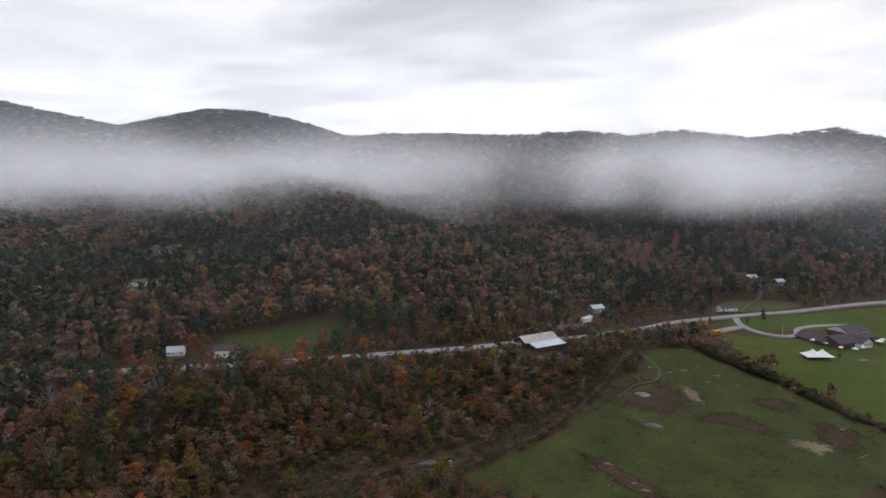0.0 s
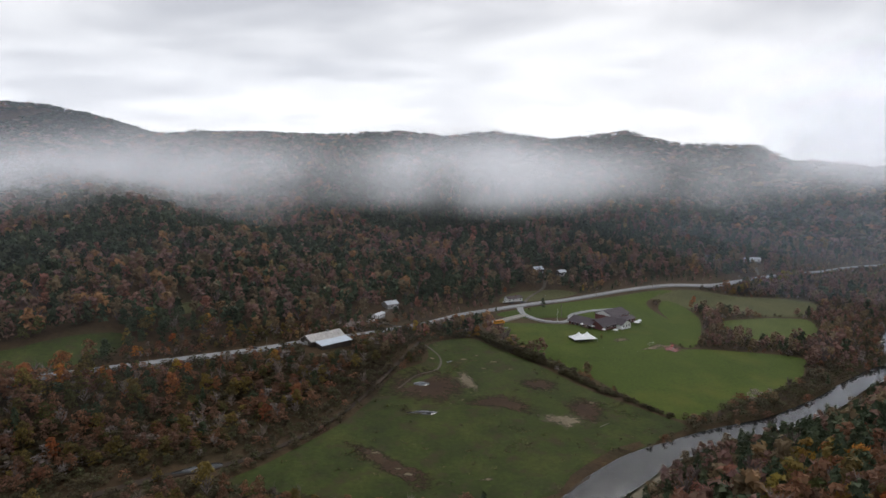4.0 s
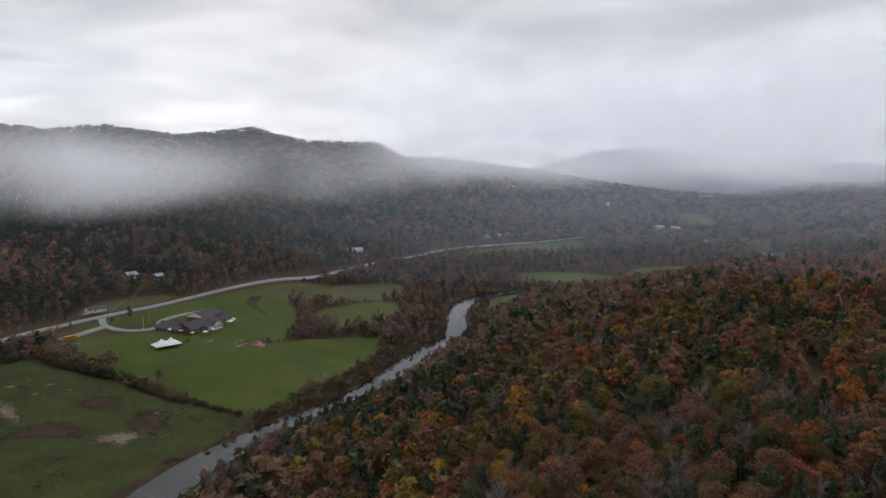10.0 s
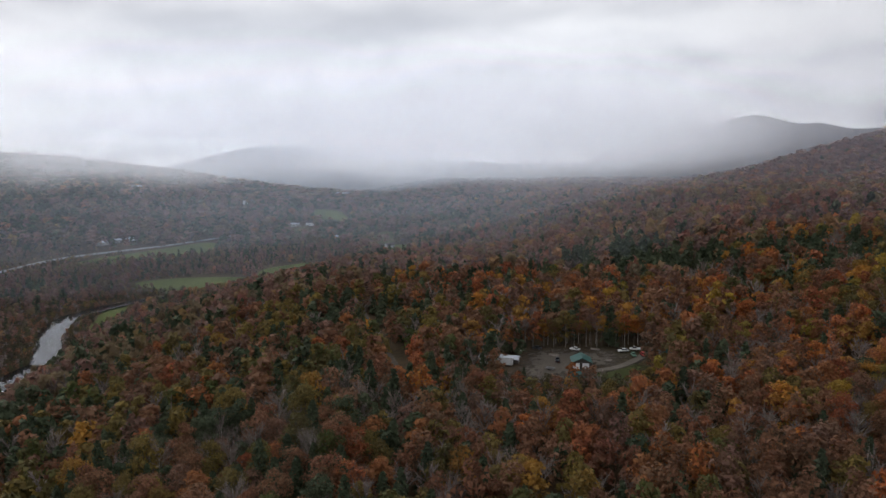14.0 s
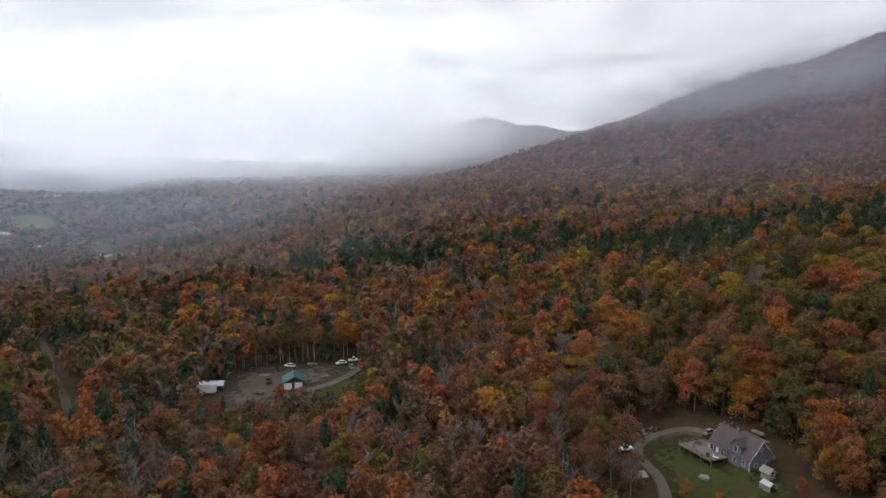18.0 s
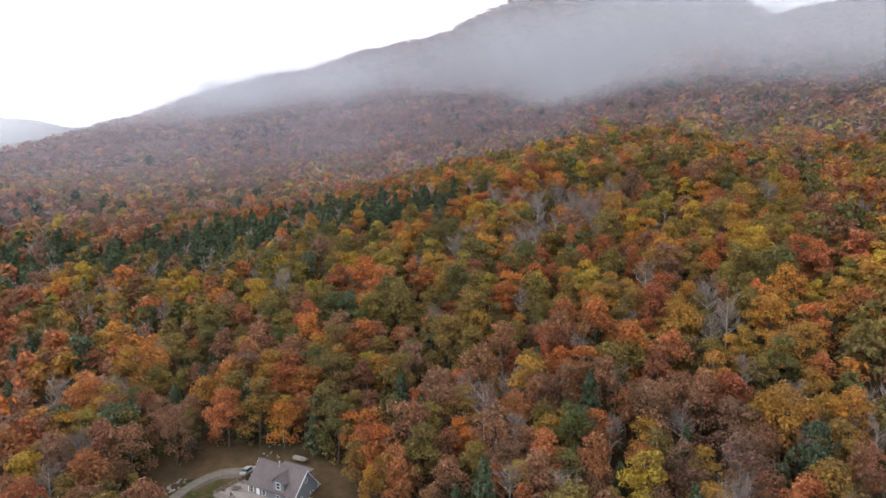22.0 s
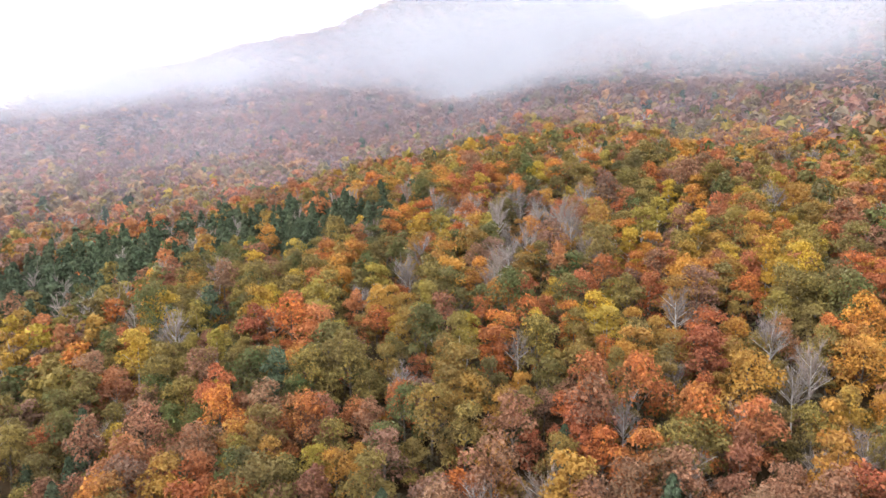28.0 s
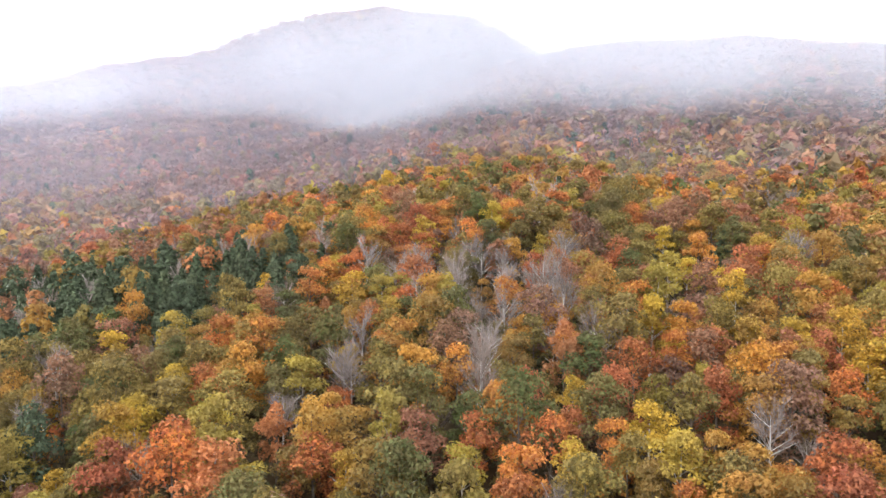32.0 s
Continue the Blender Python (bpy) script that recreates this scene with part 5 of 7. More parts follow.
dwelling("house", -211, 490, 0.97, 0.2, 16, 7, 3.0, 4.8, WHITE, GREYROOF, "white single-storey house in a hillside clearing")
dwelling("house", 293, 660, 0.95, 0.3, 11, 8, 3.4, 6.0, DARKWALL, METAL, "dark house with pale roof at the forest edge")
dwelling("house", 315, 650, 0.95, 0.3, 9, 7, 3.2, 5.2, DARKWALL, METAL, "small dark house with pale roof at the forest edge")
dwelling("house", 577, 699, 0.9, -0.2, 20, 7, 3.0, 4.4, WHITE, METAL, "long white building beyond the far road")
dwelling("house", 838, 724, 0.98, 0.1, 16, 8, 3.2, 5.2, GREYWALL, METAL, "pale roofed house beyond the far field")
dwelling("house", 862, 724, 0.98, 0.1, 14, 8, 3.0, 5.0, GREYWALL, METAL, "pale roofed house beyond the far field")
dwelling("house", 884, 720, 0.98, 0.1, 12, 7, 3.0, 5.0, WHITE, METAL, "white house beyond the far field")
dwelling("house", 1285, 808, 0.8, -0.5, 20, 10, 5, 8, WHITE, METAL, "white farm building far down the valley")
dwelling("house", 1726, 846, 0.8, -0.5, 22, 12, 5, 8, WHITE, METAL, "white farm building far down the valley")
dwelling("house", 1752, 838, 0.8, -0.5, 14, 10, 5, 8, WHITE, METAL, "white barn far down the valley")
dwelling("house", 1158, 590, 0.6, -0.8, 15, 9, 5, 8, WHITE, SHINGLE, "white farmhouse far down the valley")
dwelling("house", 1140, 612, 0.6, -0.8, 18, 8, 3, 5, GREYWALL, METAL, "long farm shed far down the valley")
dwelling("house", 930, 374, 0.6, -0.8, 14, 8, 3.4, 6, WHITE, METAL, "white house in a clearing of the woods")
dwelling("house", 1205, 1010, 0.8, -0.4, 22, 10, 5, 8, WHITE, METAL, "white building on the far valley side")
dwelling("house", 520, 700, 0.9, 0.3, 11, 8, 3.2, 5.4, TANWALL, SHINGLE, "tan house behind the far road")
dwelling("house", 1010, 372, 0.7, -0.7, 12, 8, 3.4, 6, WHITE, SHINGLE, "white house beside a distant field")
dwelling("house", 1320, 560, 0.7, -0.7, 14, 8, 4, 7, WHITE, METAL, "white house down the valley")
dwelling("house", 1050, 480, 0.7, -0.7, 13, 8, 4, 7, GREYWALL, METAL, "grey house down the valley")
for x_, y_, c_, l_ in ((234, 571, BLUEPAINT, "dark car parked before the roadside house"), (246, 573, BLUEPAINT, "dark pickup parked before the roadside house"), (229, 573, WHITE, "white car parked before the roadside house"),
                       (97, 492, WHITE, "white car parked in the trees"), (101, 496, WHITE, "white van parked in the trees")):
    car(x_, y_, 0.9, 0.4, c_, l_)
clear_round(-122, 366, 8)
car(16, 415.5, 0.93, 0.37, BLUEPAINT, "dark car on the valley road")

# poles along the road
for k, (px_, py_) in enumerate(((-90, 366), (-38, 385), (24, 410.5), (75, 440), (129, 488), (174, 526), (263.5, 567), (322, 583), (385, 591), (446, 599), (505, 622), (620, 660), (-150, 348), (264, 529))):
    up_ = base_at("utility_pole", px_, py_, 0.9, 0.4, "weathered wooden utility pole beside the road", "pole", "poles along the road")
    part("pole", rod(bmesh.new(), (0, 0, -0.5), (0, 0, 10), 0.17, 7, 0.11), POLEWOOD, up_)
    arm = boxed("crossarm", (-0.06, 0.06, -1.2, 1.2, 9.2, 9.34), POLEWOOD, up_)
    for s in (-1.0, 0, 1.0):
        part("insulator", rod(bmesh.new(), (0, s, 9.34), (0, s, 9.56), 0.05, 6), WHITE, arm)


# ---- trees ----
rng = np.random.default_rng(7)


def leaf_cloud(points, out_dirs, size, seed, droop=0.0, tall=0.8):
    """Clumps of leaves as small tilted blades at points, facing mostly outwards."""
    r = np.random.default_rng(seed)
    nrm = out_dirs + r.normal(0, 0.55, points.shape) + np.array([0, 0, 0.35 - droop])
    nrm /= np.linalg.norm(nrm, axis=1)[:, None]
    a = np.cross(nrm, r.normal(0, 1, points.shape))
    a /= np.linalg.norm(a, axis=1)[:, None] + 1e-9
    b = np.cross(nrm, a)
    s = size * r.uniform(0.6, 1.35, (len(points), 1))
    w = s * r.uniform(0.5, 1.0, (len(points), 1)) * tall
    c = np.stack([points - a * s - b * w * 0.75, points + a * s - b * w * 0.6, points + b * w * 1.25 + nrm * s * 0.25], 1)
    return c.reshape(-1, 3)


def broad_crown(seed, leaves, size, slim=1.0):
    """A round uneven crown about 8 m wide, 3 to 15 m up, of several masses with gaps between."""
    r = np.random.default_rng(seed)
    lumps = 12
    up = np.linspace(0.0, 1.0, lumps) + r.uniform(-0.08, 0.08, lumps)
    ang = np.arange(lumps) * 2.4 + r.uniform(0, 1.5, lumps)
    wide = 3.0 * np.sqrt(np.clip(1 - (up * 1.45 - 0.5) ** 2, 0.05, 1)) * slim
    cx = np.column_stack([np.cos(ang) * wide, np.sin(ang) * wide, 3.4 + up * 9.4])
    rad = r.uniform(1.2, 2.2, lumps) * (0.75 + 0.25 * slim)
    cx, rad = np.vstack([cx, [0, 0, 8.8], [0, 0, 12.2]]), np.append(rad, [2.6 * slim, 2.0 * slim])
    k = r.choice(len(rad), leaves, p=rad ** 2 / (rad ** 2).sum())
    d = r.normal(0, 1, (leaves, 3))
    d /= np.linalg.norm(d, axis=1)[:, None]
    d[:, 2] = np.where(d[:, 2] < -0.3, -d[:, 2] * 0.6, d[:, 2])
    p = cx[k] + d * rad[k][:, None] * r.uniform(0.72, 1.06, (leaves, 1)) * np.array([1, 1, 0.9])
    return leaf_cloud(p, d, size, seed + 50)


def conifer_crown(seed, leaves, size, wide=3.3):
    r = np.random.default_rng(seed)
    h = np.sort(r.uniform(0, 1, leaves) ** 1.25)
    tier = np.floor(h * 11) / 11
    ang = r.uniform(0, 6.283, leaves)
    lim = wide * (1 - h) ** 0.68 * (0.78 + 0.3 * np.sin(ang * 5 + tier * 40)) + 0.12
    rad = lim * np.sqrt(r.uniform(0.15, 1, leaves))
    p = np.column_stack([np.cos(ang) * rad, np.sin(ang) * rad, 1.8 + h * 12.2 - 0.22 * rad + (tier - h) * 3])
    d = np.column_stack([np.cos(ang), np.sin(ang), np.full(leaves, 0.5)])
    return leaf_cloud(p, d, size, seed + 70, 0.1, 0.6)


def twig_crown(seed, limbs, twigs, width):
    """A leafless crown: limbs that spread from the stem, each with a brush of thin twigs."""
    r = np.random.default_rng(seed)
    ang = np.arange(limbs) * 2.4 + r.uniform(0, 0.8, limbs)
    up = r.uniform(0, 1, limbs)
    root = np.column_stack([0.1 * np.cos(ang), 0.1 * np.sin(ang), 4.2 + up * 5.0])
    out = (3.6 - 1.9 * up) * r.uniform(0.6, 1.1, limbs)
    tip = root + np.column_stack([np.cos(ang) * out, np.sin(ang) * out, r.uniform(2.0, 4.2, limbs)])
    k = r.integers(0, limbs, twigs)
    f = r.uniform(0.25, 1.0, (twigs, 1))
    base = root[k] + (tip - root)[k] * f + np.array([0, 0, 0.5]) * f * (1 - f)
    way = (tip - root)[k] / 5.0 + r.normal(0, 0.55, (twigs, 3)) + np.array([0, 0, 0.35])
    end = base + way * r.uniform(0.7, 1.9, (twigs, 1))
    base, end, wide = np.vstack([root, base]), np.vstack([tip, end]), np.append(np.full(limbs, width * 2.2), np.full(twigs, width))[:, None]
    s = np.cross(end - base, r.normal(0, 1, base.shape))
    s *= wide / (np.linalg.norm(s, axis=1)[:, None] + 1e-9)
    return np.stack([base - s, base + s, end], 1).reshape(-1, 3)


def trunk_mesh(name, top, thick, mat, limbs, seed):
    r = random.Random(seed)
    bm = bmesh.new()

    def stick(a, b, ra, rb, sides=6):
        a, b = Vector(a), Vector(b)
        q = (b - a).to_track_quat("Z", "Y")
        rings = [[bm.verts.new(p + q @ Vector((math.cos(k * 6.283 / sides) * rr, math.sin(k * 6.283 / sides) * rr, 0))) for k in range(sides)] for p, rr in ((a, ra), (b, rb))]
        for k in range(sides):
            bm.faces.new((rings[0][k], rings[0][(k + 1) % sides], rings[1][(k + 1) % sides], rings[1][k]))

    mid = (r.uniform(-0.2, 0.2), r.uniform(-0.2, 0.2), top * 0.5)
    stick((0, 0, -0.6), mid, thick, thick * 0.7)
    stick(mid, (mid[0] * 2, mid[1] * 2, top), thick * 0.7, thick * 0.2)
    for k in range(limbs):
        z = top * r.uniform(0.35, 0.85)
        an, ln = k * 2.4 + r.uniform(0, 1), r.uniform(1.8, 3.6)
        stick((mid[0], mid[1], z), (math.cos(an) * ln, math.sin(an) * ln, z + ln * 0.8), thick * 0.36, thick * 0.1, 4)
    me = bpy.data.meshes.new(name)
    bm.to_mesh(me)
    bm.free()
    me.materials.append(mat)
    return me


KINDS = {  # near crown, middle crown, far crown, leaves, trunk, name, label
    "maple": (MAPLE, "maple_tree", "orange-leaved maple tree on the wooded slope"),
    "red": (RED, "red_maple_tree", "red-leaved maple tree on the wooded slope"),
    "gold": (GOLD, "birch_tree", "yellow-leaved birch tree on the wooded slope"),
    "olive": (OLIVE, "oak_tree", "olive-green broadleaf tree just turning colour"),
    "russet": (RUSSET, "ash_tree", "brown-leaved thinning broadleaf tree"),
    "bare": (TWIG, "bare_tree", "leafless grey tree with fine upright twigs"),
    "pine": (NEEDLE, "spruce_tree", "dark green spruce tree among broadleaf trees"),
    "soft": (NEEDLE, "pine_tree", "dark green broad-crowned pine tree in the woods"),
}
NEAR, MID, WIDE, FAR, TINY = {}, {}, {}, {}, {}
for i, kind in enumerate(KINDS):
    slim = 0.8 if kind in ("gold", "soft") else 1.0
    if kind == "pine":
        NEAR[kind] = [conifer_crown(i * 90 + v, 1500, 0.42, 3.7) for v in range(3)]
        MID[kind] = [conifer_crown(i * 90 + 9 + v, 420, 0.80, 3.9) for v in range(3)]
        WIDE[kind] = [conifer_crown(i * 90 + 14 + v, 150, 1.25, 3.6) for v in range(3)]
        FAR[kind] = [conifer_crown(i * 90 + 19 + v, 48, 2.0, 3.4) for v in range(3)]
        TINY[kind] = [conifer_crown(i * 90 + 29 + v, 14, 3.0, 2.8) for v in range(3)]
    elif kind == "bare":
        NEAR[kind] = [twig_crown(i * 90 + v, 16, 800, 0.032) for v in range(3)]
        MID[kind] = [twig_crown(i * 90 + 9 + v, 12, 260, 0.075) for v in range(3)]
        WIDE[kind] = [twig_crown(i * 90 + 14 + v, 9, 110, 0.15) for v in range(3)]
        FAR[kind] = [twig_crown(i * 90 + 19 + v, 6, 34, 0.40) for v in range(3)]
        TINY[kind] = [twig_crown(i * 90 + 29 + v, 4, 16, 0.55) for v in range(3)]
    else:
        thin = 0.75 if kind == "russet" else 1.0
        NEAR[kind] = [broad_crown(i * 90 + v, int(2300 * thin), 0.28, slim * (0.85 + 0.15 * v)) for v in range(4)]
        MID[kind] = [broad_crown(i * 90 + 9 + v, int(460 * thin), 0.64, slim * (0.85 + 0.15 * v)) for v in range(4)]
        WIDE[kind] = [broad_crown(i * 90 + 14 + v, int(170 * thin), 1.08, slim) for v in range(4)]
        FAR[kind] = [broad_crown(i * 90 + 19 + v, int(54 * thin), 1.85, slim) for v in range(4)]
        TINY[kind] = [broad_crown(i * 90 + 29 + v, 20, 2.5, slim) for v in range(4)]


BUSH = [broad_crown(901 + v, 62, 1.36, 1.25) - np.array([0, 0, 3.0]) for v in range(4)]


SHRUB = [broad_crown(921 + v, 115, 0.95, 1.2) - np.array([0, 0, 2.6]) for v in range(4)]


def stand(name, shapes, x, y, mat, label, size, wide=1.0, tame=1.0):
    """Many trees as one mesh."""
    if not len(x):
        return
    z = height(x, y)
    size = np.broadcast_to(size, x.shape)
    turn, sc, tint = rng.uniform(0, 6.283, len(x)), size * rng.uniform(0.78, 1.18, len(x)), 0.5 + tame * rng.uniform(-0.5, 0.5, len(x))
    tall = rng.uniform(0.85, 1.15, len(x))
    which = rng.integers(0, len(shapes), len(x))
    co, tt = [], []
    for v, shape in enumerate(shapes):
        s = which == v
        if not s.any():
            continue
        ca, sa = np.cos(turn[s])[:, None], np.sin(turn[s])[:, None]
        px, py, pz = shape[None, :, 0], shape[None, :, 1], shape[None, :, 2]
        k, h = sc[s][:, None], tall[s][:, None]
        co.append(np.stack([(px * ca - py * sa) * k * wide + x[s][:, None], (px * sa + py * ca) * k * wide + y[s][:, None], pz * k * h + z[s][:, None]], -1).reshape(-1, 3))
        tt.append(np.repeat(tint[s], len(shape)))
    co = np.vstack(co)
    tagged(new(name, big_mesh(name, co, np.arange(len(co)).reshape(-1, 3), mat, np.concatenate(tt))), label, "trees", kind="stuff")


SPRUCE_BAND = np.array([(640, 20), (605, -5), (600, -60), (590, -107), (548, -145), (528, -180), (518, -215), (496, -243), (458, -268)], float)


def river_y(x):
    """How far north the river runs at each x."""
    line = np.array(RIVER, float)
    return np.interp(x, line[:, 0], line[:, 1])


BARE_GROVE = (374, -292)


def mix_of(x, y):
    """Which kind grows where: hardwoods on the southern slopes, spruce and duller trees across the valley."""
    px, py = x - RIVER_AT[0], y - RIVER_AT[1]
    d = -px * RIVER_WAY[1] + py * RIVER_WAY[0]
    n1 = lump(x + 311, y - 77, 38) * 0.6 + lump(x - 90, y + 50, 95) * 0.6
    n2 = lump(x - 500, y + 200, 55)
    north, deep = smooth(d, -30, 60), smooth(-d, 420, 520)
    deep = deep * (1 - 0.75 * smooth(px, 170, 320) * (1 - smooth(-d, 640, 760)))
    u = rng.uniform(0, 1, len(x))
    hill = (1 - north) * (1 - deep)
    high = smooth(d, 190, 300)
    pine = 0.02 + 0.14 * north + 0.20 * high + 0.45 * smooth(d, 1300, 1900) + 0.09 * hill + np.clip(n1, 0, 1) * (0.25 * north + 0.6 * high + 0.35 * hill) + 0.85 * (1 - smooth(off_line(x, y, SPRUCE_BAND), 14, 46)) * np.clip(0.85 + 0.5 * lump(x + 40, y, 22), 0.3, 1.1) + 0.7 * (1 - smooth(np.hypot((x - 515) / 1.5, y + 172), 22, 42))
    pine = pine + 0.5 * smooth(lump(x + 60, y - 30, 70), 0.05, 0.5) * smooth(d, 200, 280) * (1 - smooth(d, 480, 640)) * (1 - smooth(px, 20, 200))
    pine = np.where((d > -14) & (d < 130), 0.01, np.clip(pine, 0.0, 0.9))
    away = smooth(-d, 700, 960) * (1 - north)
    deep, hill = deep * (1 - away), hill * (1 - away)
    brow = smooth(-d, 15, 60) * (1 - smooth(-d, 250, 360)) * (1 - smooth(px, 230, 420))
    pine = np.clip(pine + (0.17 + 0.45 * np.clip(n1, 0, 1)) * brow, 0, 0.9)
    a = px * RIVER_WAY[0] + py * RIVER_WAY[1]
    vale = np.where(d > 0, smooth(a, 100, 420), smooth(a, 430, 700)) * smooth(d, -720, -420)
    deep, hill, away, north = deep * (1 - vale), hill * (1 - vale), away * (1 - vale), north * (1 - vale)
    pine = np.clip(pine + 0.22 * vale, 0, 0.9)
    blaze = 1 - smooth(np.hypot(x - 335, y + 215), 30, 75)
    glade = 1 - smooth(np.hypot((x - 415) / 1.2, y + 180), 28, 62)
    share = {"maple": (0.30 - 0.20 * glade + 0.25 * blaze) * deep + (0.14 - 0.09 * brow) * hill + 0.08 * north + 0.04 * away + 0.06 * vale, "red": 0.09 * deep + (0.17 - 0.11 * brow) * hill + 0.04 * north + 0.11 * away + 0.02 * vale,
             "gold": (0.10 + 0.08 * blaze) * deep + 0.02 * hill + 0.02 * north + 0.02 * away + 0.02 * vale, "olive": (0.31 + 0.35 * glade) * deep + (0.10 + 0.24 * brow) * hill + 0.28 * north + 0.06 * away + 0.30 * vale,
             "russet": 0.08 * deep + 0.42 * hill + 0.40 * north + 0.54 * away + 0.35 * vale, "bare": 0.09 * deep + 0.27 * hill + 0.20 * north + 0.20 * away + 0.25 * vale}
    share["bare"] = share["bare"] + 0.75 * (1 - smooth(np.hypot((x - BARE_GROVE[0]) / 1.3, y - BARE_GROVE[1]), 12, 30))
    share["red"] = share["red"] * (1 + 0.9 * n2)
    share["gold"] = share["gold"] * (1 - 0.8 * n2)
    total = sum(share.values())
    out = np.full(len(x), "pine", dtype="<U8")
    left = u - pine
    for k, s in share.items():
        w = s / total * (1 - pine)
        out[(left >= 0) & (left < w)] = k
        left = np.where(left >= w, left - w, -1)
    out[left > 0] = "olive"
    low = (y > river_y(x) + 6) & (d < 150) & np.isin(out, ("maple", "red", "gold")) & (rng.uniform(0, 1, len(x)) < 0.78)
    out[low] = np.where(rng.uniform(0, 1, low.sum()) < 0.45, "bare", "russet")
    out[(out == "pine") & (rng.uniform(0, 1, len(x)) < 0.25 + 0.5 * north)] = "soft"
    return out


def stature(x, y):
    """Low growth on the valley floor, middling across the valley, full height on the southern slopes."""
    px, py = x - RIVER_AT[0], y - RIVER_AT[1]
    d = -px * RIVER_WAY[1] + py * RIVER_WAY[0]
    bank = off_line(x, y, np.array(RIVER, float)[:, :2])
    lane = off_line(x, y, road_line[::3, :2])
    ax_ = px * RIVER_WAY[0] + py * RIVER_WAY[1]
    near_yard = (1 - 0.42 * smooth(ax_, 180, 320) * (1 - smooth(-d, 170, 300)) * smooth(-d, 0, 25)) * (1 - 0.45 * (1 - smooth(np.hypot(x - 374, y - 2), 22, 48)))
    return near_yard * (1 - 0.6 * (1 - smooth(lane, 10, 46)) * smooth(x, -70, -40) * (1 - smooth(x, 480, 500) * (1 - smooth(x, 610, 640)))) * (np.where(d < 0, 0.5, 0.42) + np.where(d < 0, 0.5, 0.58) * smooth(bank, 12, 48)) * (1.0 - 0.14 * smooth(d, -10, 20) - 0.38 * smooth(d, -14, 0) * (1 - smooth(d, 140, 185)) * (0.6 + 0.4 * lump(x, y, 14)))


def free(x, y, margin=0.0):
    ok = np.ones(len(x), bool)
    for o in CLEAR:
        box = (x > o[:, 0].min() - 8) & (x < o[:, 0].max() + 8) & (y > o[:, 1].min() - 8) & (y < o[:, 1].max() + 8)
        if box.any():
            i = np.where(box)[0]
            ok[i[inside(x[i], y[i], o) | (off_line(x[i], y[i], np.vstack([o, o[:1]])) < 2.5 + margin)]] = False
    for c, w in LINES:
        box = (x > c[:, 0].min() - 20) & (x < c[:, 0].max() + 20) & (y > c[:, 1].min() - 20) & (y < c[:, 1].max() + 20)
        if box.any():
            i = np.where(box)[0]
            ok[i[off_line(x[i], y[i], c[:, :2]) < w + margin]] = False
    return ok


def sow(x0, x1, y0, y1, gap):
    a, b = np.meshgrid(np.arange(x0, x1, gap), np.arange(y0, y1, gap))
    a, b = a.ravel() + rng.uniform(-0.42, 0.42, a.size) * gap, b.ravel() + rng.uniform(-0.42, 0.42, a.size) * gap
    return a, b


def within(x, y, spots):
    return np.any([np.hypot(x - cx, y - cy) < r for cx, cy, r in spots], axis=0)


hedge = open_curve([(176, 486), (179, 467), (184, 452), (190, 439), (196, 428), (203, 413), (208, 403), (210, 390), (214, 374), (218, 361), (227, 347), (235, 329), (240, 316)], 1.0)
LINES.append((hedge, 6.0))

STRETCH_A = [(362, -248, 108), (330, -158, 78), (252, 82, 52), (262, -205, 42)]
STRETCH_B = [(370, -260, 215), (300, 30, 75), (290, -60, 60)]
STRETCH_W = [(330, 60, 190), (420, 60, 150), (470, -200, 190), (-30, 300, 150), (90, 330, 90)]
STRETCH_C = [(300, 200, 720), (300, -500, 700)]

# low scrub of the valley floor is left out of the high forest
x, y = sow(-480, 1020, -620, 920, 7.5)
keep = ~within(x, y, STRETCH_A + STRETCH_B)
close = sow(120, 620, -490, 150, 6.5)
some = within(*close, STRETCH_A + STRETCH_B)
x, y = np.append(x[keep], close[0][some]), np.append(y[keep], close[1][some])
bank_off = off_line(x, y, np.array(RIVER, float)[:, :2])
CREEK_EDGE = np.array([(-70, 262), (-20, 292), (14, 304), (46, 332), (78, 366), (104, 404), (124, 440), (140, 462)], float)
creek_off = off_line(x, y, CREEK_EDGE)
keep = free(x, y) & ~((creek_off < 17 + 10 * lump(x, y, 16)) & (rng.uniform(0, 1, len(x)) < 0.9)) & ~((bank_off < 30) & (y > river_y(x)) & (x > 120) & (rng.uniform(0, 1, len(x)) < 0.88))
x, y = x[keep], y[keep]
kind = mix_of(x, y)
# trees that stand out by their colour, place by place
GOLD_SPOTS = [(363, -213), (323, -242), (326, -255), (398, -322), (376, -311), (338, -304), (321, -295), (299, -289), (294, -281), (481, -293), (406, -204), (346, -221), (330, -227), (448, -328)]
MAPLE_SPOTS = [(369, -222), (368, -246), (381, -332), (336, -325), (296, -262), (293, -253), (381, -287), (441, -216), (340, -420), (380, -230), (357, -164), (334, -216), (312, -155), (419, -119)]
RED_SPOTS = [(410, -259), (346, -260), (332, -250), (347, -245), (336, -239), (380, -214), (331, -377), (428, -255)]
OLIVE_SPOTS = [(405, -248), (359, -323), (325, -307), (447, -259), (436, -212), (387, -212), (352, -233), (318, -249), (338, -270), (302, -334), (327, -184), (320, -191)]
RUSSET_SPOTS = [(364, -199), (372, -262)]
BARE_SPOTS = [(362, -258), (367, -307), (419, -286), (378, -295), (301, -253), (401, -287), (357, -307), (432, -223), (324, -170)]
PINE_SPOTS = [(489, -232), (491, -248), (484, -255), (475, -220), (450, -261), (447, -269), (491, -222), (484, -235)]
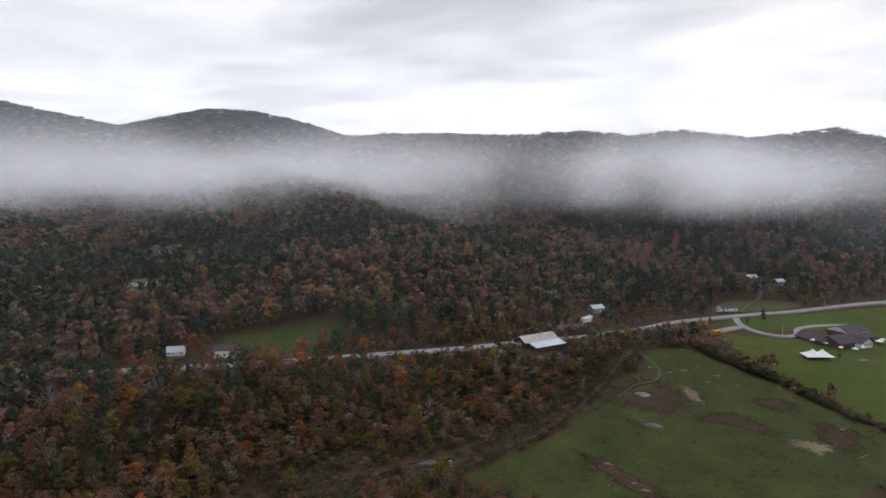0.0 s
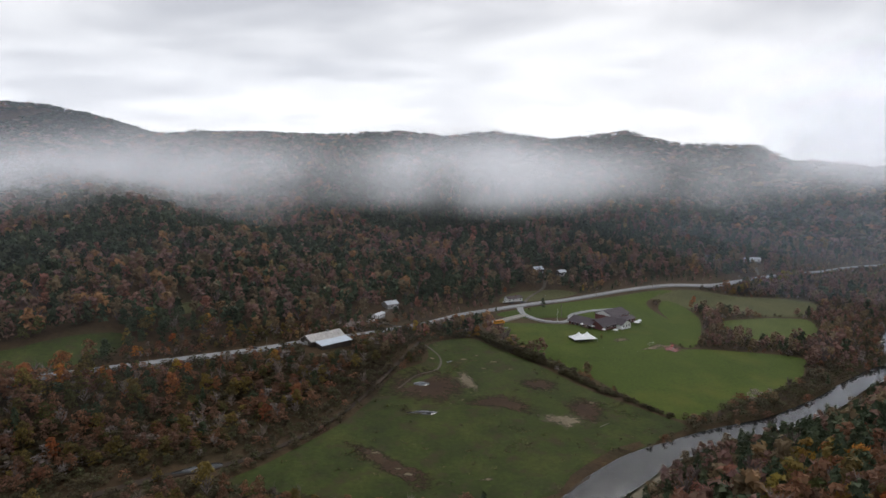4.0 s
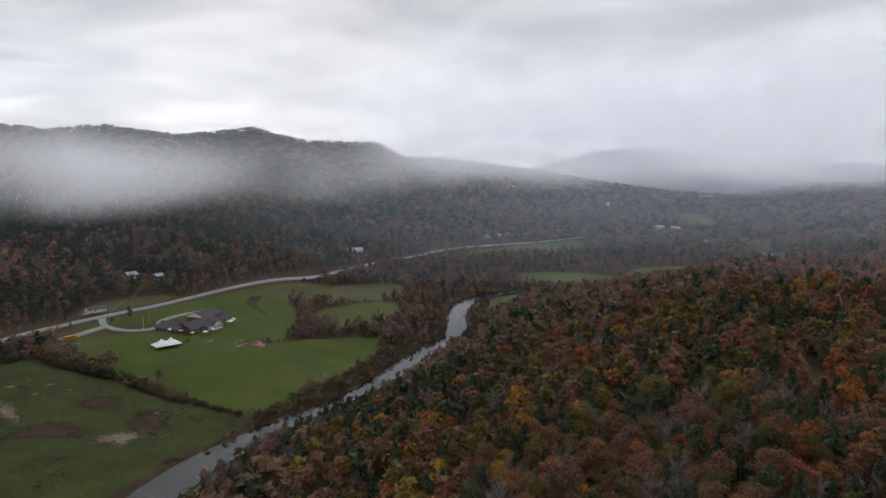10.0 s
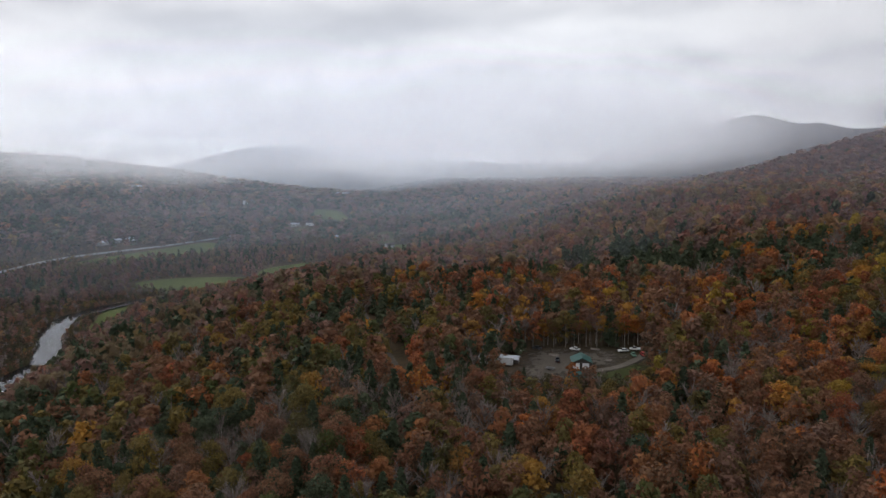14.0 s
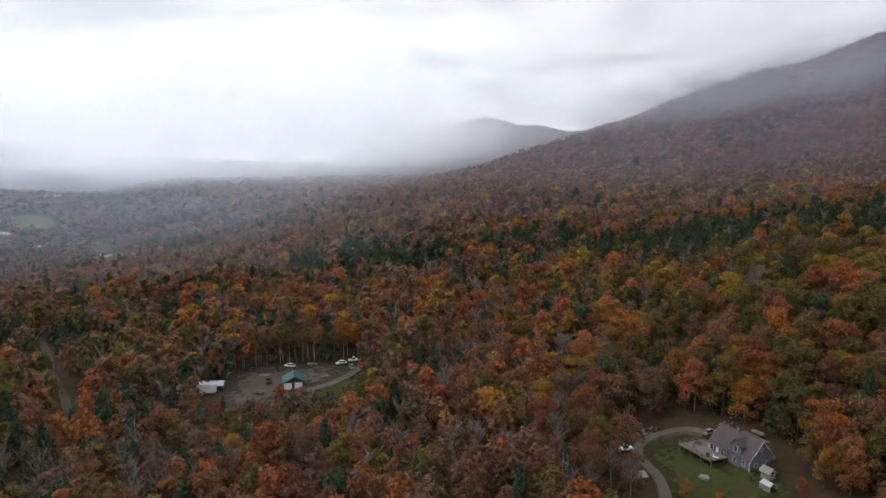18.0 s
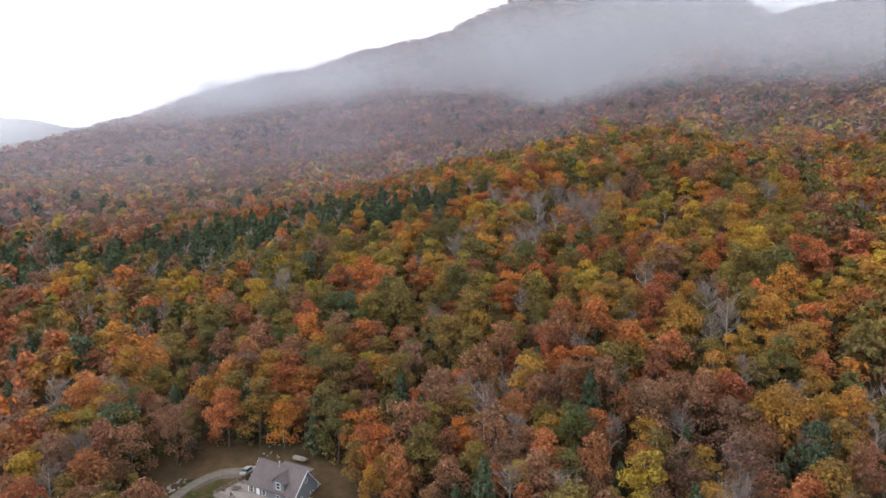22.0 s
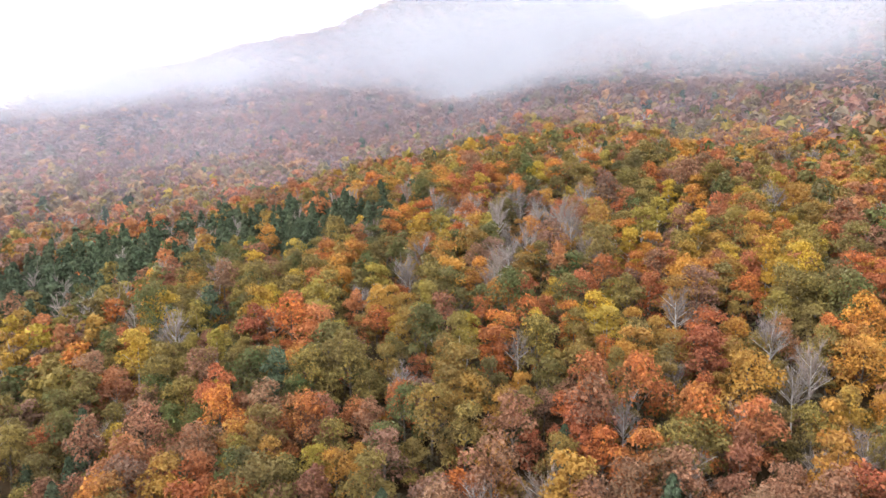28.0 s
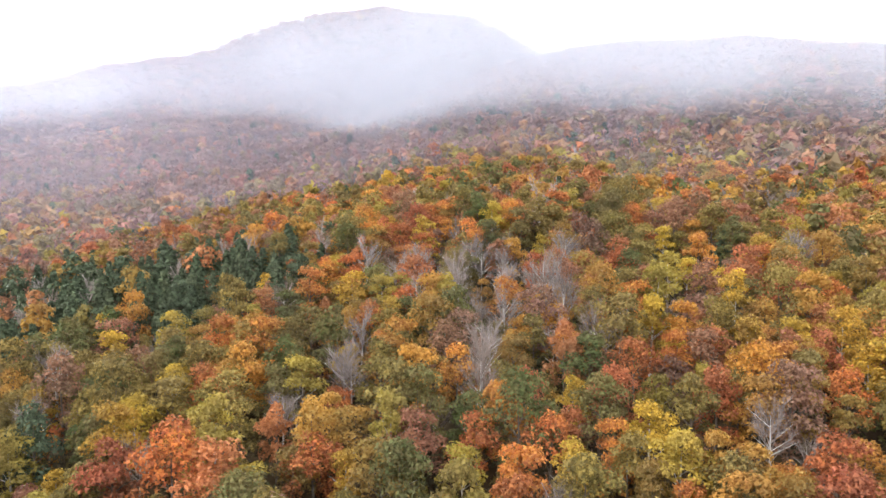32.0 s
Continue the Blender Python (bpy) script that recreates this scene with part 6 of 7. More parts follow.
MARKS = {"russet": RUSSET_SPOTS, "gold": GOLD_SPOTS, "maple": MAPLE_SPOTS, "red": RED_SPOTS, "olive": OLIVE_SPOTS, "bare": BARE_SPOTS, "pine": PINE_SPOTS}
apart = np.full(len(x), 1e9)
for spots in MARKS.values():
    for mx, my in spots:
        apart = np.minimum(apart, np.hypot(x - mx, y - my))
x, y, kind = x[apart > 5.2], y[apart > 5.2], kind[apart > 5.2]
for k, spots in MARKS.items():
    x, y, kind = np.append(x, [p[0] for p in spots]), np.append(y, [p[1] for p in spots]), np.append(kind, [k] * len(spots))
kind[(kind == "bare") & within(x, y, [(335, -142, 46)])] = "olive"
is_a = within(x, y, STRETCH_A)
is_b = within(x, y, STRETCH_B) & ~is_a
behind = (np.degrees(np.arctan2(x - 150, y + 60)) < -48) & (np.degrees(np.arctan2(x - 150, y + 60)) > -172)
is_w = within(x, y, STRETCH_W) & ~is_a & ~is_b
is_c = ~is_a & ~is_b & ~is_w & within(x, y, STRETCH_C) & (rng.uniform(0, 1, len(x)) < np.where(behind, np.where(within(x, y, [(150, -60, 330)]), 0.8, 0.25), 0.92))

opposite = within(x, y, STRETCH_W[-2:])
# fewer trees keep unhazed colours the further they stand from the near slope
vivid = rng.uniform(0, 1, len(x)) < 0.85 * (1 - smooth(np.hypot(x - 370, y + 260), 180, 420))

for k, (mat, name, label) in KINDS.items():
    s = is_b & (kind == k)
    stand("forest_" + name + "s", MID[k], x[s], y[s], mat, "dense stand of " + label.split(" ")[0] + " trees in the middle distance", 1.0 * stature(x[s], y[s]))
    s = is_w & (kind == k) & opposite
    stand("creek_forest_" + name + "s", MID[k], x[s], y[s], mat, "dense stand of " + label.split(" ")[0] + " trees between creek and road", 1.10 * stature(x[s], y[s]))
    s = is_w & (kind == k) & ~opposite
    stand("valley_forest_" + name + "s", WIDE[k], x[s], y[s], mat, "dense stand of " + label.split(" ")[0] + " trees on the lower slope", 1.10 * stature(x[s], y[s]))
    s = is_c & (kind == k) & vivid
    stand("upper_forest_" + name + "s", FAR[k], x[s], y[s], mat, "upper stand of " + label.split(" ")[0] + " trees on the slope", 1.05 * stature(x[s], y[s]), tame=0.7)
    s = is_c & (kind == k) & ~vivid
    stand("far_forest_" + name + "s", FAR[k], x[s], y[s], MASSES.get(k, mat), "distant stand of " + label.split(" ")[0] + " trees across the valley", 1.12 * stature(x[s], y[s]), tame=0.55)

# saplings and shrubs under the single trees
ux, uy = sow(235, 480, -365, 140, 5.0)
s = (within(ux, uy, STRETCH_A) | within(ux, uy, [(366, 4, 52), (400, -50, 34)])) & free(ux, uy, -0.5)
ux, uy = ux[s], uy[s]
pick = rng.uniform(0, 1, len(ux))
for lo_, hi_, mat, name in ((0, 0.50, SCRUB, "dark_undergrowth"), (0.50, 0.70, OLIVE, "olive_undergrowth"), (0.70, 0.88, RUSSET, "brown_undergrowth"), (0.88, 1.01, MAPLE, "orange_undergrowth")):
    q = (pick >= lo_) & (pick < hi_)
    stand(name, SHRUB, ux[q], uy[q], mat, "saplings and shrubs growing between the trunks of the slope", rng.uniform(0.3, 0.6, q.sum()))

# scrub on the valley floor, hedges and river banks
sx, sy = sow(-230, 760, 225, 700, 3.9)
sd = -(sx - RIVER_AT[0]) * RIVER_WAY[1] + (sy - RIVER_AT[1]) * RIVER_WAY[0]
bank = off_line(sx, sy, np.array(RIVER, float)[:, :2])
s = (((sy > river_y(sx)) & (sd < np.where(sx < 170, 215, 150))) | (bank < 26)) & (bank > 9) & (rng.uniform(0, 1, len(sx)) < 0.8)
sx, sy = sx[s], sy[s]
s = free(sx, sy, -1.5)
sx, sy = sx[s], sy[s]
low = rng.uniform(0.2, 0.42, len(sx)) * (1 + 0.35 * (sx < 140))
edge_ = off_line(sx, sy, np.array(RIVER, float)[:, :2])
low = np.where(edge_ < 26, low * 1.35, low)
brush = np.minimum(off_line(sx, sy, CREEK_EDGE), np.where((sx > 130) & (sx < 420), edge_ - 6, 99))
low = np.where(brush < 60, rng.uniform(0.24, 0.42, len(sx)) * (0.8 + 0.35 * smooth(brush, 4, 32)), low)
pick = np.where(brush < 24, 0.56 * rng.uniform(0, 1.12, len(sx)), rng.uniform(0, 1, len(sx)))
for lo_, hi_, mat, name in ((0, 0.56, SCRUB, "scrub"), (0.56, 0.8, RUSSET, "russet_scrub"), (0.8, 0.9, OLIVE, "olive_scrub"), (0.9, 1.01, TWIG, "bare_scrub")):
    q = (pick >= lo_) & (pick < hi_)
    for near_, shapes_ in ((True, SHRUB), (False, BUSH)):
        w_ = q & ((brush < 60) == near_)
        stand(name, shapes_, sx[w_], sy[w_], mat, "low dense brush on the valley floor and river banks", low[w_], 1.75 if near_ else 1.0)
keep = rng.uniform(0, 1, len(hedge)) < np.interp(np.arange(len(hedge)) / len(hedge), [0, 0.38, 0.42, 0.6, 1], [1, 1, 0.5, 0.8, 0.6])
hx = np.concatenate([hedge[keep, 0] + rng.normal(0, 1.3, keep.sum()) for _ in range(3)])
hy = np.concatenate([hedge[keep, 1] + rng.normal(0, 1.3, keep.sum()) for _ in range(3)])
far_end = smooth(hy, 330, 440)
stand("hedgerow", SHRUB, hx, hy, SCRUB, "dark overgrown hedge between pasture and lawn", (0.20 + 0.24 * far_end) * (0.85 + 0.35 * np.sin(hy * 0.31) * np.sin(hy * 0.13 + 1)), 1.6)

# a row of trees that hides one stretch of the road
tx_ = np.linspace(468, 604, 34) + rng.normal(0, 1.5, 34)
ty_ = np.interp(tx_, [460, 515, 575, 610], [600, 623, 649, 660]) - rng.uniform(4, 16, 34)
for k in range(3):
    stand("roadside_trees", MID[("russet", "olive", "gold")[k]], tx_[k::3], ty_[k::3], KINDS[("russet", "olive", "gold")[k]][0], "row of half-bare trees along the road", rng.uniform(0.6, 0.85, len(tx_[k::3])))

# rough tussocks and rushes in the pasture
gx_, gy_ = sow(0, 245, 232, 480, 2.3)
tuft = lump(gx_, gy_, 17) + 0.8 * lump(gx_ - 60, gy_ + 31, 7)
s = inside(gx_, gy_, closed_curve([(8, 277), (54, 260), (100, 239), (137, 239), (160, 259), (190, 281), (222, 299), (236, 308), (228, 330), (208, 365), (194, 412), (177, 450), (164, 468), (136, 450), (127, 421), (102, 399), (79, 358), (58, 329), (27, 297)])) & (rng.uniform(0, 1, len(gx_)) < 0.03 + 0.75 * smooth(tuft, 0.35, 1.1))
TUFT = [np.vstack([leaf_cloud(np.column_stack([r_.normal(0, 0.5, 14), r_.normal(0, 0.5, 14), r_.uniform(0.1, 0.5, 14)]), np.tile([0, 0, 1.0], (14, 1)), 0.36, 3)]) for r_ in [np.random.default_rng(60 + v) for v in range(4)]]
pick = rng.uniform(0, 1, s.sum())
for lo_, hi_, mat, name in ((0, 0.6, SCRUB, "dark_tussocks"), (0.6, 1.01, STRAW, "straw_tussocks")):
    q = (pick >= lo_) & (pick < hi_)
    stand(name, TUFT, gx_[s][q], gy_[s][q] , mat, "rough tussocks of grass in the pasture", rng.uniform(0.7, 1.6, q.sum()))

# outer slopes: fewer, broader trees the further they stand
for gap, lo, hi in ((13.0, 700, 1350), (21.0, 1350, 2600)):
    fx, fy = sow(-1700, 2700, -2100, 2700, gap)
    r = np.hypot(fx - 250, fy - 30)
    ahead = (np.degrees(np.arctan2(fx - 150, fy + 60)) > -48) | (np.degrees(np.arctan2(fx - 150, fy + 60)) < -172)
    s = (r >= lo - 40) & (r < hi) & ahead & ~((fx > -480) & (fx < 1020) & (fy > -620) & (fy < 920) & within(fx, fy, STRETCH_C))
    fx, fy = fx[s], fy[s]
    s = free(fx, fy)
    fx, fy = fx[s], fy[s]
    fk = mix_of(fx, fy)
    for k, (mat, name, label) in KINDS.items():
        s = fk == k
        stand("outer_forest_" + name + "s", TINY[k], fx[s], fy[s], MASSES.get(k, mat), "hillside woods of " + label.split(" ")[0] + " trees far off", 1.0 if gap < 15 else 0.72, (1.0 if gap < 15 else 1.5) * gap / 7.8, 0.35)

# single trees
ax, ay, ak = x[is_a], y[is_a], kind[is_a]
for k, (mat, name, label) in KINDS.items():
    crowns = [big_mesh("crown", c, np.arange(len(c)).reshape(-1, 3), mat) for c in NEAR[k]]
    pale = k in ("gold", "bare")
    trunks = [trunk_mesh("trunk", 13.5 if k == "pine" else 11.0, 0.24 if k != "bare" else 0.2, BIRCH if pale else BARK, 0 if k == "pine" else (9 if k == "bare" else 5), v) for v in range(2)]
    protos = []
    for tx, ty in zip(ax[ak == k], ay[ak == k]):
        v = int(rng.integers(0, len(crowns)))
        tree = new(name)
        tree.empty_display_size = 0.5
        s = 1.10 * rng.uniform(0.70, 1.22) * float(1 - 0.5 * (1 - smooth(np.hypot(tx - 282, ty + 120), 22, 42)))
        tree.location, tree.rotation_euler, tree.scale = (tx, ty, float(height(tx, ty))), (0, 0, rng.uniform(0, 6.283)), (s, s, s * rng.uniform(0.85, 1.15))
        new("trunk", trunks[v % 2]).parent = tree
        new("crown", crowns[v]).parent = tree
        tagged(tree, label, "tree", "trees on the slope")


def lone_tree(kind, x_, y_, size, name, label, category="tree"):
    """A single tree or bush set apart from the forest."""
    mat = KINDS[kind][0]
    tree = new(name)
    tree.location, tree.scale, tree.rotation_euler = (x_, y_, float(height(x_, y_)) + 0.2), (size, size, size), (0, 0, x_)
    c = NEAR[kind][0]
    new("trunk", trunk_mesh("trunk", 10.0, 0.24, BARK, 4, 5)).parent = tree
    new("crown", big_mesh("crown", c, np.arange(len(c)).reshape(-1, 3), mat)).parent = tree
    return tagged(tree, label, category)


lone_tree("soft", 256.7, 552.7, 0.72, "lawn_tree", "round dark green tree standing on the school lawn")
lone_tree("olive", 240.6, 543.5, 0.32, "round_bush", "low clipped bush beside the driveway", "bush")
lone_tree("olive", 268.0, 462.5, 0.30, "round_bush", "low bush beside the marquee", "bush")
lone_tree("red", 176.0, 481.0, 0.55, "orange_tree", "small orange-red tree at the end of the hedge")
lone_tree("maple", 173.5, 474.0, 0.6, "orange_tree", "small orange tree at the end of the hedge")
lone_tree("red", 238.0, 600.0, 0.45, "red_bush", "small red-leaved tree beside the roadside house")
for tx, ty, ts in ((302, -115, 0.42), (297, -121, 0.32), (293, -127, 0.36), (286, -120, 0.5), (283, -134, 0.45), (299, -141, 0.4)):
    lone_tree("maple", tx, ty, ts, "young_maple", "young orange maple at the edge of the lawn")
for tx, ty, tk, ts in ((309, -148.5, "maple", 0.8), (311.5, -154, "red", 1.0), (301, -147.5, "maple", 0.7), (318, -152, "maple", 0.95), (325.5, -152, "olive", 0.95), (305, -153, "maple", 0.85), (296, -151, "red", 0.75), (331, -152, "olive", 1.0),
                       (341, -107.5, "gold", 0.6), (346, -106, "russet", 0.75)):
    lone_tree(tk, tx, ty, ts, "yard_tree", "autumn tree at the edge of the house yard")
for tx, ty, tk, ts in ((318, 603, "gold", 0.5), (128, 476, "gold", 0.7), (135, 470, "gold", 0.6), (410, 560, "red", 0.55), (398, 545, "maple", 0.6), (405, 532, "maple", 0.5)):
    lone_tree(tk, tx, ty, ts, "roadside_tree", "small bright autumn tree near the road")

# tall bare-stemmed trees along the back of the work yard
high_crowns = {}
for k in ("russet", "maple", "olive", "bare"):
    c = NEAR[k][1] * np.array([0.62, 0.62, 0.55]) + np.array([0, 0, 5.2])
    high_crowns[k] = big_mesh("crown", c, np.arange(len(c)).reshape(-1, 3), KINDS[k][0])
slim_trunks = [trunk_mesh("trunk", 10.5, 0.15, BIRCH if v else BARK, 3, 40 + v) for v in range(2)]
edge = open_curve([(415, 37), (424, 34), (429, 21), (430, 2), (429, -10), (432, -19), (441, -30)], 2.2)
for k, (tx, ty) in enumerate(np.vstack([edge + rng.normal(0, 0.7, edge.shape), edge[:-4] + np.array([3.6, 0]) + rng.normal(0, 0.9, edge[:-4].shape)])):
    kind_ = ("russet", "bare", "maple", "russet", "olive")[int(rng.integers(0, 5))]
    tree = new("forest_edge_tree")
    size_ = rng.uniform(0.85, 1.2)
    tree.location, tree.rotation_euler, tree.scale = (tx, ty, float(height(tx, ty))), (0, 0, rng.uniform(0, 6.28)), (size_, size_, size_)
    new("trunk", slim_trunks[k % 2]).parent = tree
    new("crown", high_crowns[kind_]).parent = tree
    tagged(tree, "tall slender tree with a bare stem at the yard's edge", "tree", "trees behind the yard")


# ---- mist ----
def veil(name, centre, radius, az0, az1, low, high, mat, label, wave=40.0, follow=None, rise=None, tall=None, thick=None):
    """A standing sheet of mist along an arc, with wavy plan. Its foot follows the land where asked (follow), or lies at angles above the
    level of 135 m as seen from the centre (rise); tall, thick and a listed radius go by bearing as well."""
    n, rows = 200, 12
    deg = np.linspace(az0, az1, n)
    az = np.radians(deg)
    by = lambda table: np.interp(deg, *np.array(table, float).T)
    rad = np.full(n, float(radius)) if isinstance(radius, (int, float)) else by(radius)
    rad = rad + wave * np.sin(az * 7 + rad[0]) + 0.5 * wave * np.sin(az * 17 + rad[0] * 0.3)
    px, py = centre[0] + rad * np.sin(az), centre[1] + rad * np.cos(az)
    foot = np.full(n, float(low)) if follow is None else np.maximum(height(px, py) + follow, low)
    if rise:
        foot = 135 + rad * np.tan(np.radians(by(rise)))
    top = np.maximum(np.full(n, float(high)), foot + 60)
    if tall:
        top = foot + by(tall)
    co = np.vstack([np.column_stack([px, py, foot + (top - foot) * r / (rows - 1)]) for r in range(rows)])
    i = (np.arange(rows - 1)[:, None] * n + np.arange(n - 1)).ravel()
    me = big_mesh(name, co, np.stack([i, i + 1, i + n + 1, i + n], 1), mat)
    uv = me.uv_layers.new(name="veil")
    idx = np.empty(len(me.loops), np.int32)
    me.loops.foreach_get("vertex_index", idx)
    uv.data.foreach_set("uv", np.column_stack([(idx % n) / (n - 1), (idx // n) / (rows - 1)]).astype(np.float32).ravel())
    me.attributes.new("thick", "FLOAT", "POINT").data.foreach_set("value", np.tile(by(thick) if thick else np.ones(n), rows).astype(np.float32))
    me.polygons.foreach_set("use_smooth", np.ones(len(me.polygons), bool))
    return tagged(new(name, me), label, "mist", kind="stuff")


PALE = (0.615, 0.625, 0.65)
CLOUDY = (0.72, 0.73, 0.755)
# BLUISH, ROSY and SLATE put the hues of distance into the haze sheets
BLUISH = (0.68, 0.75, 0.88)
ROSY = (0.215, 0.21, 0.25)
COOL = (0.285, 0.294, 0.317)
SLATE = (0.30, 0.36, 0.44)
BANK = mist_mat("mist_bank", 0.138, 0.0064, 0.34, 0.56, (1, 1, 1), PALE, 0.04, (0.0, 0.50, 0.58, 1.0), 0.85)
SKIRT = mist_mat("mist_skirt", 0.125, 0.0085, 0.42, 0.62, (1, 1, 1), PALE, 0.08, (0.05, 0.60, 0.65, 1.0), 1.0)
PUFF = mist_mat("mist_puff", 0.138, 0.0085, 0.34, 0.54, (1, 1, 1), PALE, 0.02, (0.0, 0.48, 0.56, 1.0), 0.7)
CLOUD = mist_mat("low_cloud", 0.138, 0.0026, 0.30, 0.54, colour=CLOUDY, fade=0.002, body=(0.0, 0.107, 0.133, 0.333), wob=0.10, fine=3, rim=(0.06, 0.95))
WISP = mist_mat("mist_wisps", 0.138, 0.0066, 0.43, 0.585, (1, 1, 1), COOL, 0.002, (0.0, 0.20, 0.25, 0.46), 0.34, 2, (0.06, 0.95))
STRIPS = mist_mat("fog_strips", 0.138, 0.0030, 0.47, 0.56, (1, 1, 9), PALE, 0.10)
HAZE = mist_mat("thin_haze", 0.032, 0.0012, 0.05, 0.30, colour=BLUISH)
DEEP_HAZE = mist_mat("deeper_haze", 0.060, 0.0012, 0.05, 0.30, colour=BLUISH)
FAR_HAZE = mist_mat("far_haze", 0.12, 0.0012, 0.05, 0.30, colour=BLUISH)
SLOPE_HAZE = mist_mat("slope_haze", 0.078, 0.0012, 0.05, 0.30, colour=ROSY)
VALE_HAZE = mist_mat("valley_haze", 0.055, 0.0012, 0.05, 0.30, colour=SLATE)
DUSKY = mist_mat("dusky_haze_sheet", 0.138, 0.0012, 0.05, 0.30, colour=(0.20, 0.225, 0.26))
DISTANCE = mist_mat("blue_haze_sheet", 0.138, 0.0012, 0.05, 0.30, colour=(0.50, 0.56, 0.64))

# the long bank across the valley, with its torn eastern end
NORTH_THICK = ((-95, 1), (-11, 1), (-5, 0.8), (0, 0.55), (4, 0.3), (8, 0.2), (20, 0.18), (34, 0.14), (46, 0.10))
for rad in range(830, 1131, 16):
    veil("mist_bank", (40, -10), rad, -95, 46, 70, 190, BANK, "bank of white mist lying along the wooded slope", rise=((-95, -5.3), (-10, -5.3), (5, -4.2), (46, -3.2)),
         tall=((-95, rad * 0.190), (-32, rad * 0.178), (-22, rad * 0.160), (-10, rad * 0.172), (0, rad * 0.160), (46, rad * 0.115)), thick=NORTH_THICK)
for rad in (735, 755, 775, 795, 815):
    veil("mist_fringe", (40, -10), rad, -80, 44, 60, 165, SKIRT, "thin torn fringe of mist over the wooded slope", rise=((-80, -5.6), (0, -5.6), (44, -3.4)), tall=((-80, 92), (0, 86), (44, 62)),
         thick=((-80, 0.9), (0, 0.8), (5, 0.4), (40, 0.35), (44, 0.1)))
# the single puff of mist that hangs before the ridge
for rad in range(620, 770, 12):
    veil("mist_puff", (30, -12), rad, 2, 32, 90, 170, PUFF, "puff of white mist hanging before the wooded ridge", 18.0, rise=((2, -3.0), (8, -4.0), (16, -4.5), (24, -4.0), (32, -2.6)),
         tall=((2, rad * 0.08), (10, rad * 0.140), (18, rad * 0.155), (25, rad * 0.125), (32, rad * 0.08)), thick=((2, 0), (7, 0.2), (11, 0.85), (19, 0.9), (24, 0.45), (32, 0)))
# wisps at the ridge's end and the fog of the far valley
for rad in (890, 915, 940, 965, 990):
    veil("mist_patch", (80, -30), rad, 30, 56, 90, 160, SKIRT, "thin mist at the foot of the ridge", rise=((30, -1.6), (40, -2.7), (56, -2.4)), tall=((30, 40), (40, 62), (56, 48)), thick=((30, 0), (36, 1.0), (46, 1.1), (56, 0.5)))
for rad in (1010, 1030, 1050, 1070, 1090):
    veil("mist_patch", (80, -30), rad, 33, 60, 90, 160, PUFF, "thin mist at the foot of the ridge", rise=((33, -0.2), (40, -2.0), (60, -1.6)), tall=((33, 34), (40, 62), (60, 50)), thick=((33, 0), (38, 0.5), (44, 0.8), (52, 0.3), (60, 0)))
for rad in range(1660, 2010, 35):
    veil("fog_strips", (90, -35), rad, 38, 66, 90, 170, STRIPS, "thin white strips of fog along the far hill", rise=((38, -0.5), (66, -1.1)), tall=((38, rad * 0.026), (66, rad * 0.034)))
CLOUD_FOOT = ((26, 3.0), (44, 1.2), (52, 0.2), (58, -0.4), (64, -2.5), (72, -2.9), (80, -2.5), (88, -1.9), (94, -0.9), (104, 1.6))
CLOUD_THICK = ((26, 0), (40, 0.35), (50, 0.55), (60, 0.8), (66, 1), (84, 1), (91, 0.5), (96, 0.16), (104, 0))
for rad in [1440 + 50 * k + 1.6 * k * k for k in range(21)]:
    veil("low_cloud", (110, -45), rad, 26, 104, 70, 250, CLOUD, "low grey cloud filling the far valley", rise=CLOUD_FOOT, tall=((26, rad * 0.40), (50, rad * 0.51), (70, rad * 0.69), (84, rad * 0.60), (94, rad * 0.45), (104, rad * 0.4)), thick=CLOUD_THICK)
for rad in range(1090, 1320, 28):
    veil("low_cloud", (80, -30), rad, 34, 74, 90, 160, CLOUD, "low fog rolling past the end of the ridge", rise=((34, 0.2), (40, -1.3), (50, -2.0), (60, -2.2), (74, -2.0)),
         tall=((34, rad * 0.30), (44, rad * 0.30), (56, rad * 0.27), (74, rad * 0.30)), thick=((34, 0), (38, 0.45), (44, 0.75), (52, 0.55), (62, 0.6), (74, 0)))
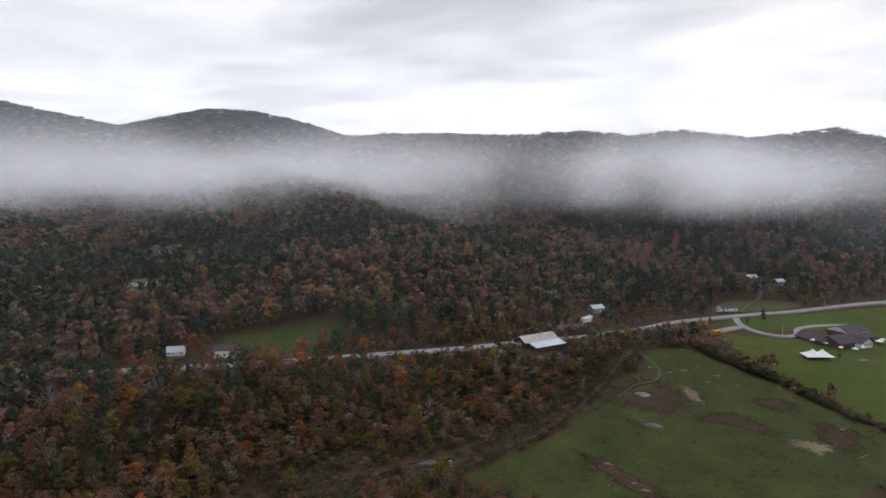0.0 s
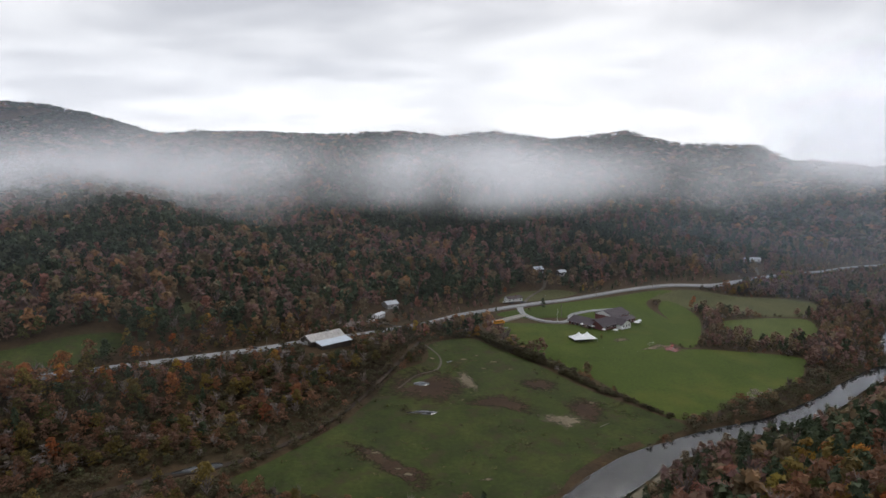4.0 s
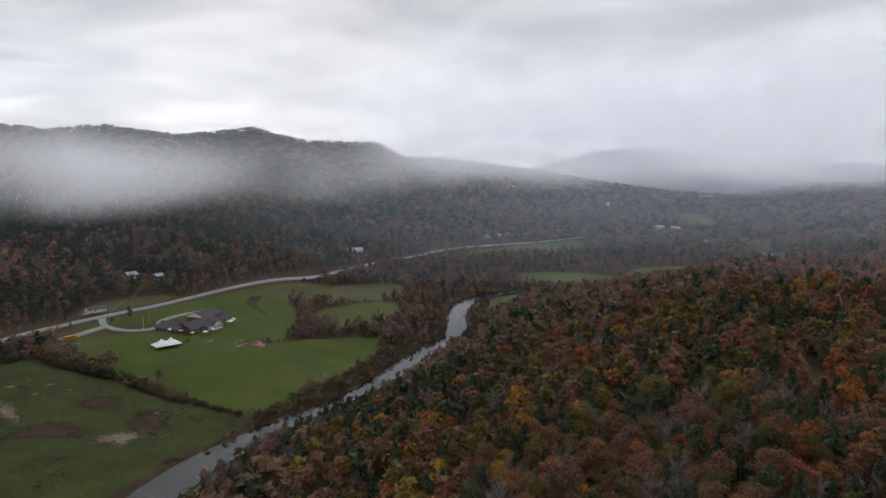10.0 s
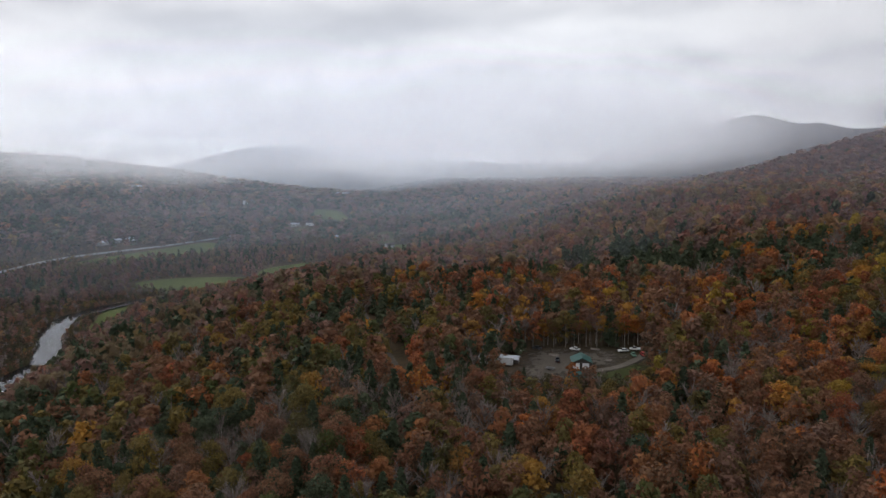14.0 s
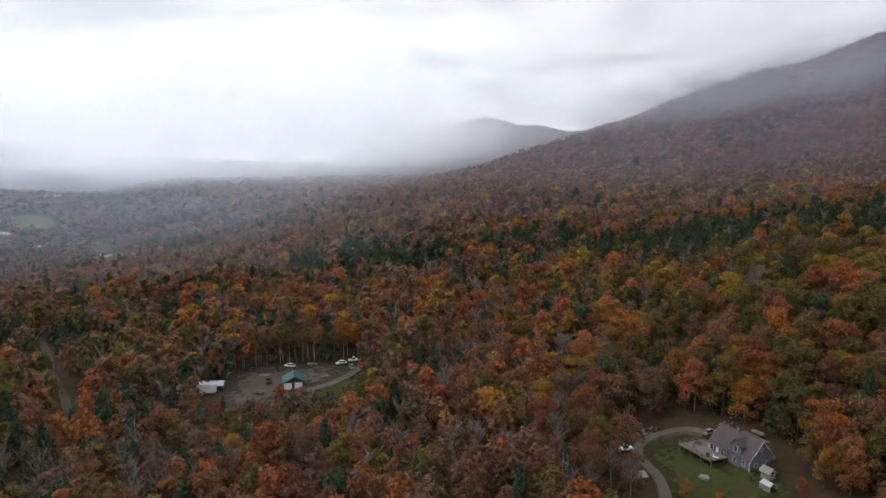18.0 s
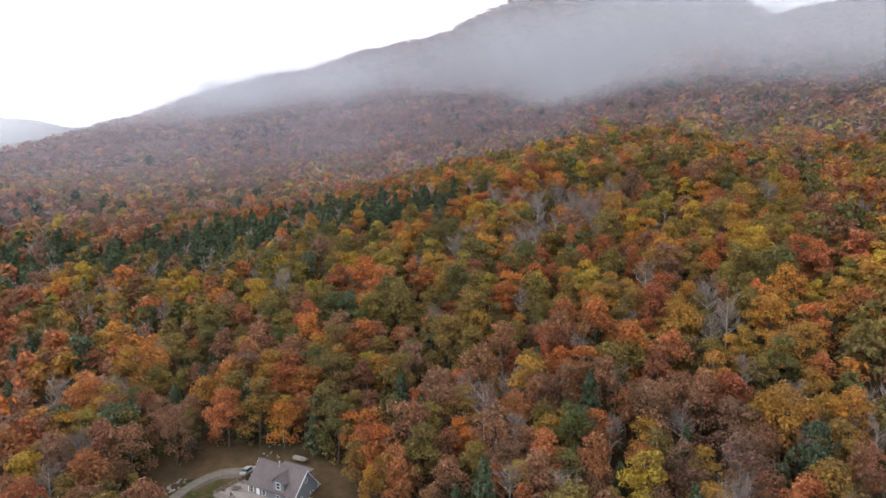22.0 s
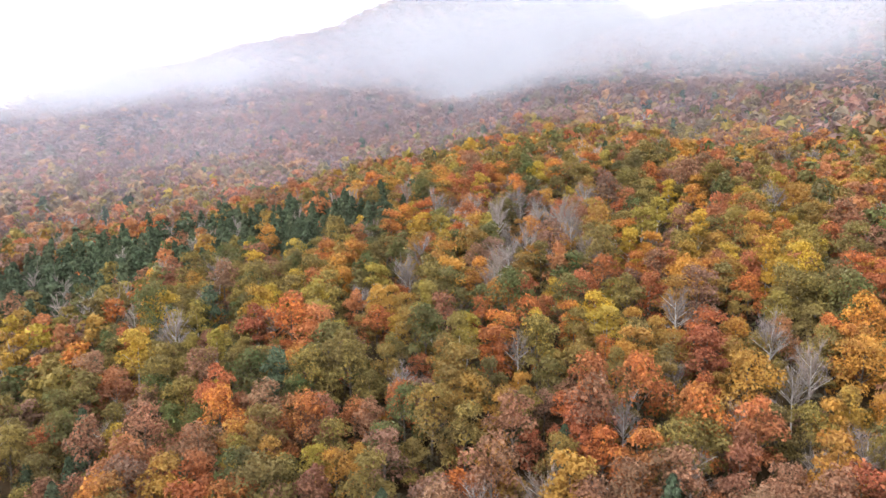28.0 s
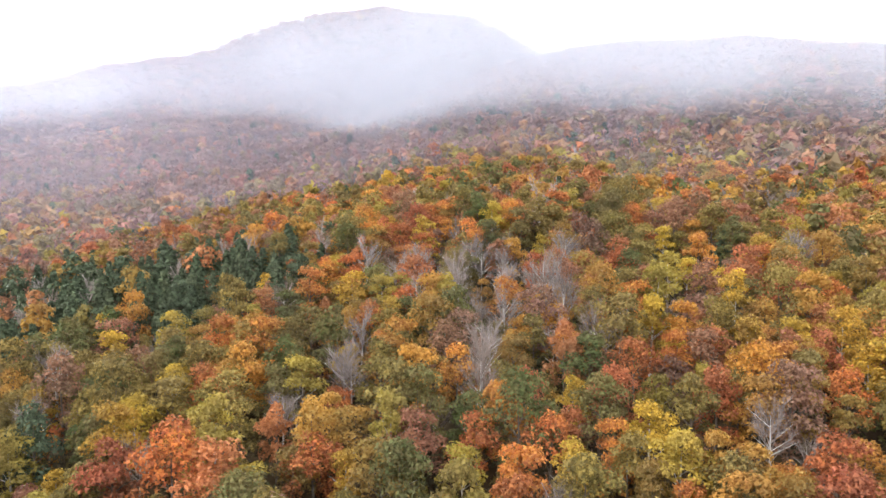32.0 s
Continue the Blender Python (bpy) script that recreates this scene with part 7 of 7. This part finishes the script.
# torn mist along the mountain side, hanging lower in one finger
SLOPE_RADIUS = ((98, 1130), (112, 1080), (124, 1020), (132, 860), (138, 720), (143, 650), (150, 610), (157, 595), (165, 590), (190, 600))
SLOPE_FOOT = ((98, 1.2), (106, 2.2), (112, 3.3), (124, 4.6), (132, 4.9), (137.5, 3.0), (139.5, 3.2), (143, 4.6), (150, 5.2), (157, 5.2), (165, 4.8), (172, 4.4), (190, 4.0))
SLOPE_THICK = ((98, 0), (103, 0.35), (108, 0.85), (116, 0.7), (126, 0.7), (133, 0.9), (140, 1), (150, 0.9), (156, 0.6), (164, 0.8), (176, 0.65), (190, 0.4))
for scale_ in [0.84 + 0.02 * k for k in range(17)]:
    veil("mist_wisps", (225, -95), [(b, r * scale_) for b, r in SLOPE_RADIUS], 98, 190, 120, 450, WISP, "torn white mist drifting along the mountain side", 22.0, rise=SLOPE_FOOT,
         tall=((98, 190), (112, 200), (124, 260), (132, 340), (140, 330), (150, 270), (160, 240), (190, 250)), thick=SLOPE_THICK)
# rows of tinted see-through sheets stand in for aerial haze over the distance
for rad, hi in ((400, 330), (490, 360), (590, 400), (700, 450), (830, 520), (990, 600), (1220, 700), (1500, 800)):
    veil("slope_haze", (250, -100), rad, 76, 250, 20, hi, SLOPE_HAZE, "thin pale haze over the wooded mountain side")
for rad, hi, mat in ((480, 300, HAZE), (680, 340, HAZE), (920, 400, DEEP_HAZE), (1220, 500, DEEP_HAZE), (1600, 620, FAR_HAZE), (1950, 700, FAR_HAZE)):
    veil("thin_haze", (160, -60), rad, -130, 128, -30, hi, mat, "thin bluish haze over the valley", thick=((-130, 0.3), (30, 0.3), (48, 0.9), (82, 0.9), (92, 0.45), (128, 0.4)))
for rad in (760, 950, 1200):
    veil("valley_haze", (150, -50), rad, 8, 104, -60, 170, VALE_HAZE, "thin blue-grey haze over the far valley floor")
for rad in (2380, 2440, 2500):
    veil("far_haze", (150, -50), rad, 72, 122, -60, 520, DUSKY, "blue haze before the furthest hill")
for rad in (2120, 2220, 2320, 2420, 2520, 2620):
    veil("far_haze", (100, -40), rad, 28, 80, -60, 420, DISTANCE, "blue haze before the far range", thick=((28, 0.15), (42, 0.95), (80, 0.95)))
